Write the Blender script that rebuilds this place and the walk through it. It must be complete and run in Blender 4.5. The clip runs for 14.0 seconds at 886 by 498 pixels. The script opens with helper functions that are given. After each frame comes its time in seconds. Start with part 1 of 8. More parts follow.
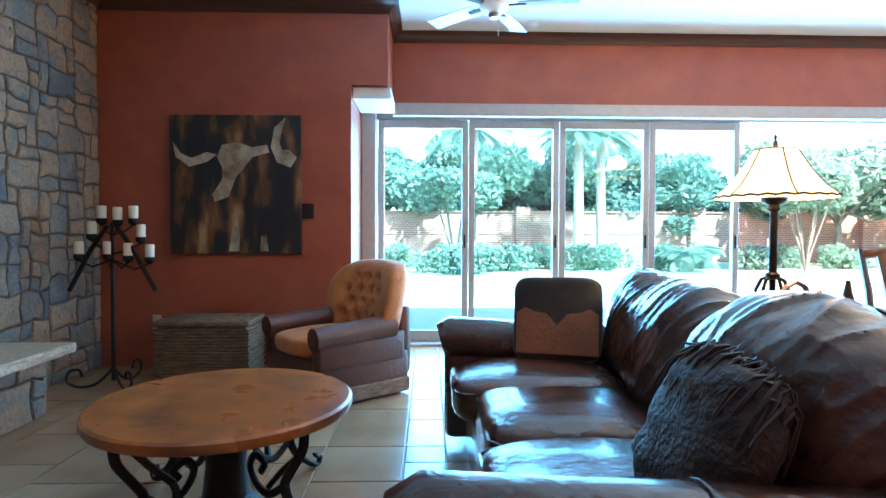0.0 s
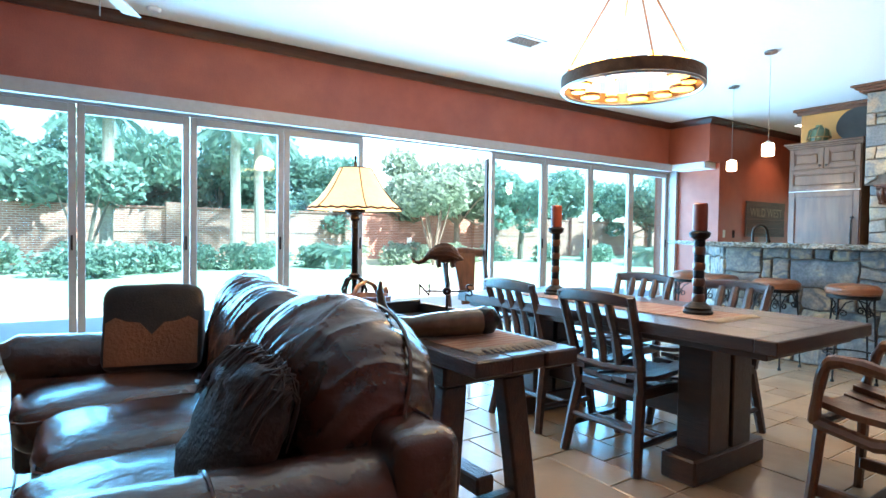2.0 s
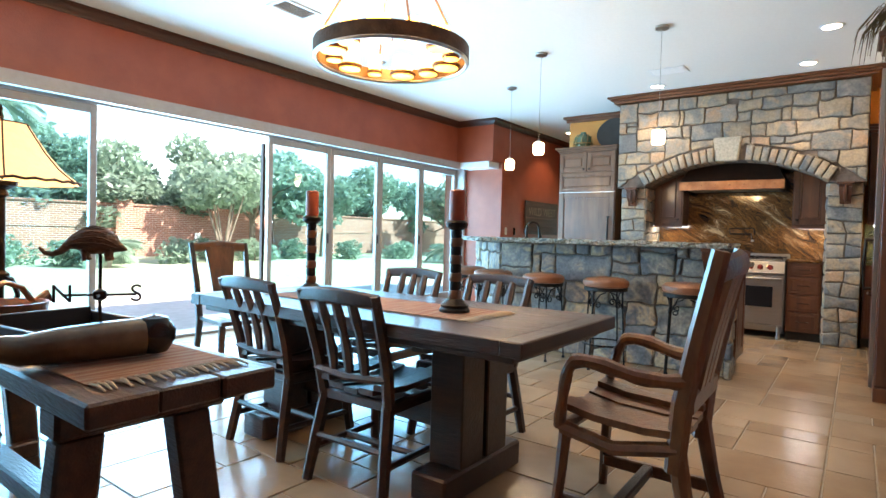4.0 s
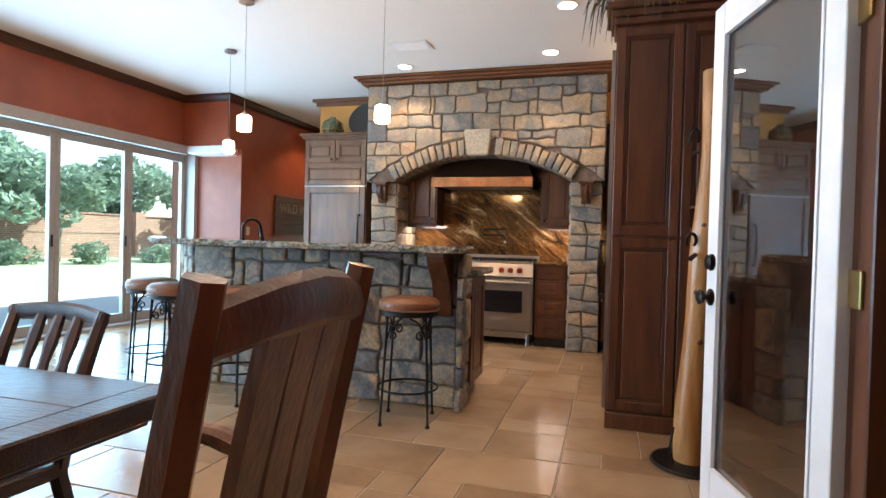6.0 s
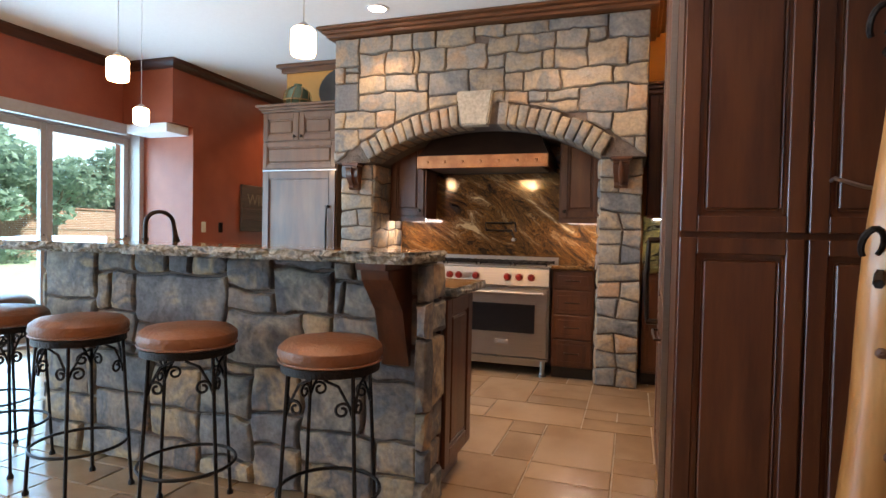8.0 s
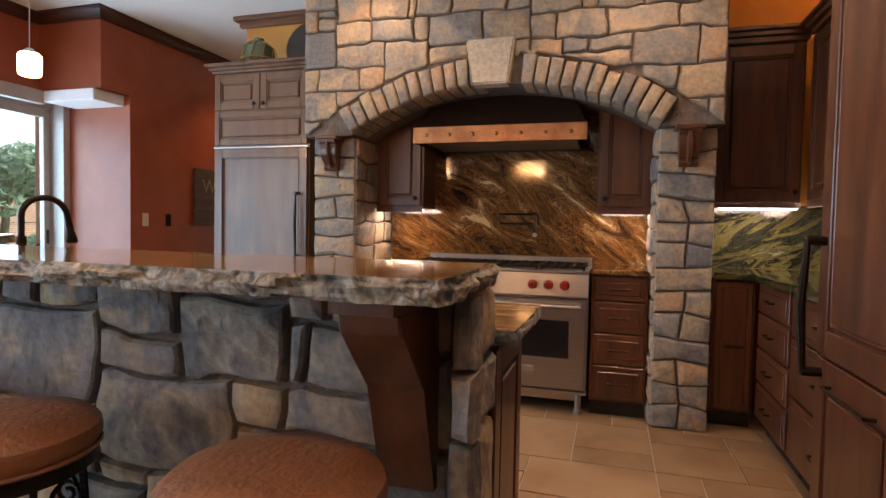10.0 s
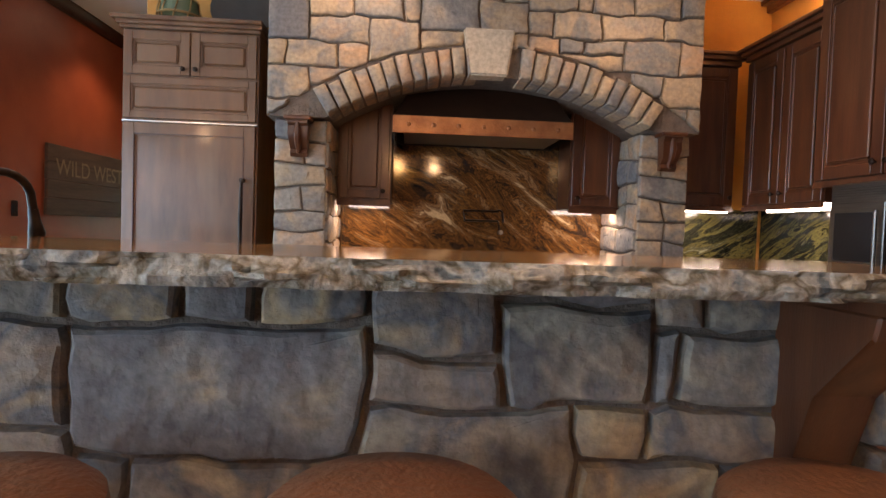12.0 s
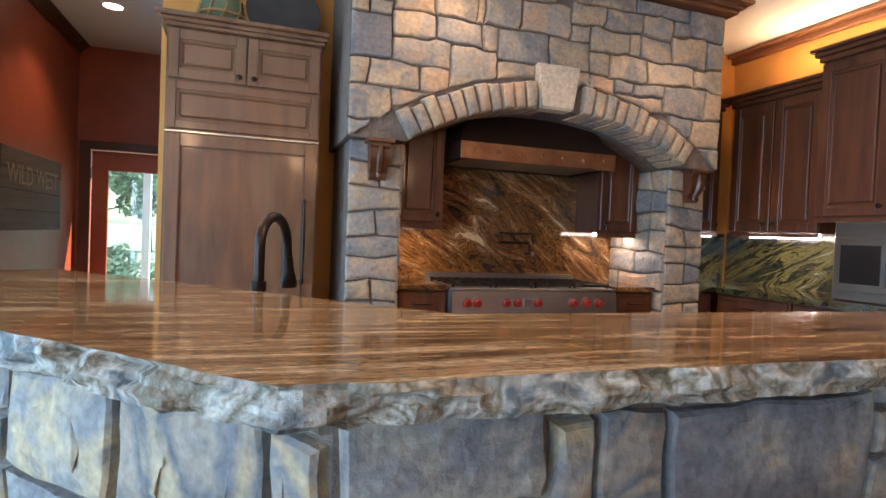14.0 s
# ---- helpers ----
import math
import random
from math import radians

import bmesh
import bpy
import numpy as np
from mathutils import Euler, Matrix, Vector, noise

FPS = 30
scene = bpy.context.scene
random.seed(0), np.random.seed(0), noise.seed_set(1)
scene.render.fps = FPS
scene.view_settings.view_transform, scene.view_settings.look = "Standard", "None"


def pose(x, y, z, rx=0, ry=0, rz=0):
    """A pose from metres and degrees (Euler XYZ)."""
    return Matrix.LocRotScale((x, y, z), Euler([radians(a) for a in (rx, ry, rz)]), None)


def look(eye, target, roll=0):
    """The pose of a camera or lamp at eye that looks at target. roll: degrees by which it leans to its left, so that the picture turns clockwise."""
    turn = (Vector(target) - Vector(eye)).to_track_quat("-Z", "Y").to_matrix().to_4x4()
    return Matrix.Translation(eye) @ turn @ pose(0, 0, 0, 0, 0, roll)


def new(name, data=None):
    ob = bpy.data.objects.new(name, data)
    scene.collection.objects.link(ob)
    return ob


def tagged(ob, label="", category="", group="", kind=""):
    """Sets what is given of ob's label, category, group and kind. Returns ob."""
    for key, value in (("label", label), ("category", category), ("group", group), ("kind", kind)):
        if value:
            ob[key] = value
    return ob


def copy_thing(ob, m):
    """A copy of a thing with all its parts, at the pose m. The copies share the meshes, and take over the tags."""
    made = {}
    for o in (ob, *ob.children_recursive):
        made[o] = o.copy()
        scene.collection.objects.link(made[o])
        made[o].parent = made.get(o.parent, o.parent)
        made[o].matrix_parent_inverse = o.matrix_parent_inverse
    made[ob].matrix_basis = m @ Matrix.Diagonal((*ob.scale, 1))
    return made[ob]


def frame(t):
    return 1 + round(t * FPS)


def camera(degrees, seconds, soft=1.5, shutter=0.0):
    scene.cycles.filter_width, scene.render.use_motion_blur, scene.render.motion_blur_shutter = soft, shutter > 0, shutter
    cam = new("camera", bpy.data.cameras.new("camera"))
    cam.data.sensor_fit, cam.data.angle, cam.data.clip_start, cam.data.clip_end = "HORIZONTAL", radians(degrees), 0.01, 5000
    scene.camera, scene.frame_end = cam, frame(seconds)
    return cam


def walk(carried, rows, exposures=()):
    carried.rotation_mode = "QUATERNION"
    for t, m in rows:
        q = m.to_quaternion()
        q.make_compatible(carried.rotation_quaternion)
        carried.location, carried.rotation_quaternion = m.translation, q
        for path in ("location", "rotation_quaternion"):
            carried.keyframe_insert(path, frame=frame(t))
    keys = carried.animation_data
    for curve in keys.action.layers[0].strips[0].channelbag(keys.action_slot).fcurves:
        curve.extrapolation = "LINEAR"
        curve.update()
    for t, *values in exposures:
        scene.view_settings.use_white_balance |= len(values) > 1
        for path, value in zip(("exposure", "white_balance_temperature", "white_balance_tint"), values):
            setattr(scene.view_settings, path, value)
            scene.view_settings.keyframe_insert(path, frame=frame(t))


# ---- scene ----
cam = camera(76.5, 14.0)
PATH = [
    (0, (0.558, 0.729, 1.097), (0.608, 2.727, 1.039), 0.2),
    (0.5, (0.644, 0.658, 1.104), (1.049, 2.616, 1.05), 0.3),
    (1, (0.739, 0.585, 1.116), (1.412, 2.468, 1.063), 0.6),
    (1.5, (0.764, 0.544, 1.14), (1.711, 2.305, 1.081), 0.8),
    (2, (0.815, 0.52, 1.141), (1.943, 2.17, 1.084), 0.8),
    (2.5, (0.879, 0.495, 1.138), (2.132, 2.053, 1.084), 0.8),
    (3, (0.936, 0.477, 1.129), (2.293, 1.945, 1.075), 0.8),
    (3.5, (1.121, 0.541, 1.118), (2.58, 1.908, 1.066), 0.8),
    (4, (1.384, 0.654, 1.103), (2.993, 1.841, 1.052), 1.5),
    (4.2, (1.481, 0.65, 1.097), (3.157, 1.74, 1.048), 1.5),
    (6.3, (3.014, 0.503, 1.141), (4.936, 1.056, 1.107), 1.5),
    (6.5, (3.161, 0.489, 1.151), (5.082, 1.044, 1.109), 1.4),
    (7, (3.555, 0.543, 1.172), (5.477, 1.094, 1.122), 1.2),
    (7.5, (3.951, 0.577, 1.171), (5.871, 1.133, 1.115), 1.2),
    (8, (4.268, 0.675, 1.161), (6.162, 1.317, 1.11), 1.2),
    (8.2, (4.379, 0.725, 1.165), (6.262, 1.397, 1.109), 1.1),
    (10.3, (5.337, 1.317, 1.177), (7.266, 1.834, 1.084), 1.1),
    (10.5, (5.36, 1.421, 1.16), (7.313, 1.84, 1.07), 1.2),
    (11, (5.416, 1.707, 1.138), (7.405, 1.895, 1.054), 1.5),
    (11.5, (5.37, 2.022, 1.145), (7.369, 2.044, 1.073), 1.7),
    (12, (5.339, 2.376, 1.137), (7.333, 2.254, 1.068), 1.9),
    (12.5, (5.404, 2.71, 1.127), (7.388, 2.498, 1.058), 2.0),
    (13, (5.386, 3.067, 1.158), (7.351, 2.748, 1.091), 2.2),
    (13.5, (5.438, 3.409, 1.239), (7.361, 2.918, 1.182), 2.3),
    (14, (5.567, 3.741, 1.242), (7.434, 3.094, 1.194), 2.4),
]
EXPOSURES = [(0.0, 2.78, 5750, 8), (2.0, 2.38, 6050, 9), (4.2, 2.08, 7050, 13), (6.5, 1.82, 8250, 27), (8.2, 1.78, 8550, 30), (10.5, 1.38, 9600, 39), (12.5, 1.48, 8800, 36), (14.0, 1.58, 7900, 32)]
walk(cam, [(t, look(eye, target, roll)) for t, eye, target, roll in PATH], EXPOSURES)

# ---- world, sun, large lights ----
world = bpy.data.worlds.new("world")
scene.world = world
world.use_nodes = True
wn = world.node_tree
sky = wn.nodes.new("ShaderNodeTexSky")
sky.sky_type = "NISHITA"
sky.sun_disc = False
sky.sun_elevation, sky.sun_rotation = radians(47), radians(200)
wn.nodes["Background"].inputs["Strength"].default_value = 0.15
wn.links.new(sky.outputs["Color"], wn.nodes["Background"].inputs["Color"])


def lamp(name, kind, power, m, colour=(1, 1, 1), **settings):
    data = bpy.data.lights.new(name, kind)
    data.energy, data.color = power, colour
    if kind == "AREA":
        data.shape = settings.get("shape", "RECTANGLE")
        data.size = settings.get("size", 0.2)
        if data.shape in ("RECTANGLE", "ELLIPSE"):
            data.size_y = settings.get("size_y", 0.2)
    elif kind == "SUN":
        data.angle = settings.get("angle", 0.01)
    else:
        data.shadow_soft_size = settings.get("radius", 0.05)
        if kind == "SPOT":
            data.spot_size, data.spot_blend = radians(settings.get("cone", 110)), 0.6
    ob = new(name, data)
    ob.matrix_world = m
    return ob


SUN_FROM = Vector((0.4, -0.75, 0.9))
lamp("sun", "SUN", 5.0, look(SUN_FROM * 40, (0, 0, 0)), (1.0, 0.95, 0.86), angle=radians(0.6))
# skylight entering through the folding glass wall
lamp("window_light", "AREA", 225, look((4.65, 6.42, 1.25), (4.65, 0, 0.9)), (0.33, 0.66, 1.0), size=9.0, size_y=2.1)

# ---- materials ----
def material(name, colour=(0.5, 0.5, 0.5), rough=0.5, metal=0.0, dark=None, scale=8.0, detail=6.0, stretch=(1, 1, 1), mix=0.6,
             bump=0.0, bump_scale=60.0, vary=0.0, emit=None, power=0.0, coat=0.0, wear=None, wear_scale=2.0, sheen=0.0, rough_var=0.1, spec=0.5):
    """A surface with two scales of grain, fine relief and a variation from object to object."""
    m = bpy.data.materials.new(name)
    m.use_nodes = True
    nt = m.node_tree
    n, l = nt.nodes, nt.links
    b = n["Principled BSDF"]
    b.inputs["Roughness"].default_value, b.inputs["Metallic"].default_value = rough, metal
    b.inputs["Coat Weight"].default_value = coat
    b.inputs["Coat Roughness"].default_value = 0.12
    b.inputs["Sheen Weight"].default_value = sheen
    b.inputs["Specular IOR Level"].default_value = spec
    tc = n.new("ShaderNodeTexCoord")
    mp = n.new("ShaderNodeMapping")
    mp.inputs["Scale"].default_value = stretch
    l.new(tc.outputs["Object"], mp.inputs["Vector"])
    info = n.new("ShaderNodeObjectInfo")
    shift = n.new("ShaderNodeVectorMath")
    shift.operation = "ADD"
    l.new(mp.outputs["Vector"], shift.inputs[0])
    far = n.new("ShaderNodeMath")
    far.operation = "MULTIPLY"
    far.inputs[1].default_value = 37.0 if vary else 0.0
    l.new(info.outputs["Random"], far.inputs[0])
    l.new(far.outputs[0], shift.inputs[1])
    no = n.new("ShaderNodeTexNoise")
    no.inputs["Scale"].default_value, no.inputs["Detail"].default_value, no.inputs["Roughness"].default_value = scale, detail, 0.6
    l.new(shift.outputs[0], no.inputs["Vector"])
    ramp = n.new("ShaderNodeValToRGB")
    ramp.color_ramp.elements[0].position, ramp.color_ramp.elements[1].position = 0.5 - 0.28 * mix, 0.5 + 0.28 * mix
    dark = dark or tuple(c * 0.72 for c in colour)
    ramp.color_ramp.elements[0].color, ramp.color_ramp.elements[1].color = (*dark, 1), (*colour, 1)
    l.new(no.outputs["Fac"], ramp.inputs["Fac"])
    out = ramp.outputs["Color"]
    big = n.new("ShaderNodeTexNoise")
    big.inputs["Scale"].default_value, big.inputs["Detail"].default_value = wear_scale, 3.0
    l.new(shift.outputs[0], big.inputs["Vector"])
    if wear:
        w = n.new("ShaderNodeMapRange")
        w.inputs["From Min"].default_value, w.inputs["From Max"].default_value = 0.45, 0.7
        w.inputs["To Max"].default_value = 0.8
        l.new(big.outputs["Fac"], w.inputs["Value"])
        mx = n.new("ShaderNodeMix")
        mx.data_type = "RGBA"
        l.new(w.outputs[0], mx.inputs["Factor"])
        l.new(out, mx.inputs[6])
        mx.inputs[7].default_value = (*wear, 1)
        out = mx.outputs[2]
    if vary:
        hs = n.new("ShaderNodeHueSaturation")
        mr = n.new("ShaderNodeMapRange")
        mr.inputs["To Min"].default_value, mr.inputs["To Max"].default_value = 1 - vary, 1 + vary
        l.new(info.outputs["Random"], mr.inputs["Value"])
        l.new(mr.outputs[0], hs.inputs["Value"])
        l.new(out, hs.inputs["Color"])
        out = hs.outputs["Color"]
    l.new(out, b.inputs["Base Color"])
    rr = n.new("ShaderNodeMapRange")
    rr.inputs["To Min"].default_value, rr.inputs["To Max"].default_value = max(0.02, rough - rough_var), min(1, rough + rough_var)
    l.new(big.outputs["Fac"], rr.inputs["Value"])
    l.new(rr.outputs[0], b.inputs["Roughness"])
    if bump:
        fine = n.new("ShaderNodeTexNoise")
        fine.inputs["Scale"].default_value, fine.inputs["Detail"].default_value = bump_scale, 8.0
        l.new(shift.outputs[0], fine.inputs["Vector"])
        bp = n.new("ShaderNodeBump")
        bp.inputs["Strength"].default_value, bp.inputs["Distance"].default_value = bump, 0.02
        l.new(fine.outputs["Fac"], bp.inputs["Height"])
        l.new(bp.outputs["Normal"], b.inputs["Normal"])
    if emit:
        b.inputs["Emission Color"].default_value, b.inputs["Emission Strength"].default_value = (*emit, 1), power
    return m


def stone_material(name, colours, bump=0.6, scale=5.0, rough=0.75, spread=0.75):
    """Field stone: each stone takes its own tone from a ramp, with streaks and blotches."""
    m = bpy.data.materials.new(name)
    m.use_nodes = True
    n, l = m.node_tree.nodes, m.node_tree.links
    b = n["Principled BSDF"]
    b.inputs["Roughness"].default_value = rough
    b.inputs["Specular IOR Level"].default_value = 0.3
    info = n.new("ShaderNodeObjectInfo")
    tc = n.new("ShaderNodeTexCoord")
    ad = n.new("ShaderNodeVectorMath")
    ad.operation = "ADD"
    sc = n.new("ShaderNodeMath")
    sc.operation = "MULTIPLY"
    sc.inputs[1].default_value = 53.0
    l.new(info.outputs["Random"], sc.inputs[0])
    l.new(tc.outputs["Object"], ad.inputs[0])
    l.new(sc.outputs[0], ad.inputs[1])
    no = n.new("ShaderNodeTexNoise")
    no.inputs["Scale"].default_value, no.inputs["Detail"].default_value, no.inputs["Distortion"].default_value = scale, 7.0, 0.6
    l.new(ad.outputs[0], no.inputs["Vector"])
    mixv = n.new("ShaderNodeMath")
    mixv.operation = "MULTIPLY_ADD"
    mixv.inputs[1].default_value, mixv.inputs[2].default_value = spread, -0.5 * spread
    l.new(no.outputs["Fac"], mixv.inputs[0])
    tot = n.new("ShaderNodeMath")
    tot.operation = "ADD"
    tot.use_clamp = True
    l.new(mixv.outputs[0], tot.inputs[0])
    l.new(info.outputs["Random"], tot.inputs[1])
    ramp = n.new("ShaderNodeValToRGB")
    el = ramp.color_ramp.elements
    while len(el) < len(colours):
        el.new(0.5)
    for i, c in enumerate(colours):
        el[i].position, el[i].color = i / (len(colours) - 1), (*c, 1)
    l.new(tot.outputs[0], ramp.inputs["Fac"])
    f2 = n.new("ShaderNodeTexNoise")
    f2.inputs["Scale"].default_value, f2.inputs["Detail"].default_value = scale * 9, 8.0
    l.new(ad.outputs[0], f2.inputs["Vector"])
    mr = n.new("ShaderNodeMapRange")
    mr.inputs["To Min"].default_value, mr.inputs["To Max"].default_value = 0.45, 1.5
    l.new(f2.outputs["Fac"], mr.inputs["Value"])
    hs = n.new("ShaderNodeHueSaturation")
    l.new(mr.outputs[0], hs.inputs["Value"])
    l.new(ramp.outputs["Color"], hs.inputs["Color"])
    l.new(hs.outputs["Color"], b.inputs["Base Color"])
    f3 = n.new("ShaderNodeTexNoise")
    f3.inputs["Scale"].default_value, f3.inputs["Detail"].default_value = scale * 3, 10.0
    l.new(ad.outputs[0], f3.inputs["Vector"])
    bp = n.new("ShaderNodeBump")
    bp.inputs["Strength"].default_value, bp.inputs["Distance"].default_value = bump, 0.02
    l.new(f3.outputs["Fac"], bp.inputs["Height"])
    l.new(bp.outputs["Normal"], b.inputs["Normal"])
    return m


def granite_material(name, colours, angle=30, rough=0.08, scale=2.2, stretch=(1.0, 0.75, 2.3), axis="X_AXIS"):
    """Polished granite with long flowing veins across a slab."""
    m = bpy.data.materials.new(name)
    m.use_nodes = True
    n, l = m.node_tree.nodes, m.node_tree.links
    b = n["Principled BSDF"]
    b.inputs["Roughness"].default_value = rough
    tc = n.new("ShaderNodeTexCoord")
    mp = n.new("ShaderNodeMapping")
    mp.inputs["Scale"].default_value = stretch
    ro = n.new("ShaderNodeVectorRotate")
    ro.rotation_type = axis
    ro.inputs["Angle"].default_value = radians(angle)
    l.new(tc.outputs["Object"], ro.inputs["Vector"])
    l.new(ro.outputs["Vector"], mp.inputs["Vector"])
    no = n.new("ShaderNodeTexNoise")
    no.inputs["Scale"].default_value, no.inputs["Detail"].default_value = scale, 12.0
    no.inputs["Roughness"].default_value, no.inputs["Distortion"].default_value = 0.7, 1.9
    l.new(mp.outputs["Vector"], no.inputs["Vector"])
    ramp = n.new("ShaderNodeValToRGB")
    el = ramp.color_ramp.elements
    while len(el) < len(colours):
        el.new(0.5)
    for i, c in enumerate(colours):
        el[i].position, el[i].color = 0.35 + 0.3 * i / (len(colours) - 1), (*c, 1)
    l.new(no.outputs["Fac"], ramp.inputs["Fac"])
    sp = n.new("ShaderNodeTexNoise")
    sp.inputs["Scale"].default_value, sp.inputs["Detail"].default_value = 90.0, 3.0
    l.new(tc.outputs["Object"], sp.inputs["Vector"])
    mr = n.new("ShaderNodeMapRange")
    mr.inputs["To Min"].default_value, mr.inputs["To Max"].default_value = 0.45, 1.55
    l.new(sp.outputs["Fac"], mr.inputs["Value"])
    hs = n.new("ShaderNodeHueSaturation")
    l.new(mr.outputs[0], hs.inputs["Value"])
    l.new(ramp.outputs["Color"], hs.inputs["Color"])
    l.new(hs.outputs["Color"], b.inputs["Base Color"])
    return m


def glass_material(name, tint=(0.74, 0.95, 1.0), gloss=0.8, least=0.035):
    """Clear pane: mostly transparent, with a mirror sheen that grows at glancing angles."""
    m = bpy.data.materials.new(name)
    m.use_nodes = True
    n, l = m.node_tree.nodes, m.node_tree.links
    n.remove(n["Principled BSDF"])
    tr, gl, mx, fr = n.new("ShaderNodeBsdfTransparent"), n.new("ShaderNodeBsdfGlossy"), n.new("ShaderNodeMixShader"), n.new("ShaderNodeLayerWeight")
    tr.inputs["Color"].default_value = (*tint, 1)
    gl.inputs["Roughness"].default_value = 0.02
    pw, ad = n.new("ShaderNodeMath"), n.new("ShaderNodeMath")
    pw.operation, ad.operation = "POWER", "MULTIPLY_ADD"
    pw.inputs[1].default_value = 4.0
    ad.inputs[1].default_value, ad.inputs[2].default_value = gloss, least
    fr.inputs["Blend"].default_value = 0.5
    l.new(fr.outputs["Facing"], pw.inputs[0])
    l.new(pw.outputs[0], ad.inputs[0])
    l.new(ad.outputs[0], mx.inputs[0])
    l.new(tr.outputs[0], mx.inputs[1])
    l.new(gl.outputs[0], mx.inputs[2])
    l.new(mx.outputs[0], n["Material Output"].inputs["Surface"])
    return m


def leaf_material(name):
    """Thin leaves: light passes through them; tones drift from clump to clump and plant to plant."""
    m = material(name, (0.27, 0.38, 0.29), 0.4, dark=(0.15, 0.225, 0.17), scale=1.3, vary=0.2)
    n, l = m.node_tree.nodes, m.node_tree.links
    b, out = n["Principled BSDF"], n["Material Output"]
    tr, mx = n.new("ShaderNodeBsdfTranslucent"), n.new("ShaderNodeMixShader")
    l.new(b.inputs["Base Color"].links[0].from_socket, tr.inputs["Color"])
    mx.inputs[0].default_value = 0.5
    l.new(b.outputs[0], mx.inputs[1])
    l.new(tr.outputs[0], mx.inputs[2])
    l.new(mx.outputs[0], out.inputs["Surface"])
    return m


RED = material("terracotta_wall_paint", (0.37, 0.086, 0.04), 0.44, dark=(0.29, 0.062, 0.03), scale=3.0, bump=0.15, bump_scale=90, wear_scale=0.8)
OCHRE = material("ochre_wall_paint", (0.62, 0.27, 0.06), 0.7, dark=(0.5, 0.2, 0.045), scale=2.5, bump=0.1)
CEIL = material("white_ceiling_paint", (0.8, 0.8, 0.78), 0.9, dark=(0.77, 0.77, 0.75), scale=40, bump=0.12, bump_scale=120)
WHITE = material("white_paint", (0.78, 0.79, 0.8), 0.4, dark=(0.72, 0.73, 0.74), scale=9)
TRIMWOOD = material("dark_crown_wood", (0.075, 0.024, 0.013), 0.4, dark=(0.045, 0.014, 0.008), scale=14, stretch=(0.3, 0.3, 5), bump=0.1)
CROWNWOOD = material("stained_crown_wood", (0.2, 0.075, 0.03), 0.4, dark=(0.11, 0.038, 0.016), scale=12, stretch=(2, 0.3, 4), bump=0.1)
FRAME = material("aluminium_taupe_frame", (0.42, 0.37, 0.34), 0.45, 0.2, dark=(0.38, 0.33, 0.3), scale=20)
GLASS = glass_material("clear_glass")
DOORGLASS = glass_material("double_door_glass", (0.62, 0.66, 0.68), 1.4, 0.14)
CHERRY = material("cherry_cabinet_wood", (0.125, 0.04, 0.016), 0.36, dark=(0.058, 0.017, 0.008), scale=5, stretch=(3, 3, 0.35), bump=0.08, bump_scale=90, coat=0.25, vary=0.12)
ALDER = material("glazed_alder_wood", (0.18, 0.072, 0.029), 0.42, dark=(0.075, 0.031, 0.015), scale=3.2, stretch=(3, 3, 0.6), bump=0.1, bump_scale=80, coat=0.2, wear=(0.19, 0.095, 0.046), wear_scale=2.0)
DARKOAK = material("dark_rustic_oak", (0.06, 0.023, 0.011), 0.38, dark=(0.024, 0.009, 0.005), scale=6, stretch=(4, 0.5, 4), bump=0.3, bump_scale=40, coat=0.12, vary=0.15)
WARMOAK = material("honey_rustic_oak", (0.19, 0.075, 0.028), 0.36, dark=(0.08, 0.028, 0.011), scale=7, stretch=(2, 2, 0.7), bump=0.2, bump_scale=40, coat=0.3)
MORTAR = material("brown_mortar", (0.17, 0.13, 0.105), 0.95, dark=(0.11, 0.085, 0.068), scale=18, bump=0.7, bump_scale=50)
GROUT = material("pale_grout", (0.42, 0.33, 0.25), 0.9, dark=(0.32, 0.24, 0.17), scale=15, bump=0.4)
STONE_K = stone_material("hearth_field_stone", [(0.14, 0.145, 0.15), (0.25, 0.235, 0.21), (0.36, 0.27, 0.18), (0.17, 0.17, 0.165), (0.42, 0.31, 0.2), (0.22, 0.21, 0.19), (0.44, 0.28, 0.17), (0.28, 0.26, 0.23)])
STONE_F = stone_material("fireplace_field_stone", [(0.12, 0.122, 0.125), (0.2, 0.18, 0.155), (0.31, 0.215, 0.14), (0.15, 0.148, 0.14), (0.34, 0.215, 0.13), (0.2, 0.175, 0.145)])
STONE_I = stone_material("island_field_stone", [(0.115, 0.117, 0.12), (0.31, 0.27, 0.21), (0.15, 0.15, 0.152), (0.42, 0.3, 0.175), (0.17, 0.17, 0.17), (0.31, 0.24, 0.18), (0.13, 0.132, 0.137), (0.45, 0.33, 0.2), (0.23, 0.22, 0.2), (0.15, 0.15, 0.153)], scale=5.0, bump=1.0, spread=0.9)
KEYSTONE = stone_material("pale_keystone", [(0.45, 0.39, 0.3), (0.5, 0.43, 0.33)], bump=0.3)
SLATE = stone_material("chiselled_slab_edge", [(0.07, 0.085, 0.09), (0.33, 0.33, 0.3), (0.12, 0.145, 0.15), (0.42, 0.4, 0.34), (0.13, 0.1, 0.06), (0.36, 0.34, 0.29), (0.09, 0.11, 0.115)], scale=13, bump=0.9, rough=0.6, spread=1.9)
LIMESTONE = stone_material("cream_limestone", [(0.45, 0.36, 0.26), (0.52, 0.43, 0.32)], bump=0.3)
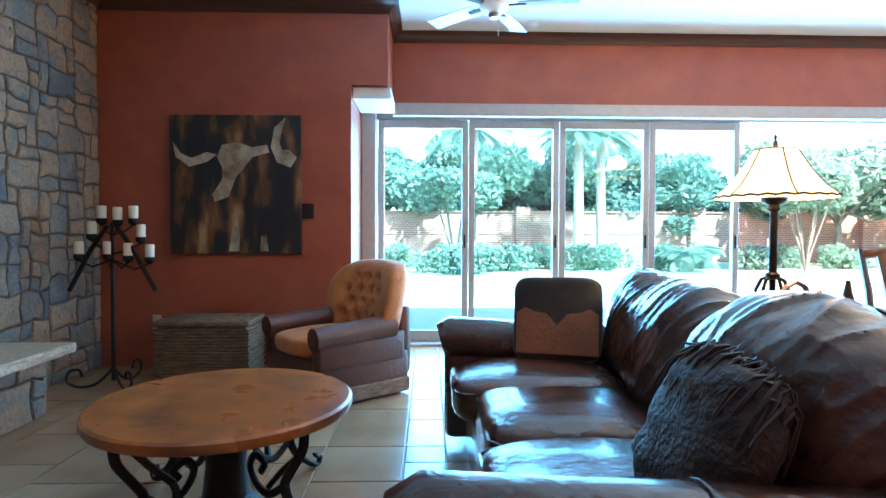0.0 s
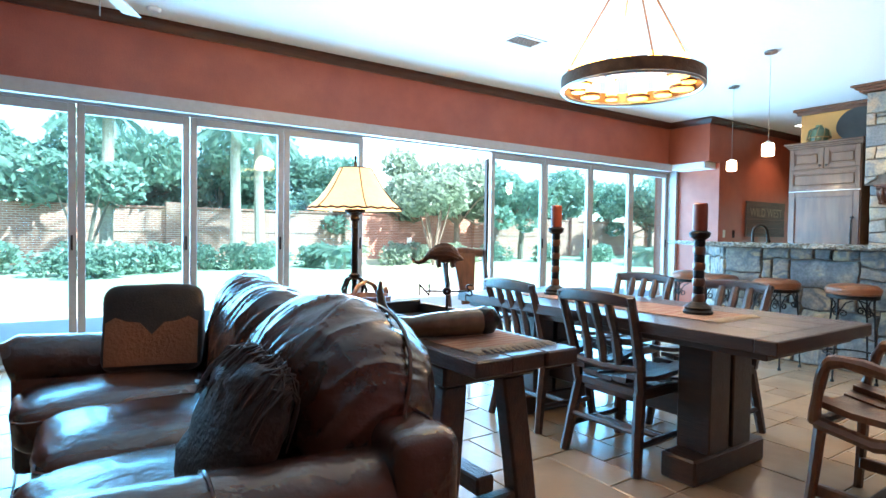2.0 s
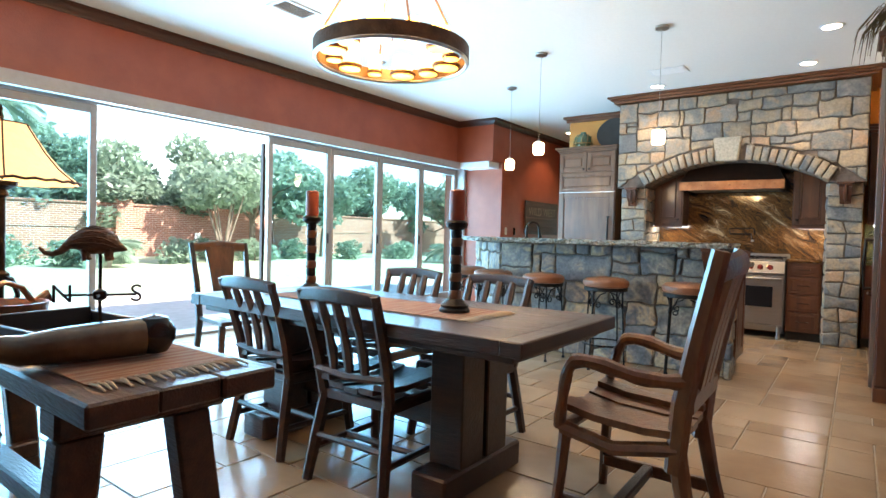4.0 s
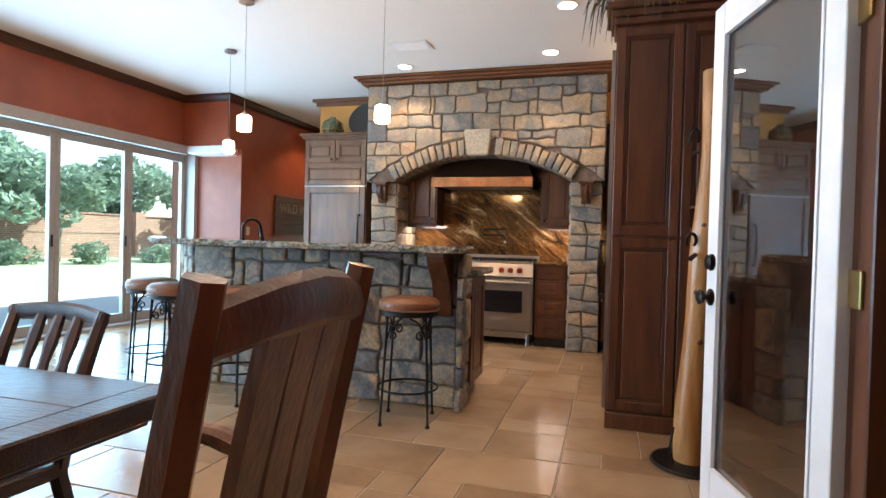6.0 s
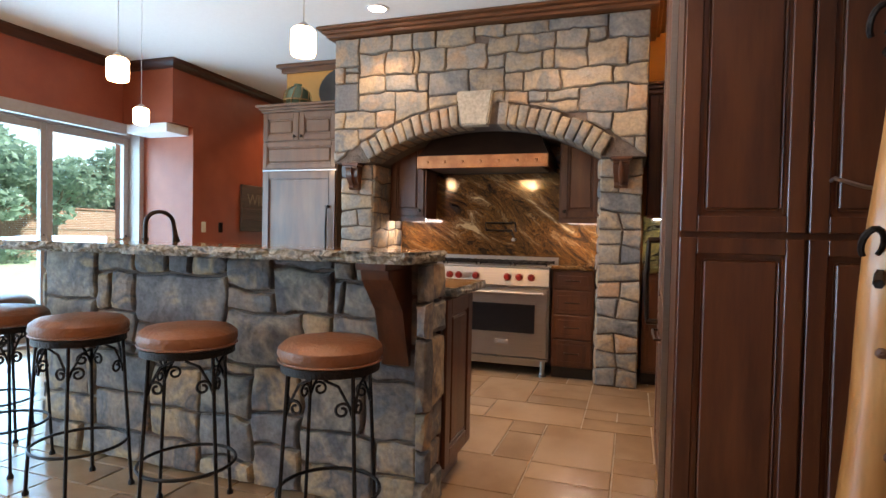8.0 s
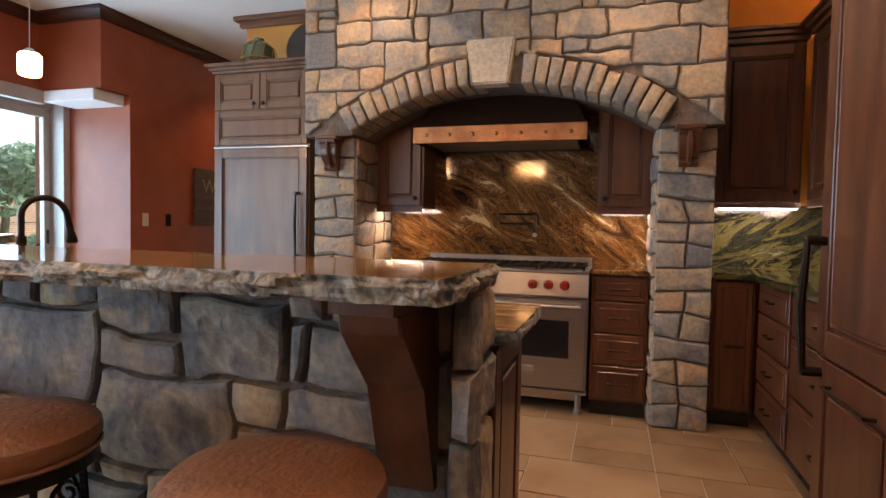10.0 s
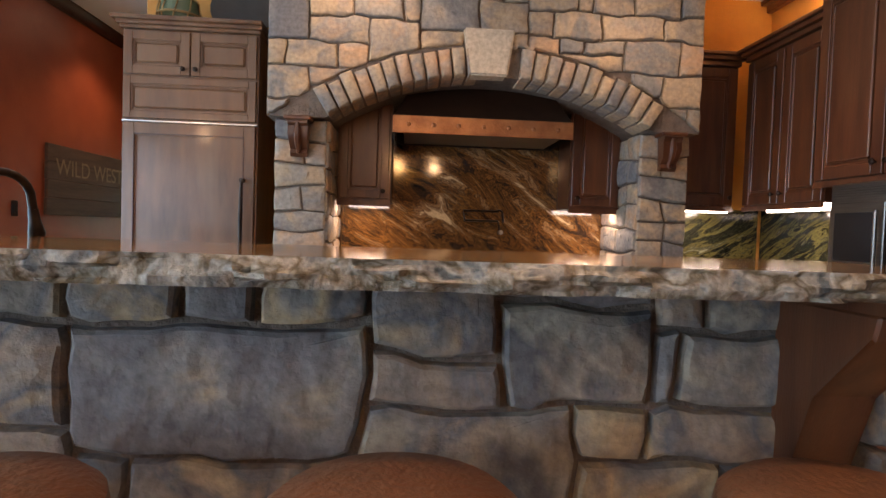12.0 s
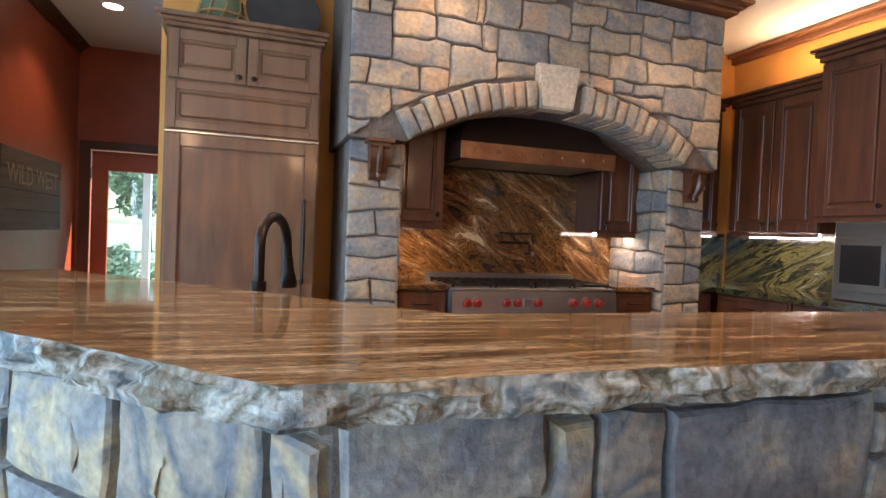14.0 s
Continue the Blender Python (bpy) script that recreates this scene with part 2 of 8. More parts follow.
TILE = material("travertine_tile", (0.35, 0.222, 0.128), 0.2, dark=(0.27, 0.165, 0.094), scale=2.6, detail=8, bump=0.1, bump_scale=22, vary=0.11, wear=(0.38, 0.26, 0.165), wear_scale=1.3, rough_var=0.1)
GRANITE = granite_material("gold_veined_granite", [(0.012, 0.009, 0.008), (0.05, 0.025, 0.015), (0.018, 0.012, 0.009), (0.17, 0.07, 0.02), (0.02, 0.012, 0.009), (0.26, 0.11, 0.03), (0.03, 0.016, 0.01), (0.36, 0.2, 0.09), (0.08, 0.035, 0.014), (0.6, 0.42, 0.24)], angle=-33, scale=2.6, stretch=(1.0, 0.65, 2.6))
GRANITE_T = granite_material("polished_island_granite", [(0.04, 0.022, 0.015), (0.14, 0.07, 0.034), (0.05, 0.027, 0.017), (0.34, 0.17, 0.065), (0.075, 0.038, 0.021), (0.42, 0.25, 0.12), (0.1, 0.05, 0.026), (0.6, 0.43, 0.26), (0.2, 0.1, 0.042), (0.66, 0.52, 0.36)], angle=0, rough=0.07, scale=2.9, stretch=(5.0, 0.5, 1.0))
GRANITE_G = granite_material("green_veined_granite", [(0.008, 0.009, 0.007), (0.018, 0.02, 0.012), (0.01, 0.011, 0.008), (0.09, 0.075, 0.025), (0.016, 0.017, 0.011), (0.15, 0.145, 0.1)], angle=25, scale=3.4, stretch=(1.6, 0.6, 2.4))
GRANITE_S = granite_material("green_veined_granite_long", [(0.008, 0.009, 0.007), (0.018, 0.02, 0.012), (0.01, 0.011, 0.008), (0.09, 0.075, 0.025), (0.016, 0.017, 0.011), (0.15, 0.145, 0.1)], angle=-28, scale=3.4, stretch=(0.6, 1.6, 2.6), axis="Y_AXIS")
IRON = material("black_wrought_iron", (0.022, 0.017, 0.014), 0.5, 0.7, dark=(0.012, 0.009, 0.008), scale=30, bump=0.3, bump_scale=120)
BRONZE = material("oil_rubbed_bronze", (0.035, 0.022, 0.016), 0.35, 0.8, dark=(0.02, 0.012, 0.009), scale=25)
STEEL = material("brushed_steel", (0.47, 0.45, 0.43), 0.32, 1.0, dark=(0.4, 0.385, 0.37), scale=5, stretch=(1, 0.2, 30))
# Darker, browner copy of STEEL: the microwave's dim reflections are put into its colour.
DIMSTEEL = material("dimmed_brown_steel", (0.27, 0.235, 0.205), 0.35, 1.0, dark=(0.21, 0.18, 0.16), scale=5, stretch=(1, 0.2, 30))
COPPER = material("antique_copper", (0.42, 0.2, 0.1), 0.38, 0.85, dark=(0.25, 0.11, 0.055), scale=7, bump=0.15)
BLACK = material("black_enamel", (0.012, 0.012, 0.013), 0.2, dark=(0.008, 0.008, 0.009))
LEATHER = material("dark_brown_leather", (0.062, 0.023, 0.014), 0.25, dark=(0.03, 0.012, 0.008), scale=5, bump=0.3, bump_scale=30, coat=0.35, wear=(0.075, 0.028, 0.016), wear_scale=3, rough_var=0.1, spec=0.6)
TAN = material("tan_leather", (0.26, 0.1, 0.045), 0.42, dark=(0.19, 0.07, 0.03), scale=6, bump=0.35, bump_scale=60, vary=0.06)
MAROON = material("maroon_leather", (0.11, 0.04, 0.028), 0.42, dark=(0.075, 0.026, 0.018), scale=7, bump=0.2)
VELVET = material("rust_velvet", (0.6, 0.21, 0.05), 0.8, dark=(0.4, 0.12, 0.028), scale=7, bump=0.2, sheen=0.15)
WAX = material("ivory_wax", (0.75, 0.66, 0.5), 0.45, dark=(0.68, 0.58, 0.42), scale=9)
RUSTWAX = material("rust_red_wax", (0.3, 0.06, 0.025), 0.5, dark=(0.22, 0.04, 0.018), scale=9)
GRASSMAT = material("lawn", (0.34, 0.4, 0.29), 0.9, dark=(0.26, 0.33, 0.2), scale=3, bump=0.5)
LEAFMAT = leaf_material("garden_leaf")
BARK = material("grey_brown_bark", (0.2, 0.165, 0.13), 0.9, dark=(0.12, 0.095, 0.07), scale=9, bump=0.6)
PALMBARK = material("pale_palm_bark", (0.42, 0.36, 0.29), 0.9, dark=(0.28, 0.23, 0.17), scale=9, stretch=(1, 1, 5), bump=0.6)
BRICKM = material("fence_brick", (0.36, 0.2, 0.16), 0.85, dark=(0.27, 0.14, 0.11), scale=5, vary=0.25, bump=0.3)
BULB = material("warm_bulb_glass", (0.9, 0.8, 0.6), 0.5, emit=(1.0, 0.75, 0.42), power=5.5)
CANLIGHT = material("recessed_lamp_lens", (0.9, 0.9, 0.85), 0.5, emit=(1.0, 0.88, 0.7), power=9.0)
TUBE = material("under_cabinet_tube", (0.9, 0.95, 0.95), 0.5, emit=(0.9, 0.97, 1.0), power=9.0)
PLASTIC = material("ivory_plastic", (0.62, 0.55, 0.44), 0.4, dark=(0.58, 0.5, 0.4))


# ---- building tools ----
def thing(name, label, category, m=None, group="", kind=""):
    ob = new(name)
    ob.matrix_world = m or Matrix()
    return tagged(ob, label, category, group, kind)


def finish(bm, mats, smooth=None):
    me = bpy.data.meshes.new("mesh")
    bmesh.ops.recalc_face_normals(bm, faces=bm.faces[:])
    bm.to_mesh(me)
    bm.free()
    for m in mats if isinstance(mats, (list, tuple)) else [mats]:
        me.materials.append(m)
    if smooth is not None:
        me.polygons.foreach_set("use_smooth", [True] * len(me.polygons))
        me.set_sharp_from_angle(angle=radians(smooth))
    return me


def part(name, bm, mat, parent=None, label="", smooth=35):
    ob = new(name, finish(bm, mat, smooth))
    ob.parent = parent
    return tagged(ob, label)


def struct(name, bm, mat, label="", category="", smooth=None):
    return tagged(new(name, finish(bm, mat, smooth)), label, category, kind="structure")


def box(bm, x0, y0, z0, x1, y1, z1, bevel=0.0, seg=1, mat=0, m=None):
    vs = [bm.verts.new((x, y, z)) for z in (z0, z1) for y in (y0, y1) for x in (x0, x1)]
    fs = [bm.faces.new([vs[i] for i in q]) for q in ((0, 2, 3, 1), (4, 5, 7, 6), (0, 1, 5, 4), (2, 6, 7, 3), (0, 4, 6, 2), (1, 3, 7, 5))]
    for f in fs:
        f.material_index = mat
    if bevel:
        made = bmesh.ops.bevel(bm, geom=list({e for f in fs for e in f.edges}), offset=bevel, segments=seg, affect="EDGES", profile=0.5)
        vs = list({v for f in made["faces"] for v in f.verts} | {v for v in vs if v.is_valid})
        for f in made["faces"]:
            f.material_index = mat
    if m is not None:
        bmesh.ops.transform(bm, matrix=m, verts=vs)
    return vs


def boxes(*args, bevel=0.0, seg=1):
    bm = bmesh.new()
    for a in args:
        box(bm, *a, bevel=bevel, seg=seg)
    return bm


def cbox(cx, cy, z0, w, d, h, bevel=0.0, seg=1):
    return boxes((cx - w / 2, cy - d / 2, z0, cx + w / 2, cy + d / 2, z0 + h), bevel=bevel, seg=seg)


def prism(outline, z0, z1, bm=None, bevel=0.0, seg=1):
    """An upright slab over a plan outline."""
    bm = bm or bmesh.new()
    lo = [bm.verts.new((x, y, z0)) for x, y in outline]
    hi = [bm.verts.new((x, y, z1)) for x, y in outline]
    k = len(lo)
    fs = [bm.faces.new(lo[::-1]), bm.faces.new(hi)] + [bm.faces.new((lo[i], lo[(i + 1) % k], hi[(i + 1) % k], hi[i])) for i in range(k)]
    if bevel:
        bmesh.ops.bevel(bm, geom=list({e for f in fs for e in f.edges}), offset=bevel, segments=seg, affect="EDGES", profile=0.5)
    return bm


def lathe(profile, steps=20, bm=None, at=(0, 0, 0), cap=True):
    """A turned body from (radius, height) pairs about z."""
    bm = bm or bmesh.new()
    rings = []
    for r, z in profile:
        if r < 1e-4:
            rings.append([bm.verts.new((at[0], at[1], at[2] + z))])
        else:
            rings.append([bm.verts.new((at[0] + r * math.cos(2 * math.pi * i / steps), at[1] + r * math.sin(2 * math.pi * i / steps), at[2] + z)) for i in range(steps)])
    for a, b in zip(rings, rings[1:]):
        for i in range(steps):
            j = (i + 1) % steps
            q = [a[i % len(a)], a[j % len(a)], b[j % len(b)], b[i % len(b)]]
            q = list(dict.fromkeys(q))
            if len(q) > 2:
                bm.faces.new(q)
    for ring, flip in ((rings[0], True), (rings[-1], False)):
        if cap and len(ring) > 2:
            bm.faces.new(ring[::-1] if flip else ring)
    return bm


def tube(points, radius, sides=8, bm=None, closed=False, flat=1.0):
    """A rod along points; radius may be a number or one for each point; flat squashes it."""
    bm = bm or bmesh.new()
    pts = [Vector(p) for p in points]
    k = len(pts)
    rad = radius if isinstance(radius, (list, tuple)) else [radius] * k
    rings, up = [], None
    for i, p in enumerate(pts):
        a = pts[i - 1] if (i or closed) else p
        b = pts[(i + 1) % k] if (i < k - 1 or closed) else p
        d = (b - a).normalized()
        if up is None:
            up = Vector((0, 0, 1)) if abs(d.z) < 0.9 else Vector((1, 0, 0))
        side = d.cross(up).normalized()
        up = side.cross(d).normalized()
        rings.append([bm.verts.new(p + rad[i] * (math.cos(t) * side + flat * math.sin(t) * up)) for t in (2 * math.pi * s / sides for s in range(sides))])
    for i in range(k if closed else k - 1):
        a, b = rings[i], rings[(i + 1) % k]
        for s in range(sides):
            bm.faces.new((a[s], a[(s + 1) % sides], b[(s + 1) % sides], b[s]))
    if not closed:
        bm.faces.new(rings[0][::-1])
        bm.faces.new(rings[-1])
    return bm


def bend(points, k=4):
    """A smooth run of points through the given ones."""
    p = [Vector(q) for q in points]
    p = [p[0] * 2 - p[1]] + p + [p[-1] * 2 - p[-2]]
    out = []
    for i in range(1, len(p) - 2):
        for q in range(k):
            f = q / k
            out.append(0.5 * (2 * p[i] + (p[i + 1] - p[i - 1]) * f + (2 * p[i - 1] - 5 * p[i] + 4 * p[i + 1] - p[i + 2]) * f * f + (3 * p[i] - p[i - 1] - 3 * p[i + 1] + p[i + 2]) * f ** 3))
    return out + [p[-2]]


def circle(cx, cy, z, r, k=24):
    return [(cx + r * math.cos(2 * math.pi * i / k), cy + r * math.sin(2 * math.pi * i / k), z) for i in range(k)]


def soft_block(w, d, h, power=4.0, n=10, puff=0.0, wrinkle=0.0, seed=0, tall=None):
    """A stuffed cushion centred on x and y, standing on z = 0: a rounded block that bulges and creases."""
    bm = bmesh.new()
    bmesh.ops.create_cube(bm, size=2.0)
    bmesh.ops.subdivide_edges(bm, edges=bm.edges[:], cuts=n, use_grid_fill=True)
    for v in bm.verts:
        p = v.co.copy()
        big = (abs(p.x) ** power + abs(p.y) ** power + abs(p.z) ** power) ** (1 / power)
        q = p / big
        bulge = 1 + puff * (1 - min(1, p.x * p.x)) * (1 - min(1, p.y * p.y))
        v.co = (q.x * w / 2, q.y * d / 2, q.z * h / 2 * bulge + h / 2)
    if wrinkle:
        bm.normal_update()
        for v in bm.verts:
            c = v.co * 5 + Vector((seed * 7.3, seed * 3.1, 0))
            a = noise.noise(Vector((c.x * 1.2, c.y * 1.2, c.z * 3.2)))
            f = noise.noise(Vector((c.x * 3.5, c.y * 3.5, c.z * 9)))
            v.co += v.normal * wrinkle * (a + 0.55 * f)
    return bm


def pack(nx, ny, sizes, seed, blocked=None):
    """Fill a grid of cells with rectangles of random sizes. Returns (i, j, w, h)."""
    rng = random.Random(seed)
    full = [[bool(blocked and blocked(i, j)) for j in range(ny)] for i in range(nx)]
    out = []
    for j in range(ny):
        for i in range(nx):
            if full[i][j]:
                continue
            choice = sizes[:]
            rng.shuffle(choice)
            for w, h in choice + [(1, 1)]:
                if i + w <= nx and j + h <= ny and not any(full[a][b] for a in range(i, i + w) for b in range(j, j + h)):
                    for a in range(i, i + w):
                        for b in range(j, j + h):
                            full[a][b] = True
                    out.append((i, j, w, h))
                    break
    return out


def bond_stones(plan):
    """The stones of a masonry plan, one letter a stone, as (i, j, w, h) counted from the bottom left."""
    lines = plan.split()
    found = {}
    for j, line in enumerate(reversed(lines)):
        for i, c in enumerate(line):
            if c != ".":
                found.setdefault(c, []).append((i, j))
    out = []
    for cells in found.values():
        i0, j0 = min(c[0] for c in cells), min(c[1] for c in cells)
        out.append((i0, j0, max(c[0] for c in cells) - i0 + 1, max(c[1] for c in cells) - j0 + 1))
    return out


def rubble(name, parent, mat, m, width, height, cell, sizes, seed, gap=0.012, depth=0.05, jitter=0.25, blocked=None, push=None, plan=None):
    """Field stones over the panel x 0..width, z 0..height of m, facing -y: each one its own uneven, rounded piece."""
    rng = random.Random(seed)
    nx, ny = max(1, round(width / cell)), max(1, round(height / cell))
    stones = bond_stones(plan) if plan else pack(nx, ny, sizes, seed, blocked)
    if plan:
        nx, ny = len(plan.split()[0]), len(plan.split())
    cw, ch = width / nx, height / ny
    shift = {}

    def node(i, j):
        if (i, j) not in shift:
            edge_x, edge_y = i in (0, nx), j in (0, ny)
            if plan:
                p = Vector((i * cw * 6.5, j * ch * 6.5, seed))
                q = Vector((i * cw * 17, j * ch * 17, seed + 9))
                dx = 0.09 * jitter * noise.noise(p) + 0.036 * jitter * noise.noise(q)
                dz = 0.09 * jitter * noise.noise(p + Vector((7, 3, 5))) + 0.036 * jitter * noise.noise(q + Vector((4, 8, 2)))
                shift[i, j] = (i * cw + (0 if edge_x else dx), j * ch + (0 if edge_y else dz))
                return shift[i, j]
            shift[i, j] = (i * cw + (0 if edge_x else rng.uniform(-jitter, jitter) * cw), j * ch + (0 if edge_y else rng.uniform(-jitter, jitter) * ch))
        return shift[i, j]

    count = 0
    for i, j, w, h in stones:
        ring = [node(a, j) for a in range(i, i + w)] + [node(i + w, b) for b in range(j, j + h)]
        ring += [node(a, j + h) for a in range(i + w, i, -1)] + [node(i, b) for b in range(j + h, j, -1)]
        dense = []
        for a, b in zip(ring, ring[1:] + ring[:1]):
            dense += [(a[0] * (1 - t) + b[0] * t, a[1] * (1 - t) + b[1] * t) for t in ((0,) if plan else (0, 0.5))]
        if push:
            dense = [push(*p) for p in dense]
        cx, cz = sum(p[0] for p in dense) / len(dense), sum(p[1] for p in dense) / len(dense)
        area = 0.5 * abs(sum(a[0] * b[1] - b[0] * a[1] for a, b in zip(dense, dense[1:] + dense[:1])))
        if area < 0.0022:
            continue
        size = math.sqrt(area)
        k = len(dense)
        turn = 1 if sum(a[0] * b[1] - b[0] * a[1] for a, b in zip(dense, dense[1:] + dense[:1])) > 0 else -1

        def inset(ring, d, wob=0.0):
            res = []
            for q in range(k):
                p0, p1, p2 = Vector(ring[q - 1]), Vector(ring[q]), Vector(ring[(q + 1) % k])
                e0, e1 = (p1 - p0), (p2 - p1)
                e0 = e0.normalized() if e0.length > 1e-6 else e1.normalized()
                e1 = e1.normalized() if e1.length > 1e-6 else e0
                n0, n1 = Vector((-e0.y, e0.x)) * turn, Vector((-e1.y, e1.x)) * turn
                nn = n0 + n1
                nn = nn / max(0.6, nn.dot(n0)) if nn.length > 1e-6 else n0
                w = d * (1 + 0.22 * (1 - e0.dot(e1))) + rng.uniform(-wob, wob)
                res.append((p1.x + nn.x * w, p1.y + nn.y * w))
            return res

        d = depth * rng.uniform(0.75, 1.2)
        tip = (rng.uniform(-0.12, 0.12), rng.uniform(-0.12, 0.12))
        r0 = inset(dense, gap * 0.5, 0.0035)
        r1 = inset(r0, 0.003, 0.001)
        r2 = inset(r1, 0.007 if plan else 0.005 + 0.014 * min(size, 0.25), 0.0012 if plan else 0.0025)

        def out(x, z):
            return -d * (1 + tip[0] * (x - cx) / size + tip[1] * (z - cz) / size)

        bm = bmesh.new()
        rows = [[bm.verts.new((x - cx, 0.0, z - cz)) for x, z in r0]]
        rows.append([bm.verts.new((x - cx, out(x, z) * 0.78 + rng.uniform(-0.003, 0.003), z - cz)) for x, z in r1])
        rows.append([bm.verts.new((x - cx, out(x, z) + rng.uniform(-0.0025, 0.0025), z - cz)) for x, z in r2])
        for a, b in zip(rows, rows[1:]):
            for q in range(k):
                bm.faces.new((a[q], a[(q + 1) % k], b[(q + 1) % k], b[q]))
        heart = (cx + rng.uniform(-0.2, 0.2) * size, cz + rng.uniform(-0.2, 0.2) * size)
        ring3 = []
        for x, z in r2:
            f = rng.uniform(0.55, 0.66) if plan else rng.uniform(0.42, 0.62)
            x, z = heart[0] + (x - heart[0]) * f, heart[1] + (z - heart[1]) * f
            ring3.append(bm.verts.new((x - cx, out(x, z) - 0.05 * min(size, 0.2) * rng.uniform(0.2, 0.5) if plan else out(x, z) - 0.05 * min(size, 0.2) * rng.uniform(-0.1, 1.0), z - cz)))
        for q in range(k):
            bm.faces.new((rows[2][q], rows[2][(q + 1) % k], ring3[(q + 1) % k], ring3[q]))
        cap = bm.faces.new(ring3)
        bmesh.ops.triangulate(bm, faces=[cap], ngon_method="BEAUTY")
        ob = new(name, finish(bm, mat, 24))
        ob.parent = parent
        ob.matrix_world = m @ Matrix.Translation((cx, 0, cz))
        count += 1
    return count


def frame_panel(bm, x0, z0, x1, z1, y, t=0.02, rail=0.06):
    """The stiles and rails of a door facing -y."""
    vs = []
    vs += box(bm, x0, y, z0, x0 + rail, y + t, z1, 0.003)
    vs += box(bm, x1 - rail, y, z0, x1, y + t, z1, 0.003)
    vs += box(bm, x0 + rail, y, z0, x1 - rail, y + t, z0 + rail, 0.003)
    vs += box(bm, x0 + rail, y, z1 - rail, x1 - rail, y + t, z1, 0.003)
    return vs


def panel_door(name, x0, z0, x1, z1, y, t, rail, mat, parent, raised=True):
    """A framed door with its recessed bed and raised field as pieces of their own."""
    bm = bmesh.new()
    frame_panel(bm, x0, z0, x1, z1, y, t, rail)
    d = part(name, bm, mat, parent)
    part("bed", boxes((x0 + rail, y + t * 0.7, z0 + rail, x1 - rail, y + t, z1 - rail)), mat, d)
    part("moulding", boxes((x0 + rail, y + t * 0.4, z0 + rail, x0 + rail + 0.01, y + t * 0.7, z1 - rail), (x1 - rail - 0.01, y + t * 0.4, z0 + rail, x1 - rail, y + t * 0.7, z1 - rail), (x0 + rail, y + t * 0.4, z0 + rail, x1 - rail, y + t * 0.7, z0 + rail + 0.01), (x0 + rail, y + t * 0.4, z1 - rail - 0.01, x1 - rail, y + t * 0.7, z1 - rail)), mat, d)
    if raised and x1 - x0 > 2.9 * rail and z1 - z0 > 2.9 * rail:
        a = rail + 0.018
        part("field", boxes((x0 + a, y + t * 0.12, z0 + a, x1 - a, y + t * 0.69, z1 - a), bevel=0.011), mat, d)
    return d

# ---- the shell ----
CEILING, WALL_Y, BAY_Y, HEAD_Z = 2.96, 5.36, 6.24, 2.30
struct("floor", boxes((-2.4, -2.2, -0.2, 12.2, 6.4, -0.006)), GROUT, "pale sanded grout bed under the travertine tiles", "floor")
struct("ceiling", boxes((-2.4, -2.2, CEILING, 12.2, 6.5, CEILING + 0.2)), CEIL, "white flat painted ceiling", "ceiling")
struct("wall_north_west", boxes((-2.4, WALL_Y, 0, -0.08, 6.5, CEILING)), RED, "terracotta painted wall beside the fireplace", "wall")
struct("wall_north_east", boxes((9.33, WALL_Y, 0, 12.2, 6.5, CEILING)), RED, "terracotta painted kitchen wall", "wall")
bm = boxes((-0.08, 6.05, HEAD_Z, 9.03, 6.5, CEILING), (9.03, WALL_Y, HEAD_Z, 9.33, 6.5, CEILING), (-0.08, WALL_Y, HEAD_Z, 0.22, 6.05, CEILING))
struct("wall_window_header", bm, RED, "terracotta header over the folding glass wall", "wall")
bm = boxes((0.22, 5.98, 2.185, 9.03, 6.05, HEAD_Z - 0.002), (0.222, 6.05, 2.235, 9.028, 6.2, 2.296))
struct("trim_window_head", bm, FRAME, "taupe head track over the folding doors", "trim")
for x0, x1, n in ((-0.075, 0.24, "west"), (9.01, 9.325, "east")):
    struct("trim_shade_box_" + n, boxes((x0, 5.42, 2.2, x1, 5.98, 2.296), bevel=0.004), WHITE, "white shade pocket under the header", "trim")
struct("wall_west", boxes((-2.6, -2.2, 0, -2.4, 6.5, CEILING)), RED, "terracotta wall behind the fireplace", "wall")
struct("wall_east", boxes((12.0, -0.35, 0, 12.2, 4.33, CEILING), (12.0, 5.25, 0, 12.2, 5.359, CEILING), (12.0, 4.33, 1.95, 12.2, 5.25, CEILING)), RED, "terracotta wall at the end of the passage", "wall")
struct("wall_south", boxes((-2.4, -0.35, 0, 3.5, -0.15, CEILING), (3.5, -0.35, 2.12, 4.4, -0.15, CEILING), (4.4, -0.35, 0, 6.6, -0.15, CEILING)), RED, "terracotta wall with a doorway", "wall")
struct("wall_south_passage", boxes((2.2, -2.2, 0, 6.6, -2.0, CEILING), (2.2, -2.0, 0, 2.4, -0.35, CEILING), (6.4, -2.0, 0, 6.6, -0.35, CEILING)), RED, "plain wall of the passage behind the doorway", "wall")
struct("wall_kitchen_south", boxes((6.6, -0.55, 0, 12.2, -0.35, CEILING)), OCHRE, "ochre painted kitchen wall", "wall")
struct("wall_kitchen_east", boxes((9.55, -0.35, 0, 9.75, 4.3, CEILING)), OCHRE, "ochre painted wall behind the cooking alcove", "wall")


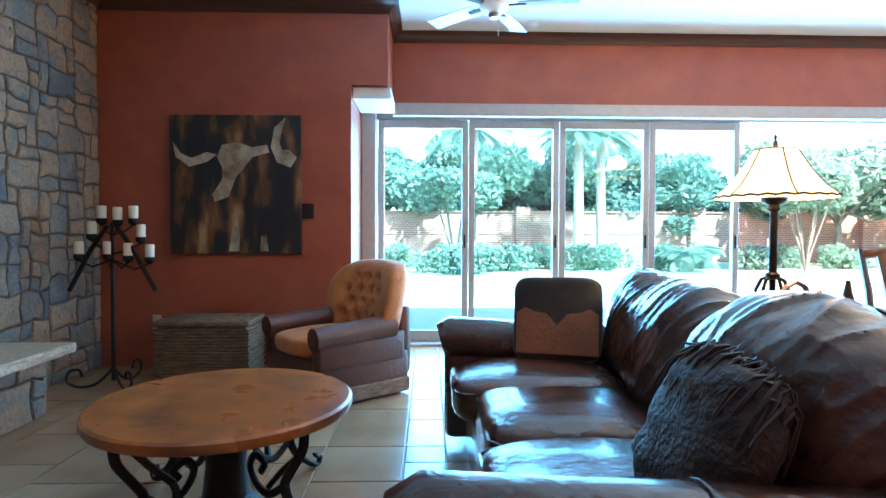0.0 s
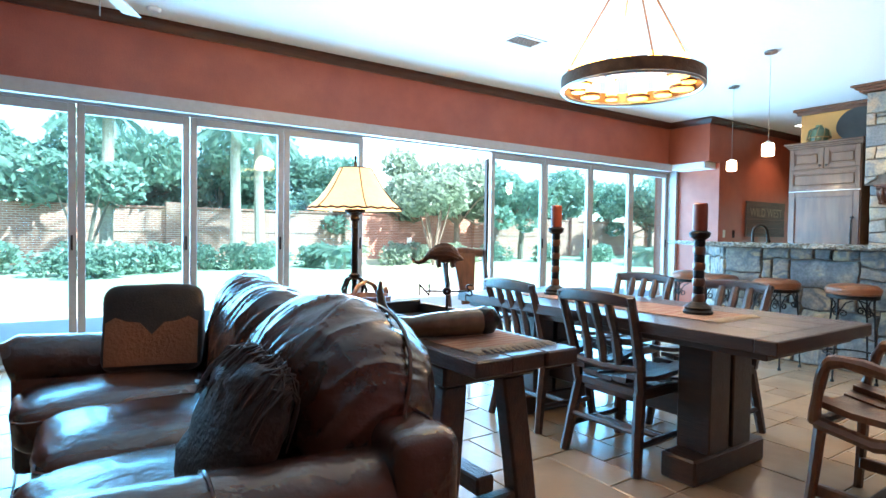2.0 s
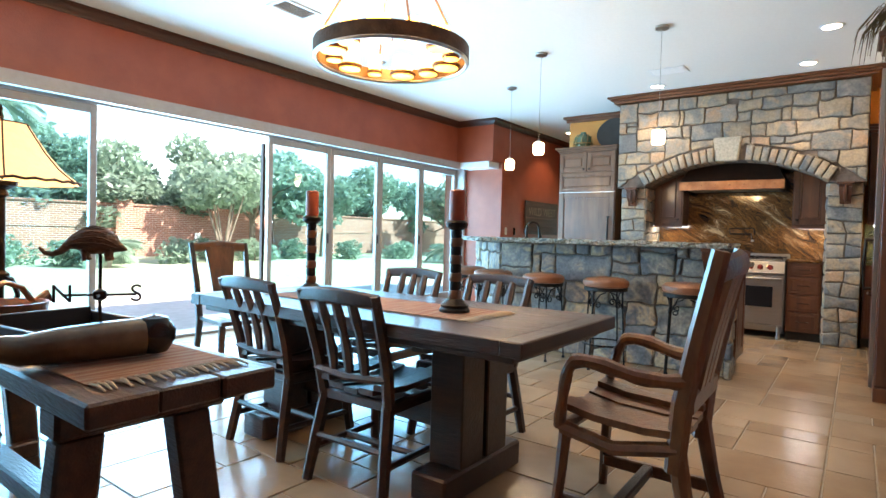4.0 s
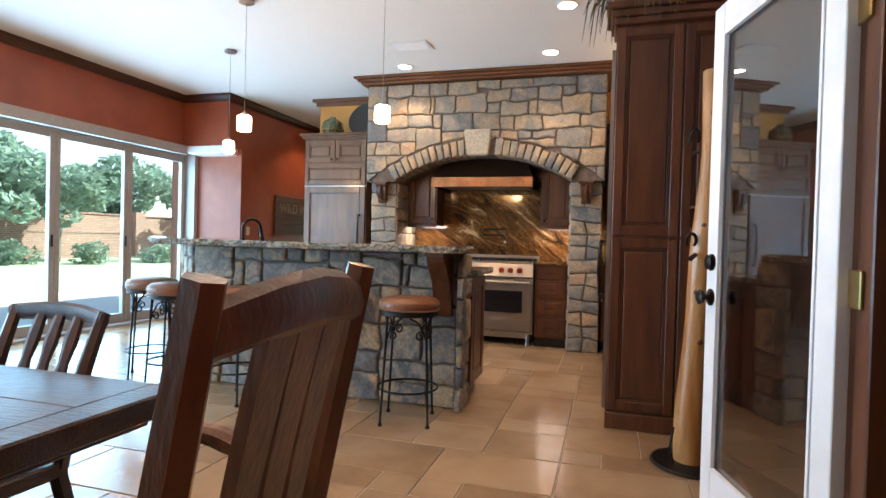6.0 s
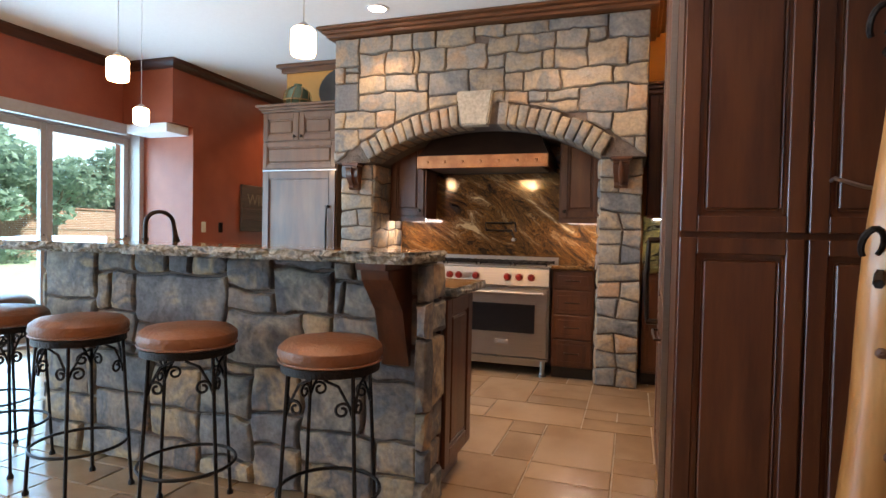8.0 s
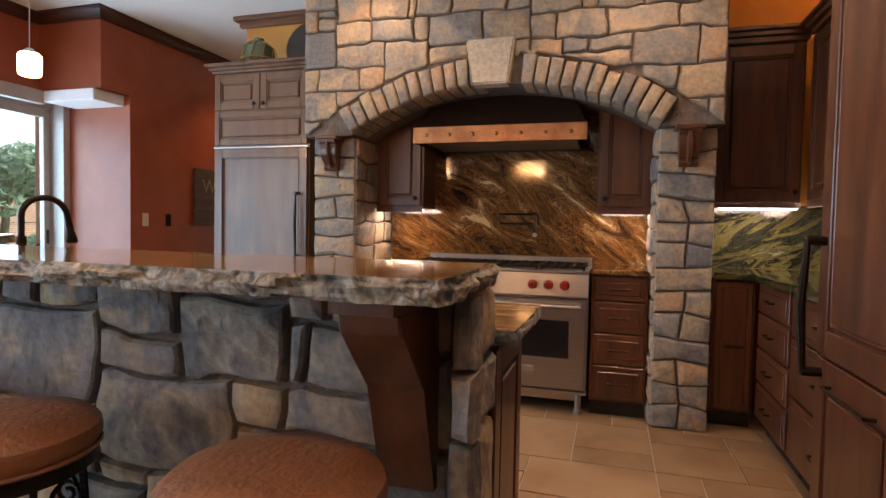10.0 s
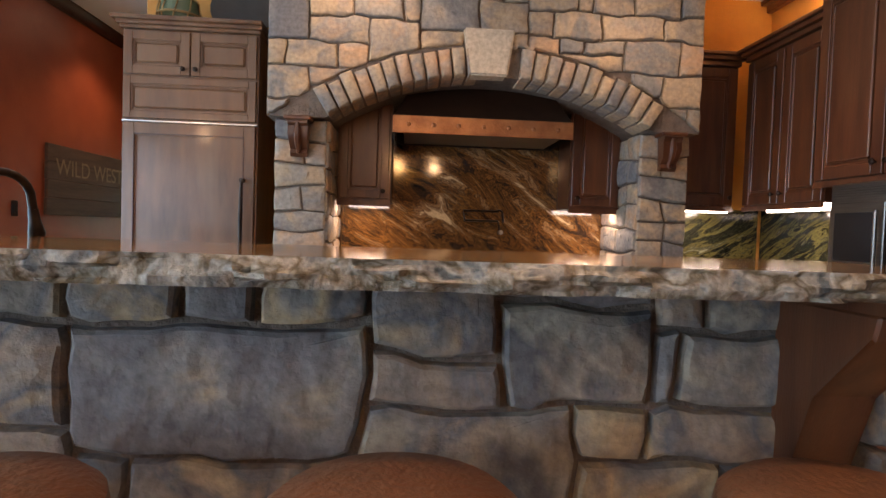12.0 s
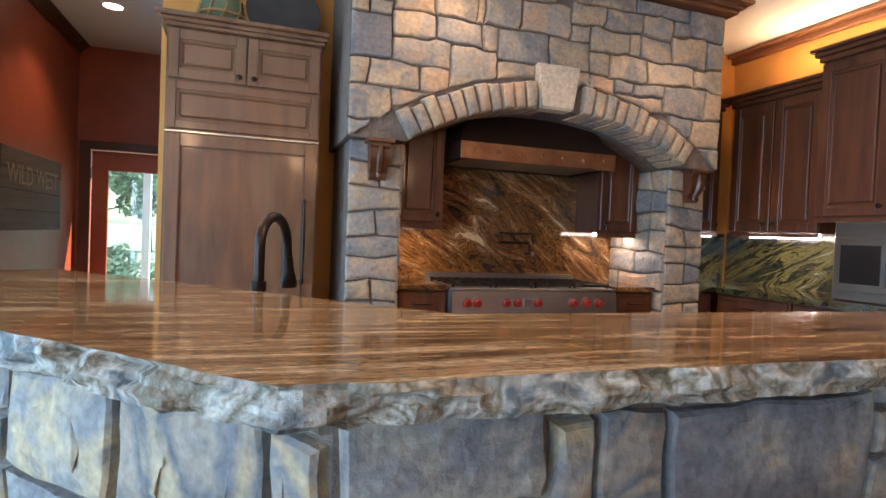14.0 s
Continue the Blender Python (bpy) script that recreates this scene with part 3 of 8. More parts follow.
def crown(points, name, mat, size=0.11):
    """A stepped cornice under the ceiling that follows a line of the plan, the room on its left."""
    prof = [(0, -size), (0.018, -size), (0.024, -size * 0.72), (0.05, -size * 0.45), (0.075, -size * 0.2), (0.09, -0.012), (0.09, 0), (0, 0)]
    bm = bmesh.new()
    pts = [Vector(p) for p in points]
    rows = []
    for i, p in enumerate(pts):
        d0 = (p - pts[i - 1]).normalized() if i else (pts[1] - p).normalized()
        d1 = (pts[i + 1] - p).normalized() if i < len(pts) - 1 else d0
        n0, n1 = Vector((-d0.y, d0.x)), Vector((-d1.y, d1.x))
        n = (n0 + n1)
        n /= max(0.3, n.dot(n0))
        rows.append([bm.verts.new((p.x + n.x * a, p.y + n.y * a, CEILING - 0.003 + z)) for a, z in prof])
    for a, b in zip(rows, rows[1:]):
        for i in range(len(prof)):
            j = (i + 1) % len(prof)
            bm.faces.new((a[i], a[j], b[j], b[i]))
    bm.faces.new(rows[0])
    bm.faces.new(rows[-1][::-1])
    return struct(name, bm, mat, "stepped wooden crown moulding at the ceiling", "trim", 40)


crown([(11.99, 5.36), (9.03, 5.36), (9.03, 6.05), (0.22, 6.05), (0.22, 5.36), (-2.12, 5.36)], "trim_crown_north", TRIMWOOD, 0.085)
crown([(-2.12, 5.36), (-2.12, 1.5)], "trim_crown_west", TRIMWOOD, 0.1)

# folding glass wall: ten leaves in the bay
leaf_edges = [0.06, 0.94, 1.83, 2.72, 3.62, 4.54, 5.45, 6.41, 7.35, 8.3, 9.25]
door = tagged(new("door_1"), "tall folding glass doors with taupe aluminium frames", "folding door", kind="structure")
part("jamb", boxes((-0.075, 6.06, 0, 0.05, 6.3, 2.23)), FRAME, door)
part("jamb", boxes((9.26, 6.06, 0, 9.325, 6.3, 2.23)), FRAME, door)
part("head_rail", boxes((0.052, 6.2, 2.19, 9.255, 6.3, 2.297)), FRAME, door)
part("threshold", boxes((-0.07, 6.1, -0.004, 9.32, 6.36, 0.03), bevel=0.005), FRAME, door)
part("open_edge", boxes((5.37, 6.2, 0.035, 5.4, 6.25, 2.1), bevel=0.003), BRONZE, door, "dark edge of the folded-open leaf")
for a, b in zip(leaf_edges, leaf_edges[1:]):
    if 3.6 < a < 5.4:
        continue  # two leaves stand folded open here
    s = 0.062
    leaf = part("leaf_frame", boxes((a + 0.004, 6.21, 0.035, a + s, 6.265, 2.187), (b - s, 6.21, 0.035, b - 0.004, 6.265, 2.187), (a + s, 6.212, 0.035, b - s, 6.262, 0.14), (a + s, 6.212, 2.11, b - s, 6.262, 2.187), bevel=0.004), FRAME, door)
    pane = part("pane", boxes((a + s - 0.005, 6.234, 0.135, b - s + 0.005, 6.24, 2.115)), GLASS, leaf)
    pane.visible_shadow = False
    part("handle", boxes((b - 0.045, 6.192, 0.95, b - 0.028, 6.21, 1.08), bevel=0.004), BRONZE, leaf)

# garden beyond the glass
struct("ground", boxes((-400, 6.37, -0.5, 400, 900, -0.06)), GRASSMAT, "sunlit lawn reaching to the brick fence", "ground")
struct("ground_east", boxes((12.21, -60, -0.5, 400, 6.369, -0.06)), GRASSMAT, "sunlit lawn beside the house", "ground")
struct("pavement", boxes((-14, 6.37, -0.2, 24, 10.5, -0.03)), material("pale_patio", (0.6, 0.56, 0.5), 0.8, dark=(0.5, 0.46, 0.4), bump=0.2), "pale patio outside the glass doors", "pavement")
fence = tagged(new("wall_garden"), "long red brick garden fence with pillars", "fence", kind="structure")
part("mortar_bed", boxes((-40, 23.1, -0.4, 60, 23.25, 1.9)), MORTAR, fence)

# ---- kitchen: the stone cooking alcove ----
WEST = -90  # turn of panels that face the living room
ARC_Y, ARC_Z, ARC_R, RING = 1.905, 0.235, 1.835, 0.17
hearth = tagged(new("wall_cooking_alcove"), "field stone cooking alcove with an arch and pale keystone", "stone wall", kind="structure")
outline = [(3.24, 1.78), (3.24, 2.87), (0.6, 2.87), (0.6, 1.78), (0.87, 1.78)]
outline += [(ARC_Y + ARC_R * math.sin(a), ARC_Z + ARC_R * math.cos(a)) for a in np.linspace(-0.555, 0.555, 25)]
outline += [(2.9, 1.78)]
bm = bmesh.new()
front = [bm.verts.new((8.75, y, z)) for y, z in outline]
back = [bm.verts.new((9.5, y, z)) for y, z in outline]
bm.faces.new(front)
bm.faces.new(back[::-1])
for i in range(len(outline)):
    j = (i + 1) % len(outline)
    bm.faces.new((front[i], front[j], back[j], back[i]))
bmesh.ops.triangulate(bm, faces=[f for f in bm.faces if len(f.verts) > 4])
part("mortar_bed", bm, MORTAR, hearth)
part("post_core", boxes((8.84, 0.63, 0, 9.5, 0.93, 1.779)), MORTAR, hearth)
part("post_core", boxes((8.84, 2.9, 0, 9.5, 3.2, 1.779)), MORTAR, hearth)


def ring_block(x, z):
    y = 3.24 - x
    return math.hypot(y - ARC_Y, z + 1.78 - ARC_Z)


def push_out(x, z):
    d = ring_block(x, z)
    lim = ARC_R + RING + 0.012
    if d < lim:
        cx, cz = 3.24 - ARC_Y, ARC_Z - 1.78
        s = lim / d
        return cx + (x - cx) * s, cz + (z - cz) * s
    return x, z


PANEL_W, PANEL_H = 2.64, 1.09
ALCOVE_BOND = """
AAAAABBBBBBCCCCDDDDEEEEEEEFFFFFGGGGGGGHHHHHHHHHIIIIII
AAAAABBBBBBCCCCDDDDEEEEEEEFFFFFGGGGGGGHHHHHHHHHIIIIII
AAAAABBBBBBCCCCDDDDEEEEEEE..RRRRRSSSSSSTTTTTUUUIIIIII
AAAAAMMMMMNNNNNOPPPPPQQQQQQQRRRRRSSSSSSTTTTTUUUIIIIII
AAAAAMMMMMNNNNNOPPPPPQQQQQQQRRRRRSSSSSSTTTTTVVVVVVWWW
JJKKKMMMMMNNNNNOPPPPPQQQQQQQXXXYYYYYYZZaaaaaVVVVVVWWW
JJLLLMMMMMNNNNNOPPPPPQQQQQQQXXXYYYYYYZZaaaaaVVVVVVWWW
JJLLLcccccddddddeefffffffggggggYYYYYYZZaaaaaVVVVVVWWW
bbbbbcccccddddddeefffffffgggggghhhiiiiiijjjjjjjjkkkkk
bbbbbcccccddddddeefffffffgggggghhhiiiiiijjjjjjjjkkkkk
bbbbblllllllmmmmmmfffffffgggggghhhiiiiiijjjjjjjjkkkkk
bbbbblllllllmmmmmmnnnnn......ooppppqqqrrrrrtttttttuuu
bbbbblllllllmmmmmmnnnnn......ooppppqqqrrrrrtttttttuuu
vvwwwwwwxxxxmmmmmmnnnnn......ooppppsssssssstttttttuuu
vvwwwwwwxxxxmmmmmm.................sssssssstttttttuuu
vvwwwwwwxxxx................................zzzz00000
yyyyy44444..................................zzzz00000
yyyyy44444..................................zzzz00000
yyyyy...........................................00000
yyyyy............................................2233
111..............................................2233
111................................................33
"""
rubble("stone", hearth, STONE_K, pose(8.75, 3.24, 1.78, 0, 0, WEST), PANEL_W, PANEL_H, 0.05, [], 5, gap=0.009, depth=0.026, jitter=0.27, push=push_out, plan=ALCOVE_BOND)
steps = 26
for i in range(steps):
    a0, a1 = -0.56 + 1.12 * i / steps, -0.56 + 1.12 * (i + 1) / steps
    if abs((a0 + a1) / 2 - 0.015) < 0.066:
        continue
    rng = random.Random(i)
    r0, r1 = ARC_R - 0.004, ARC_R + RING + rng.uniform(-0.02, 0.006)
    g = 0.004
    bm = bmesh.new()
    pts = [(a0 + g / r0, r0), (a1 - g / r0, r0), (a1 - g / r0, r1), (a0 + g / r0, r1)]
    ca = (a0 + a1) / 2
    oy, oz = ARC_Y - (ARC_R + 0.08) * math.sin(ca), ARC_Z + (ARC_R + 0.08) * math.cos(ca)
    rows = []
    for x, s in ((0.2, 1.0), (-0.035, 1.0), (-0.05 - rng.uniform(0, 0.012), 0.86)):
        row = []
        for a, r in pts:
            y, z = ARC_Y - r * math.sin(a) - oy, ARC_Z + r * math.cos(a) - oz
            row.append(bm.verts.new((x, y * s + rng.uniform(-0.003, 0.003), z * s + rng.uniform(-0.004, 0.004))))
        rows.append(row)
    for a, b in zip(rows, rows[1:]):
        for q in range(4):
            bm.faces.new((a[q], a[(q + 1) % 4], b[(q + 1) % 4], b[q]))
    bm.faces.new(rows[2])
    bmesh.ops.bevel(bm, geom=[e for e in bm.edges if not e.is_boundary], offset=0.006, segments=1, affect="EDGES")
    ob = part("arch_stone", bm, STONE_K, hearth)
    ob.location = (8.75, oy, oz)
bm = bmesh.new()
rows = [[bm.verts.new((x, 1.935 + s * w, z)) for w, z in ((0.115, 2.06), (-0.115, 2.06), (-0.155, 2.338), (0.155, 2.338))] for x, s in ((8.8, 1), (8.69, 1))]
bm.faces.new(rows[1])
for q in range(4):
    bm.faces.new((rows[0][q], rows[0][(q + 1) % 4], rows[1][(q + 1) % 4], rows[1][q]))
bmesh.ops.bevel(bm, geom=[e for e in bm.edges if not e.is_boundary], offset=0.012, segments=2, affect="EDGES")
part("keystone", bm, KEYSTONE, hearth, "pale cream limestone keystone")
POST = [(2, 1), (1, 1), (1, 1), (2, 1), (1, 1)]
rubble("stone", hearth, STONE_K, pose(8.84, 0.94, 0, 0, 0, WEST), 0.32, 1.78, 0.135, POST, 11, gap=0.008, depth=0.025, jitter=0.16)
rubble("stone", hearth, STONE_K, pose(8.84, 3.21, 0, 0, 0, WEST), 0.32, 1.78, 0.135, POST, 12, gap=0.008, depth=0.025, jitter=0.16)
rubble("stone", hearth, STONE_K, pose(9.48, 0.93, 0, 0, 0, 180), 0.64, 1.78, 0.15, POST, 13, gap=0.008, depth=0.022, jitter=0.16)
rubble("stone", hearth, STONE_K, pose(8.83, 2.9, 0, 0, 0, 0), 0.64, 1.78, 0.15, POST, 14, gap=0.008, depth=0.022, jitter=0.16)
struct("trim_crown_alcove", boxes((8.67, 0.54, 2.875, 9.5, 3.3, 2.905), (8.64, 0.51, 2.905, 9.5, 3.33, 2.935), (8.6, 0.47, 2.935, 9.5, 3.37, 2.957), bevel=0.006), CROWNWOOD, "warm stained wooden crown above the stone alcove", "trim")
struct("trim_crown_kitchen_east", boxes((9.5, 3.37, 2.87, 9.549, 4.34, 2.957), (9.46, 3.37, 2.92, 9.549, 4.38, 2.957), bevel=0.006), CROWNWOOD, "stained crown moulding above the fridge cabinet", "trim")
struct("wall_panelling", boxes((4.495, -0.149, 0, 6.375, -0.12, 2.5), bevel=0.003), CHERRY, "dark stained panelling behind the open door", "wall")
struct("trim_crown_kitchen_south", boxes((6.6, -0.349, 2.87, 9.549, -0.3, 2.957), (6.6, -0.349, 2.92, 9.549, -0.25, 2.957), bevel=0.006), CROWNWOOD, "stained crown moulding on the ochre wall", "trim")


def corbel(y, m_x):
    t = thing("corbel", "dark carved wooden corbel fixed under the stone arch", "corbel", group="corbels of the arch")
    prof = [(0, 0.22), (0.1, 0.22), (0.1, 0.185), (0.085, 0.17), (0.09, 0.12), (0.07, 0.07), (0.035, 0.04), (0.045, 0.015), (0.025, -0.005), (0, 0)]
    bm = bmesh.new()
    a = [bm.verts.new((m_x - x, y - 0.05 - 0.008 * (z > 0.1), 1.55 + z)) for x, z in prof]
    b = [bm.verts.new((m_x - x, y + 0.05 + 0.008 * (z > 0.1), 1.55 + z)) for x, z in prof]
    bm.faces.new(a)
    bm.faces.new(b[::-1])
    for i in range(len(prof)):
        bm.faces.new((a[i], a[(i + 1) % len(prof)], b[(i + 1) % len(prof)], b[i]))
    part("scroll", bm, CHERRY, t)
    part("cap", boxes((m_x - 0.12, y - 0.08, 1.752, m_x, y + 0.08, 1.776), bevel=0.005), CHERRY, t)
    part("leaf_carving", tube([(m_x - 0.095, y, 1.74), (m_x - 0.1, y, 1.68), (m_x - 0.08, y, 1.62), (m_x - 0.05, y, 1.585), (m_x - 0.055, y, 1.56)], [0.012, 0.022, 0.018, 0.015, 0.01], 6), CHERRY, t)


corbel(0.78, 8.802)
corbel(3.05, 8.802)


def bar_handle(parent, x, y, z, length=0.1, axis="y", out=(-1, 0)):
    d = Vector((0, 1, 0)) if axis == "y" else Vector((1, 0, 0)) if axis == "x" else Vector((0, 0, 1))
    o = Vector((out[0], out[1], 0)) * 0.026
    c = Vector((x, y, z))
    pts = [c - d * length / 2, c - d * length / 2 + o, c + o * 1.15, c + d * length / 2 + o, c + d * length / 2]
    part("handle", tube(pts, 0.0055, 6), BRONZE, parent, "dark bronze handle")


def knob(parent, x, y, z, out=(-1, 0)):
    bm = lathe([(0.005, 0), (0.006, 0.014), (0.015, 0.018), (0.016, 0.026), (0.009, 0.032), (0, 0.033)], 10)
    ob = part("knob", bm, BRONZE, parent, "dark bronze knob")
    ob.matrix_local = Matrix.Translation((x, y, z)) @ Vector((out[0], out[1], 0)).to_track_quat("Z", "Y").to_matrix().to_4x4()


def drawers(name, y0, y1, x, label, fronts, depth=0.55, mat=CHERRY, turn=WEST, pos=None, group=""):
    """A base cabinet facing along its turn, built in local x (width) and -y (front), its drawers from a list of heights."""
    w = y1 - y0
    m = pos or pose(x, y1, 0, 0, 0, turn)
    t = thing(name, label, "cabinet", m, group)
    part("body", boxes((0.003, 0.02, 0.1, w - 0.003, depth, 0.895)), mat, t)
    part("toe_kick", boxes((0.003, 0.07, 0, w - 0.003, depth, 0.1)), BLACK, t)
    z = 0.885
    for h in fronts:
        bm = boxes((0.02, 0, z - h + 0.012, w - 0.02, 0.0195, z), bevel=0.004)
        box(bm, 0.05, -0.006, z - h + 0.045, w - 0.05, 0.002, z - 0.033, 0.005)
        f = part("drawer", bm, mat, t)
        bar_handle(f, w / 2, -0.005, z - h / 2 + 0.006, min(0.11, w * 0.4), "x", (0, -1))
        z -= h
    return t


drawers("base_cabinet", 0.96, 1.3, 8.9, "dark cherry drawer cabinet with bronze pulls beside the range", [0.16, 0.2, 0.2, 0.22])
drawers("base_cabinet", 2.545, 2.88, 8.9, "dark cherry drawer cabinet with bronze pulls beside the range", [0.16, 0.2, 0.2, 0.22])
for y0, y1 in ((0.965, 1.305), (2.54, 2.87)):
    t = thing("countertop", "polished brown granite countertop on the drawer cabinet", "countertop")
    part("slab", boxes((8.88, y0, 0.897, 9.44, y1, 0.93), bevel=0.006), GRANITE, t)
t = thing("backsplash", "polished granite backsplash with flowing gold and brown veins", "backsplash")
part("slab", boxes((9.455, 0.935, 0.93, 9.475, 2.868, 2.08)), GRANITE, t)
struct("wall_alcove_lining", boxes((9.476, 0.931, 0, 9.499, 2.87, 2.1)), CHERRY, "dark wooden lining of the alcove", "wall")


def alcove_cabinet(y0, y1):
    t = thing("wall_cabinet", "dark cherry wall cabinet with a raised panel door", "cabinet", pose(9.14, y1, 0, 0, 0, WEST), "cabinets beside the hood")
    w = y1 - y0
    part("body", boxes((0, 0.02, 1.31, w, 0.313, 2.05)), CHERRY, t)
    d = panel_door("door", 0.015, 1.33, w - 0.015, 2.03, -0.001, 0.02, 0.055, CHERRY, t)
    knob(d, 0.05 if y0 < 1.5 else w - 0.05, -0.001, 1.38, (0, -1))
    part("valance", boxes((0, 0.0, 1.28, w, 0.02, 1.31)), CHERRY, t)
    l = thing("strip_light", "lit white strip light under the wall cabinet", "light", group="strip lights")
    part("tube", boxes((9.2, y0 + 0.03, 1.286, 9.26, y1 - 0.03, 1.3085), bevel=0.004), TUBE, l)
    lamp("strip_lamp", "AREA", 0.55, look((9.23, (y0 + y1) / 2, 1.282), (9.23, (y0 + y1) / 2, 0)), (1.0, 0.86, 0.66), size=0.05, size_y=0.28)


alcove_cabinet(0.935, 1.29)
alcove_cabinet(2.51, 2.868)

# range hood
t = thing("range_hood", "dark range hood with a riveted copper band", "range hood")
bm = bmesh.new()
lo = [bm.verts.new(p) for p in ((8.9, 2.49, 1.74), (8.9, 1.36, 1.74), (9.45, 1.36, 1.74), (9.45, 2.49, 1.74))]
mi = [bm.verts.new((x, y, 1.85)) for x, y in ((8.9, 2.49), (8.9, 1.36), (9.45, 1.36), (9.45, 2.49))]
hi = [bm.verts.new((x, y, 2.12)) for x, y in ((9.1, 2.36), (9.1, 1.49), (9.45, 1.49), (9.45, 2.36))]
for a, b in ((lo, mi), (mi, hi)):
    for q in range(4):
        bm.faces.new((a[q], a[(q + 1) % 4], b[(q + 1) % 4], b[q]))
bm.faces.new(hi)
part("body", bm, material("dark_hood_metal", (0.05, 0.025, 0.016), 0.4, 0.6), t, smooth=20)
band = part("band", boxes((8.884, 1.35, 1.735, 8.899, 2.5, 1.845), bevel=0.004), COPPER, t, "hammered copper band")
for i in range(7):
    ob = part("rivet", lathe([(0.014, 0), (0.012, 0.007), (0.006, 0.011), (0, 0.012)], 10), COPPER, band)
    ob.matrix_local = Matrix.Translation((8.884, 1.45 + 0.95 * i / 6, 1.79)) @ pose(0, 0, 0, 0, -90, 0)
part("filter", boxes((8.95, 1.42, 1.745, 9.4, 2.43, 1.76)), STEEL, t)
# pot filler on the backsplash
t = thing("pot_filler", "folded bronze pot filler tap on the granite", "tap")
part("arm", tube([(9.45, 1.72, 1.13), (9.38, 1.72, 1.13), (9.37, 1.74, 1.21), (9.37, 1.98, 1.21)], 0.009, 8), BRONZE, t)
part("arm", tube([(9.37, 1.98, 1.21), (9.37, 1.99, 1.28), (9.37, 1.74, 1.28)], 0.008, 8), BRONZE, t)
part("spout", tube([(9.37, 1.74, 1.29), (9.37, 1.71, 1.28), (9.37, 1.7, 1.2)], 0.008, 8), BRONZE, t)
ob = part("valve", lathe([(0.016, 0), (0.016, 0.02), (0, 0.022)], 10), STEEL, t, "bright round valve")
ob.matrix_local = Matrix.Translation((9.36, 1.72, 1.13)) @ pose(0, 0, 0, 0, -90, 0)

# range
t = thing("range_cooker", "stainless steel double oven range with red knobs", "range", pose(8.87, 2.53, 0, 0, 0, WEST))
RW = 1.215
REDK = material("red_knob", (0.3, 0.02, 0.012), 0.3)
part("body", boxes((0, 0.03, 0.14, RW, 0.56, 0.9), bevel=0.004), STEEL, t)
part("kick_panel", boxes((0.03, 0.05, 0.08, RW - 0.03, 0.07, 0.139)), STEEL, t)
for x in (0.05, RW - 0.05):
    for y in (0.06, 0.5):
        part("leg", lathe([(0.028, 0), (0.028, 0.02), (0.02, 0.03), (0.02, 0.14)], 12, at=(x, y, 0)), STEEL, t)
bm = bmesh.new()
q = [bm.verts.new((x, y, z)) for x in (0.0, RW) for y, z in ((0.03, 0.745), (-0.03, 0.755), (-0.012, 0.895), (0.03, 0.9))]
bm.faces.new(q[:4])
bm.faces.new(q[4:][::-1])
for i in range(4):
    bm.faces.new((q[i], q[(i + 1) % 4], q[4 + (i + 1) % 4], q[4 + i]))
panel = part("control_panel", bm, STEEL, t, smooth=20)
for x in (0.1, 0.17, 0.37, 0.45, 0.6, 0.87, 0.97, 1.07):
    k = part("knob", lathe([(0.03, 0), (0.03, 0.008), (0.024, 0.012), (0.023, 0.035), (0.02, 0.04), (0, 0.041)], 14), REDK, panel, "red control knob")
    k.matrix_local = Matrix.Translation((x, -0.021, 0.825)) @ pose(0, 0, 0, 97, 0, 0)
    part("bezel", lathe([(0.035, -0.001), (0.035, 0.006), (0.03, 0.007)], 14), STEEL, k)
part("display", boxes((0.5, -0.028, 0.8, 0.56, -0.015, 0.85)), STEEL, panel)
for x0, x1, win in ((0.012, 0.44, 0.08), (0.455, RW - 0.012, 0.1)):
    d = part("oven_door", boxes((x0, -0.005, 0.16, x1, 0.0295, 0.735), bevel=0.006), STEEL, t)
    part("window", boxes((x0 + win, -0.009, 0.36, x1 - win, -0.0055, 0.6), bevel=0.002), BLACK, d, "black oven window")
    part("window_rim", boxes((x0 + win - 0.02, -0.0075, 0.34, x1 - win + 0.02, -0.0052, 0.62)), STEEL, d)
    part("oven_handle", tube([(x0 + 0.03, -0.055, 0.695), (x1 - 0.03, -0.055, 0.695)], 0.014, 10), STEEL, d, "tubular steel handle")
    for x in (x0 + 0.05, x1 - 0.05):
        part("bracket", boxes((x - 0.012, -0.055, 0.685, x + 0.012, -0.005, 0.705)), STEEL, d)
    part("badge", boxes(((x0 + x1) / 2 - 0.055, -0.0085, 0.26, (x0 + x1) / 2 + 0.055, -0.005, 0.3), bevel=0.001), material("badge_red_steel", (0.5, 0.47, 0.45), 0.4, 0.8), d, "small plain badge plate")
part("drip_rail", boxes((0.0, -0.02, 0.14, RW, 0.028, 0.156)), STEEL, t)
part("cooktop", boxes((0, 0.0, 0.901, RW, 0.56, 0.915), bevel=0.003), STEEL, t)
for i in range(4):
    bm = bmesh.new()
    x0 = 0.02 + i * 0.297
    for k in range(5):
        box(bm, x0 + k * 0.066, 0.03, 0.93, x0 + k * 0.066 + 0.012, 0.5, 0.945)
    for k in range(4):
        box(bm, x0, 0.04 + k * 0.145, 0.925, x0 + 0.276, 0.054 + k * 0.145, 0.942)
    for a in (x0, x0 + 0.264):
        for b in (0.04, 0.475):
            box(bm, a, b, 0.915, a + 0.012, b + 0.014, 0.93)
    part("grate", bm, IRON, t, "black cast iron grate")
part("back_guard", boxes((0, 0.545, 0.915, RW, 0.562, 0.975), bevel=0.003), STEEL, t)

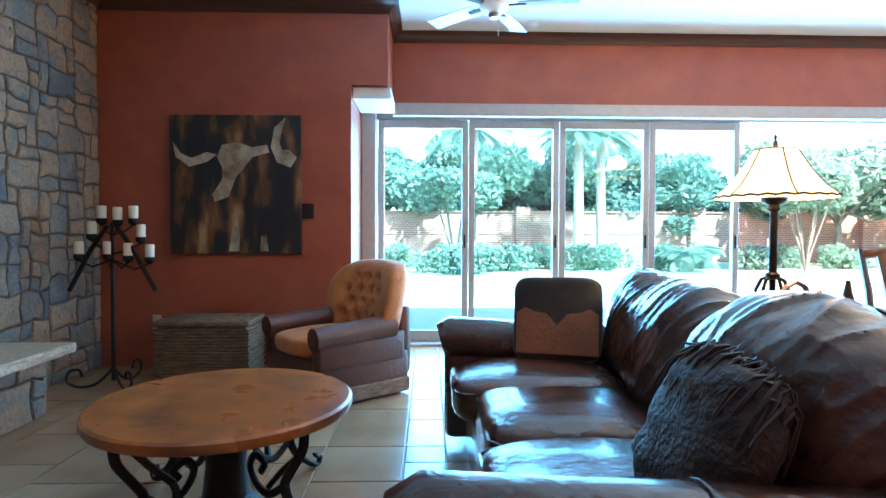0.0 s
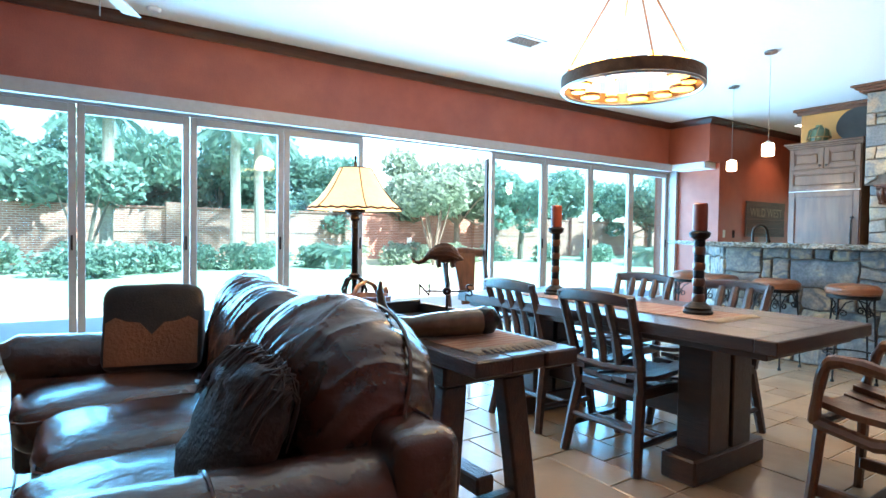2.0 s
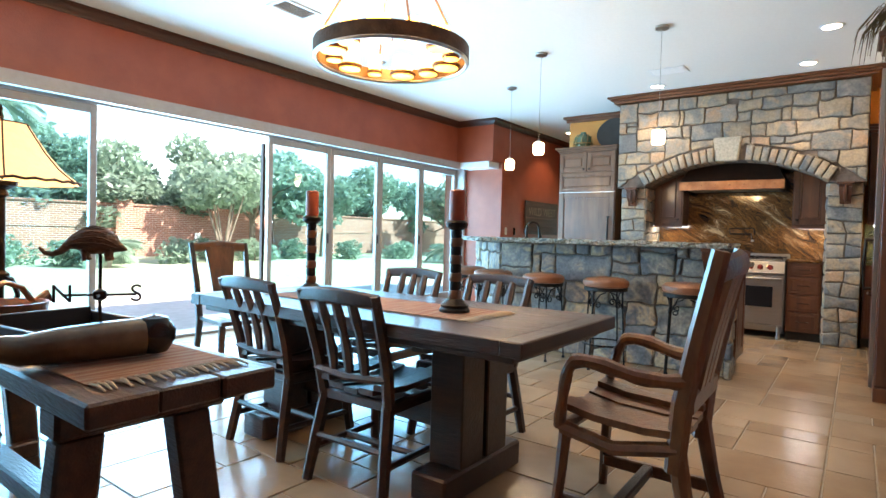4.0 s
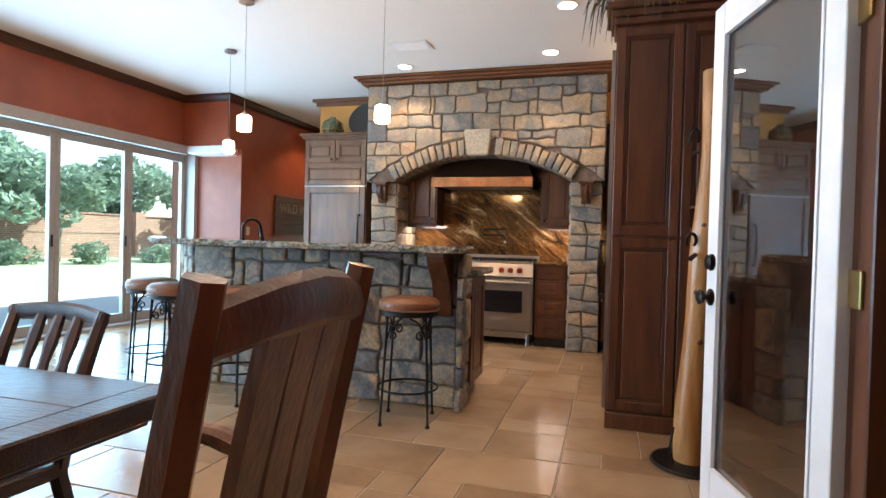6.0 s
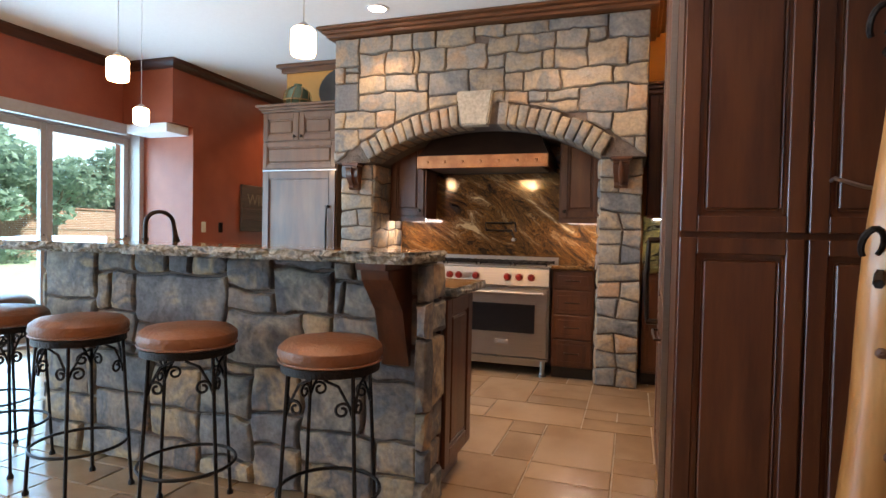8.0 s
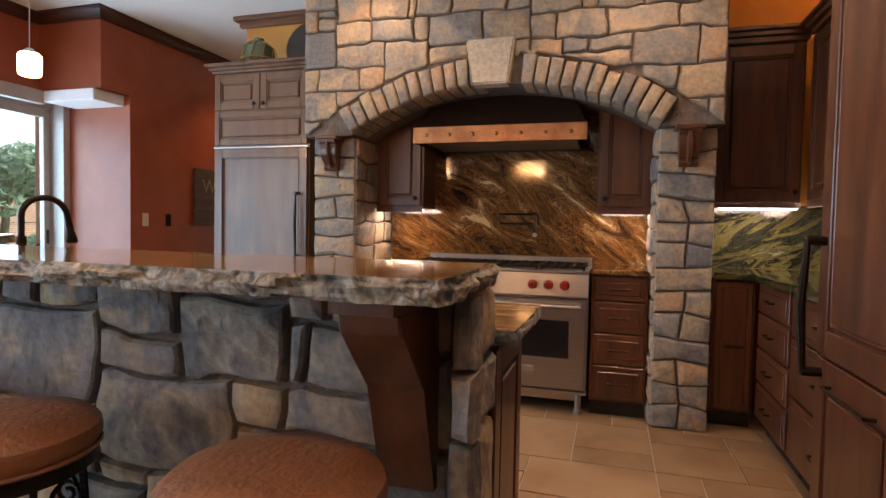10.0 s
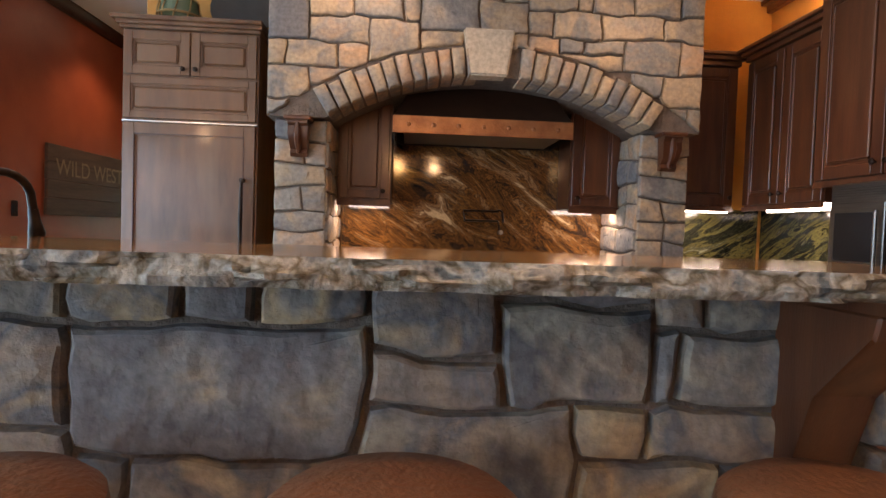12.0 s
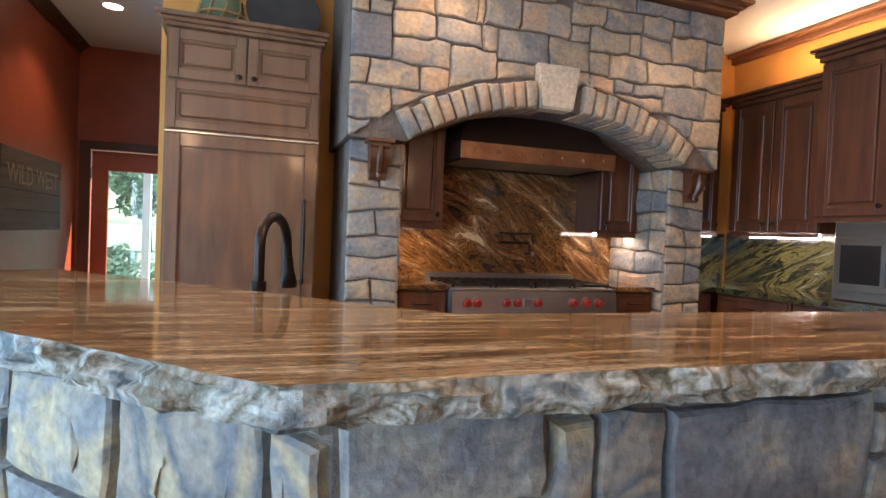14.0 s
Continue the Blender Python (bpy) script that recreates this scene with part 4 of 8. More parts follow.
# fridge clad in knotty alder
t = thing("fridge_cabinet", "tall glazed knotty alder cabinet enclosing the fridge", "cabinet", pose(9.0, 4.2, 0, 0, 0, WEST))
FW = 0.84
part("body", boxes((0, 0.02, 0.1, FW, 0.545, 2.33)), ALDER, t)
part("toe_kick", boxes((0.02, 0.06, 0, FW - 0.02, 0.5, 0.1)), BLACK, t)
part("crown", boxes((-0.012, -0.012, 2.331, FW + 0.012, 0.545, 2.352), (-0.028, -0.03, 2.352, FW + 0.025, 0.545, 2.376), (-0.05, -0.055, 2.376, FW + 0.03, 0.545, 2.4), bevel=0.004), ALDER, t)
part("steel_trim", boxes((0.004, -0.003, 1.754, FW - 0.004, 0.02, 1.762)), STEEL, t, "thin brushed steel seam")
d = panel_door("fridge_door", 0.012, 0.11, FW - 0.012, 1.748, -0.004, 0.024, 0.07, ALDER, t, raised=False)
gx0, gz0, gx1, gz1 = 0.084, 0.182, FW - 0.084, 1.676
part("glaze_bead", boxes((gx0 - 0.005, -0.007, gz0, gx0, 0.012, gz1), (gx1, -0.007, gz0, gx1 + 0.005, 0.012, gz1), (gx0 - 0.005, -0.007, gz0 - 0.005, gx1 + 0.005, 0.012, gz0), (gx0 - 0.005, -0.007, gz1, gx1 + 0.005, 0.012, gz1 + 0.005)), TRIMWOOD, d, "dark glazed bead moulding")
bm = bmesh.new()
tube([(FW - 0.08, -0.045, 0.93), (FW - 0.08, -0.055, 1.17), (FW - 0.08, -0.045, 1.41)], [0.008, 0.013, 0.008], 8, bm)
for z in (0.935, 1.405):
    tube([(FW - 0.08, -0.004, z), (FW - 0.08, -0.05, z)], 0.014, 8, bm)
part("handle", bm, BRONZE, d, "long dark bronze appliance handle")
panel_door("panel", 0.012, 1.775, FW - 0.012, 2.035, -0.003, 0.022, 0.045, ALDER, t)
for x0, x1 in ((0.012, FW / 2 - 0.004), (FW / 2 + 0.004, FW - 0.012)):
    d = panel_door("door", x0, 2.05, x1, 2.318, -0.003, 0.022, 0.055, ALDER, t)
    knob(d, x1 - 0.035 if x0 < 0.1 else x0 + 0.035, -0.003, 2.085, (0, -1))
# jug and plate on the fridge cabinet
t = thing("glass_jug", "green glass demijohn in a woven straw net on the fridge cabinet", "jug", pose(9.2, 3.93, 2.401))
part("bottle", lathe([(0.09, 0.0), (0.11, 0.01), (0.13, 0.09), (0.115, 0.17), (0.07, 0.21), (0.04, 0.225), (0.04, 0.245), (0.0, 0.245)], 20), material("green_glass", (0.12, 0.17, 0.1), 0.12, dark=(0.08, 0.12, 0.07)), t)
STRAW = material("woven_straw", (0.42, 0.26, 0.1), 0.8, dark=(0.25, 0.14, 0.05), scale=40, bump=0.6)
for i in range(10):
    a = 2 * math.pi * i / 10
    part("strand", tube([((r + 0.006) * math.cos(a + b), (r + 0.006) * math.sin(a + b), z) for r, z, b in ((0.11, 0.005, 0), (0.13, 0.06, 0.1), (0.132, 0.1, 0.2), (0.116, 0.17, 0.32), (0.075, 0.21, 0.4))], 0.005, 5), STRAW, t)
part("rim_band", tube(circle(0, 0, 0.02, 0.122), 0.012, 6, closed=True), STRAW, t)
part("rim_band", tube(circle(0, 0, 0.075, 0.137), 0.008, 6, closed=True), STRAW, t)
t = thing("plate", "large dark round plate leaning above the fridge cabinet", "plate", pose(9.4, 3.57, 2.402, 0, 8, 0))
ob = part("dish", lathe([(0, 0), (0.1, 0.004), (0.19, 0.02), (0.235, 0.03), (0.235, 0.036), (0.18, 0.028), (0, 0.012)], 28), material("dark_slate_glaze", (0.06, 0.055, 0.05), 0.4), t)
ob.matrix_local = Matrix.Translation((0, 0, 0.236)) @ pose(0, 0, 0, 0, -80, 0)

# right-hand corner of the kitchen
drawers("base_cabinet", 0.36, 0.6, 8.95, "narrow dark cherry cabinet in the kitchen corner", [0.78], depth=0.5)
drawers("drawer_cabinet", 0, 0.62, 0, "dark cherry cabinet with four drawers and bronze pulls", [0.17, 0.2, 0.2, 0.21], mat=CHERRY, pos=pose(8.93, 0.36, 0, 0, 0, 180), depth=0.68)
drawers("drawer_cabinet", 0, 0.92, 0, "dark cherry cabinet with three wide drawers", [0.2, 0.28, 0.3], mat=CHERRY, pos=pose(8.3, 0.36, 0, 0, 0, 180), depth=0.68)
t = thing("countertop", "dark green granite countertop turning the kitchen corner", "countertop")
part("slab", prism([(7.37, 0.385), (7.37, -0.345), (9.54, -0.345), (9.54, 0.6), (8.92, 0.6), (8.92, 0.385)], 0.898, 0.935, bevel=0.005), GRANITE_G, t)
t = thing("backsplash", "dark green veined granite backsplash in the corner", "backsplash")
part("slab", boxes((9.52, -0.3, 0.936, 9.548, 0.6, 1.36)), GRANITE_G, t)
part("slab", boxes((7.37, -0.348, 0.936, 9.515, -0.32, 1.36)), GRANITE_S, t)


def wall_cabinet(w, z0, z1, m, label, n=2, depth=0.32):
    t = thing("wall_cabinet", label, "cabinet", m)
    part("body", boxes((0, 0.02, z0, w, depth, z1)), CHERRY, t)
    part("crown", boxes((-0.012, -0.015, z1 - 0.005, w + 0.012, depth, z1 + 0.03), (-0.03, -0.04, z1 + 0.03, w + 0.03, depth, z1 + 0.06), (-0.05, -0.06, z1 + 0.06, w + 0.05, depth, z1 + 0.085), bevel=0.005), CHERRY, t)
    part("light_rail", boxes((0, 0.0, z0 - 0.03, w, 0.018, z0 - 0.001)), CHERRY, t)
    dw = w / n
    for i in range(n):
        d = panel_door("door", i * dw + 0.006, z0 + 0.01, (i + 1) * dw - 0.006, z1 - 0.02, -0.001, 0.021, 0.065, CHERRY, t)
        knob(d, (i + 1) * dw - 0.04 if i % 2 == 0 else i * dw + 0.04, -0.001, z0 + 0.07, (0, -1))


wall_cabinet(0.5, 1.36, 2.36, pose(9.225, 0.58, 0, 0, 0, WEST), "dark cherry wall cabinet beside the stone post", 1)
wall_cabinet(0.76, 1.36, 2.36, pose(9.12, 0.08, 0, 0, 0, 180), "dark cherry wall cabinet with two panel doors", 2, 0.42)
wall_cabinet(0.92, 1.46, 2.5, pose(8.33, 0.16, 0, 0, 0, 180), "taller dark cherry wall cabinet above the microwave", 2, 0.5)
for x0, x1, y in ((8.45, 9.0, -0.05), (9.28, 9.34, 0.3)):
    t = thing("strip_light", "lit white strip light under the wall cabinet", "light", group="strip lights")
    part("tube", boxes((x0, y - (0.03 if x1 - x0 > 0.2 else 0.22), 1.325, x1, y + (0.03 if x1 - x0 > 0.2 else 0.22), 1.356), bevel=0.004), TUBE, t)
lamp("strip_lamp", "AREA", 1.4, look((8.72, -0.05, 1.318), (8.72, -0.05, 0)), (0.93, 0.97, 0.95), size=0.5, size_y=0.05)
lamp("strip_lamp", "AREA", 1.2, look((9.31, 0.3, 1.318), (9.31, 0.3, 0)), (0.93, 0.97, 0.95), size=0.05, size_y=0.4)
t = thing("cove_light", "hidden warm light strip on top of the wall cabinets", "light")
part("tube", boxes((8.42, -0.27, 2.457, 9.08, -0.24, 2.475), bevel=0.004), BULB, t)
part("bracket", boxes((8.42, -0.275, 2.4465, 9.08, -0.235, 2.456)), CHERRY, t)
lamp("cove_lamp", "AREA", 3.8, look((8.3, -0.14, 2.62), (8.3, -0.3, 4)), (1.0, 0.78, 0.45), size=1.4, size_y=0.06)
t = thing("microwave", "stainless steel built-in microwave with a dark window", "microwave", pose(8.17, 0.19, 0.937, 0, 0, 180))
part("case", boxes((0, 0.02, 0.0, 0.5, 0.45, 0.5), bevel=0.004), DIMSTEEL, t)
part("vent_grille", boxes(*[(0.03, 0.012, 0.43 + 0.012 * i, 0.47, 0.0205, 0.436 + 0.012 * i) for i in range(5)]), DIMSTEEL, t)
d = part("door", boxes((0.02, 0.0, 0.06, 0.36, 0.0195, 0.4), bevel=0.004), DIMSTEEL, t)
part("window", boxes((0.06, -0.004, 0.11, 0.3, -0.0005, 0.35)), BLACK, d)
part("handle", boxes((0.325, -0.03, 0.1, 0.342, -0.012, 0.36), bevel=0.005), DIMSTEEL, d)
part("keypad", boxes((0.37, 0.01, 0.06, 0.48, 0.0195, 0.4)), BLACK, t)

# tall fridge unit and pantry
t = thing("tall_fridge", "tall panelled fridge with a long bronze handle", "fridge", pose(7.34, 0.55, 0, 0, 0, 180))
part("body", boxes((0.0, 0.02, 0.02, 0.62, 0.88, 2.44)), CHERRY, t)
part("steel_edge", boxes((0.605, -0.004, 0.03, 0.62, 0.02, 2.43), (0.585, 0.006, 0.03, 0.595, 0.02, 2.43)), STEEL, t, "bright steel edge strip")
d = panel_door("door", 0.01, 0.8, 0.58, 2.42, 0.0, 0.0195, 0.08, CHERRY, t)
bm = tube([(0.06, -0.05, 0.74), (0.06, -0.062, 0.95), (0.06, -0.05, 1.16)], [0.01, 0.014, 0.01], 8)
for z in (0.745, 1.155):
    tube([(0.06, 0, z), (0.06, -0.055, z)], 0.015, 8, bm)
part("handle", bm, BRONZE, d, "long dark bronze handle")
d = panel_door("freezer_drawer", 0.01, 0.12, 0.58, 0.79, 0.0, 0.0195, 0.08, CHERRY, t)
bar_handle(d, 0.3, 0, 0.72, 0.3, "x", (0, -1))
t = thing("pantry_cabinet", "tall dark cherry pantry with raised panel doors", "cabinet", pose(6.38, 0.53, 0, 0, 0, WEST))
PW = 0.875
part("body", boxes((0, 0.022, 0.1, PW, 0.32, 2.47)), CHERRY, t)
part("plinth", boxes((-0.004, 0.0, 0.0, PW, 0.318, 0.0995), bevel=0.004), CHERRY, t)
part("crown", boxes((-0.015, -0.015, 2.471, PW, 0.32, 2.51), (-0.035, -0.04, 2.51, PW, 0.32, 2.55), (-0.06, -0.07, 2.55, PW, 0.32, 2.59), bevel=0.006), CHERRY, t)
for i in range(2):
    for z0, z1 in ((0.12, 1.17), (1.19, 2.45)):
        a, b = (0.006, 0.385) if i == 0 else (0.395, 0.865)
        panel_door("door", a, z0, b, z1, 0.0, 0.0215, 0.055, CHERRY, t)
part("pull", tube([(0.45, 0.0, 1.36), (0.45, -0.03, 1.365), (0.53, -0.045, 1.335), (0.58, -0.03, 1.33), (0.6, 0.0, 1.33)], 0.007, 6), STEEL, t, "twisted grey iron pull")
# dried grass on the pantry
t = thing("dried_grass", "bundle of dried brown grass in a clay bowl on the pantry", "decoration", pose(6.5, 0.35, 2.591))
part("bowl", lathe([(0.07, 0), (0.12, 0.02), (0.2, 0.1), (0.21, 0.13), (0.19, 0.12), (0.0, 0.04)], 18), STRAW, t)
rng = random.Random(8)
bm = bmesh.new()
for i in range(170):
    a, r = rng.uniform(0, 6.28), rng.uniform(0.16, 0.3)
    dx, dy = math.cos(a), math.sin(a)
    fall = rng.uniform(-0.22, 0.12)
    tube([(dx * 0.08, dy * 0.12, 0.11), (dx * r * 0.6, dy * r * 0.9, 0.16 + rng.uniform(0, 0.07)), (dx * r * 0.85, dy * r * 1.25, 0.08), (dx * r * 0.95 - 0.05, dy * r * 1.35, fall)], [0.004, 0.004, 0.005, 0.001], 3, bm)
part("stems", bm, material("dry_grass", (0.17, 0.11, 0.045), 0.9, dark=(0.07, 0.05, 0.022), scale=12), t, smooth=None)

# log hall stand and the open glazed door
t = thing("log_hall_stand", "peeled knotty pine log hall stand with horseshoe hooks", "hall stand", pose(5.94, 0.09, 0))
PINE = material("peeled_pine_log", (0.48, 0.22, 0.07), 0.4, dark=(0.3, 0.115, 0.032), scale=4, stretch=(2, 2, 0.5), bump=0.15, bump_scale=14, coat=0.3, wear=(0.52, 0.28, 0.11), wear_scale=5)
rng = random.Random(3)
zs = [0.02 + 0.1 * i for i in range(21)]
part("log", tube([(0.012 * math.sin(z * 3.1) - 0.02 * z, 0.015 * math.sin(z * 2.2 + 1) - 0.014 * z, z) for z in zs], [0.08 - 0.016 * z + 0.007 * math.sin(7 * z) for z in zs], 16), PINE, t)
for z, a in ((0.65, 3.3), (1.24, 2.8), (1.52, 3.5), (1.8, 3.0), (0.9, 2.7), (1.35, 3.7)):
    k = part("knot", lathe([(0.016, 0), (0.012, 0.007), (0.004, 0.01), (0, 0.006)], 9), material("dark_knot", (0.1, 0.035, 0.014), 0.5), t)
    r = 0.076 - 0.016 * z
    k.matrix_local = Matrix.Translation((0.012 * math.sin(z * 3.1) - 0.02 * z + r * math.cos(a), 0.015 * math.sin(z * 2.2 + 1) - 0.014 * z + r * math.sin(a), z)) @ Vector((math.cos(a), math.sin(a), 0)).to_track_quat("Z", "Y").to_matrix().to_4x4()
part("base_plate", lathe([(0.2, 0), (0.21, 0.006), (0.2, 0.018), (0.09, 0.022), (0, 0.022)], 28), IRON, t, "round black iron base")
for z, s in ((1.68, 1), (1.16, 1), (1.62, -1)):
    yb = 0.1 if s > 0 else -0.11
    part("horseshoe_hook", tube([(-0.085 - 0.02 * math.sin(b), yb * 0.5 + 0.022 * math.cos(b), z + 0.036 * math.sin(b)) for b in np.linspace(-0.9, 3.9, 12)], 0.008, 6, flat=0.6), IRON, t, "worn horseshoe hook")
    part("peg", tube([(-0.08, yb * 0.3, z - 0.07), (-0.16, yb * 0.6, z - 0.09)], 0.012, 6), IRON, t)
part("wire", tube([(-0.08, 0.1, 0.02), (-0.09, 0.12, 0.1), (-0.05, 0.1, 0.2)], 0.006, 6), IRON, t)

hx, hy, kx, ky = 4.51, -0.065, 5.3, 0.13
dw = math.hypot(kx - hx, ky - hy)
door2 = tagged(new("door_2"), "open white french door with one tall glass pane", "door", kind="structure")
door2.matrix_world = pose(hx, hy, 0.01, 0, 0, math.degrees(math.atan2(ky - hy, kx - hx)))
s = 0.09
part("leaf_frame", boxes((0, -0.02, 0, s, 0.02, 2.08), (dw - s, -0.02, 0, dw, 0.02, 2.08), (s, -0.02, 0, dw - s, 0.02, 0.24), (s, -0.02, 1.96, dw - s, 0.02, 2.08), bevel=0.003), WHITE, door2)
part("glazing_bead", boxes((s, 0.008, 0.24, s + 0.012, 0.024, 1.96), (dw - s - 0.012, 0.008, 0.24, dw - s, 0.024, 1.96), (s, 0.008, 0.24, dw - s, 0.024, 0.252), (s, 0.008, 1.948, dw - s, 0.024, 1.96)), WHITE, door2)
pane = part("pane", boxes((s - 0.004, -0.003, 0.236, dw - s + 0.004, 0.003, 1.964)), DOORGLASS, door2)
pane.visible_shadow = False
for z, deep in ((0.92, 0.055), (1.06, 0.022)):
    for side in (1, -1):
        k = part("door_knob" if deep > 0.03 else "deadbolt", lathe([(0.034, 0), (0.034, 0.006), (0.012, 0.01), (0.012, deep * 0.5), (0.028, deep * 0.62), (0.03, deep * 0.85), (0.018, deep), (0, deep)], 16), BRONZE, door2, "dark bronze door knob")
        k.matrix_local = Matrix.Translation((dw - 0.048, side * 0.02, z)) @ pose(0, 0, 0, -90 * side, 0, 0)
jamb = tagged(new("door_frame_2"), "dark stained wooden door frame with brass hinges", "door frame", kind="structure")
part("jamb", boxes((4.4, -0.37, 0, 4.49, -0.085, 2.12), bevel=0.004), CHERRY, jamb)
part("jamb", boxes((3.42, -0.37, 0, 3.5, -0.085, 2.12), bevel=0.004), CHERRY, jamb)
part("lintel", boxes((3.42, -0.37, 2.12, 4.49, -0.085, 2.21), bevel=0.004), CHERRY, jamb)
for z in (0.2, 0.98, 1.72):
    part("hinge", boxes((4.44, -0.085, z, 4.52, -0.074, z + 0.1), bevel=0.003), material("aged_brass", (0.4, 0.26, 0.1), 0.35, 0.9), jamb, "aged brass hinge")

# ---- the island ----
BAR_Z = 1.094
island = thing("kitchen_island", "angled field stone kitchen island with a dark cabinet side", "island")
core = [(6.42, 1.49), (6.6, 1.49), (6.6, 3.42), (7.4, 4.22), (7.26, 4.45), (6.42, 3.61)]
part("mortar_core", prism(core, 0, 1.049), MORTAR, island)
ISLAND_BOND = """
aaaaaaaeeeeeffffggghhhhiiiiijjjjjjkkllllEE
aaaaaaaeeeeeffffggghhhhiiiiiqqqqqqkkllllEE
aaaaaaammnnnoooooooooooiiiiiqqqqqqrsssssEE
aaaaaaammnnnooooooooooopppppqqqqqqrsssssFF
aaaaaaammnnnooooooooooopppppqqqqqqrsssssFF
DDDDDDDmmnnnooooooooooowwwwwwwwxxxyyyyyyFF
DDDDDDDuuuuuooooooooooowwwwwwwwxxxyyyyyyFF
DDDDDDDuuuuuvvBBBBBBBBBwwwwwwwwAAAAAAGGGGG
DDDDDDDuuuuuvvBBBBBBBBBwwwwwwwwAAAAAAGGGGG
DDDDDDD55555vvBBBBBBBBBwwwwwwwwAAAAAAGGGGG
KKKKKK4UUUUUUUBBBBBBBBB333OOOOOSSSSSSHHHHH
KKKKKK4UUUUUUUNNNNNNTTTTTTOOOOOSSSSSSHHHHH
KKKKKK4UUUUUUUNNNNNNTTTTTTOOOOOSSSSSSHHHHH
KKKKKK4UUUUUUUNNNNNNTTTTTTOOOOOSSSSSSHHHHH
KKKKKK4LLLLLLLNNNNNNTTTTTT11111SSSSSSHHHHH
VVVVVVVLLLLLLLMMMMMMPPPPPP11111RRRRRRRIIII
VVVVVVVLLLLLLLMMMMMMPPPPPP11111RRRRRRRIIII
VVVVVVVLLLLLLLMMMMMMPPPPPPQQQQQRRRRRRRIIII
WWWWWXXXXXXXXYYYYYYYPPPPPPQQQQQ2222222JJJJ
WWWWWXXXXXXXXYYYYYYYZZZZZZQQQQQ2222222JJJJ
WWWWWXXXXXXXXYYYYYYYZZZZZZQQQQQ2222222JJJJ
"""
BIG = [(3, 2), (2, 2), (2, 1), (3, 2), (2, 1), (1, 1), (2, 2), (1, 2), (3, 1), (2, 1), (3, 2)]
rubble("stone", island, STONE_I, pose(6.42, 3.605, 0, 0, 0, WEST), 2.115, 1.045, 0.05, BIG, 23, gap=0.012, depth=0.028, plan=ISLAND_BOND)
rubble("stone", island, STONE_I, pose(7.26, 4.45, 0, 0, 0, -135), 1.188, 1.045, 0.12, BIG, 24, gap=0.014, depth=0.026, jitter=0.15)
rubble("stone", island, STONE_I, pose(6.385, 1.49, 0, 0, 0, 0), 0.215, 1.045, 0.15, [(1, 1), (1, 2), (1, 1)], 27, gap=0.01, depth=0.04, jitter=0.15)
rubble("stone", island, STONE_I, pose(6.40, 1.49, 0, 0, 0, WEST), 0.06, 1.045, 0.15, [(1, 1), (1, 2), (1, 1)], 27, gap=0.004, depth=0.06, jitter=0.1)


def rough_slab(outline, z0, z1, chip, seed, open_edges=()):
    """A slab with a polished top and chiselled rock-face edges."""
    rng = random.Random(seed)
    bm = bmesh.new()
    ring = []
    k = len(outline)
    for i in range(k):
        a, b = Vector(outline[i]), Vector(outline[(i + 1) % k])
        steps = max(2, int((b - a).length / 0.022))
        n = (b - a).orthogonal().normalized()
        if n.dot((a + b) / 2 - sum((Vector(p) for p in outline), Vector((0, 0))) / k) < 0:
            n = -n
        for s in range(steps):
            ring.append((a.lerp(b, s / steps), n))
    levels = 6
    rows = []
    for q in range(levels + 1):
        f = q / levels
        row = []
        for i, (p, n) in enumerate(ring):
            big = noise.noise(Vector((p.x * 9, p.y * 9, f * 1.2 + seed)))
            small = noise.noise(Vector((p.x * 34, p.y * 34, f * 5 + seed)))
            facet = noise.cell(Vector((p.x * 15 + 0.4 * big, p.y * 15 + 0.6 * f, 2.4 * f + 0.8 * big + seed)))
            out = chip * (0.55 * math.sin(math.pi * min(1, f * 1.15)) + 0.7 * big + 0.4 * small + 0.7 * facet)
            if q == levels:
                out = chip * (0.3 * big + 0.2 * small + 0.2 * facet)
            row.append(bm.verts.new((p.x + n.x * out, p.y + n.y * out, z0 + (z1 - z0) * f + (0.004 * small if 0 < q < levels else 0))))
        rows.append(row)
    m = len(ring)
    for a, b in zip(rows, rows[1:]):
        for i in range(m):
            bm.faces.new((a[i], a[(i + 1) % m], b[(i + 1) % m], b[i]))
    top = bm.faces.new(rows[-1])
    bm.faces.new(rows[0][::-1])
    top.material_index = 1
    return bm


BAR = [(6.11, 1.44), (6.56, 1.44), (6.56, 3.36), (6.85, 3.64), (7.15, 3.91), (7.5, 4.26), (7.32, 4.8), (7.16, 4.77), (6.11, 3.71)]
t = thing("bar_counter", "polished brown granite bar top with chiselled edges", "countertop")
part("slab", rough_slab(BAR, 1.05, BAR_Z, 0.017, 4), [SLATE, GRANITE_T], t, smooth=25)
part("brace", prism([(6.13, 1.525), (6.42, 1.525), (6.42, 1.645), (6.13, 1.645)], 1.025, 1.049), CHERRY, t)
for y in (1.585,):
    bm = bmesh.new()
    prof = [(6.41, 0.62), (6.41, 1.025), (6.16, 1.025), (6.17, 0.985), (6.3, 0.86), (6.37, 0.62)]
    a = [bm.verts.new((x, y - 0.06, z)) for x, z in prof]
    b = [bm.verts.new((x, y + 0.06, z)) for x, z in prof]
    bm.faces.new(a)
    bm.faces.new(b[::-1])
    for i in range(len(prof)):
        bm.faces.new((a[i], a[(i + 1) % len(prof)], b[(i + 1) % len(prof)], b[i]))
    bmesh.ops.bevel(bm, geom=bm.edges[:], offset=0.005, segments=1, affect="EDGES")
    part("bracket", bm, CHERRY, t, "dark wooden bracket")
cab = thing("island_cabinet", "dark cherry base cabinet behind the stone bar", "cabinet")
part("body", boxes((6.605, 1.47, 0.09, 7.06, 3.4, 0.89)), CHERRY, cab)
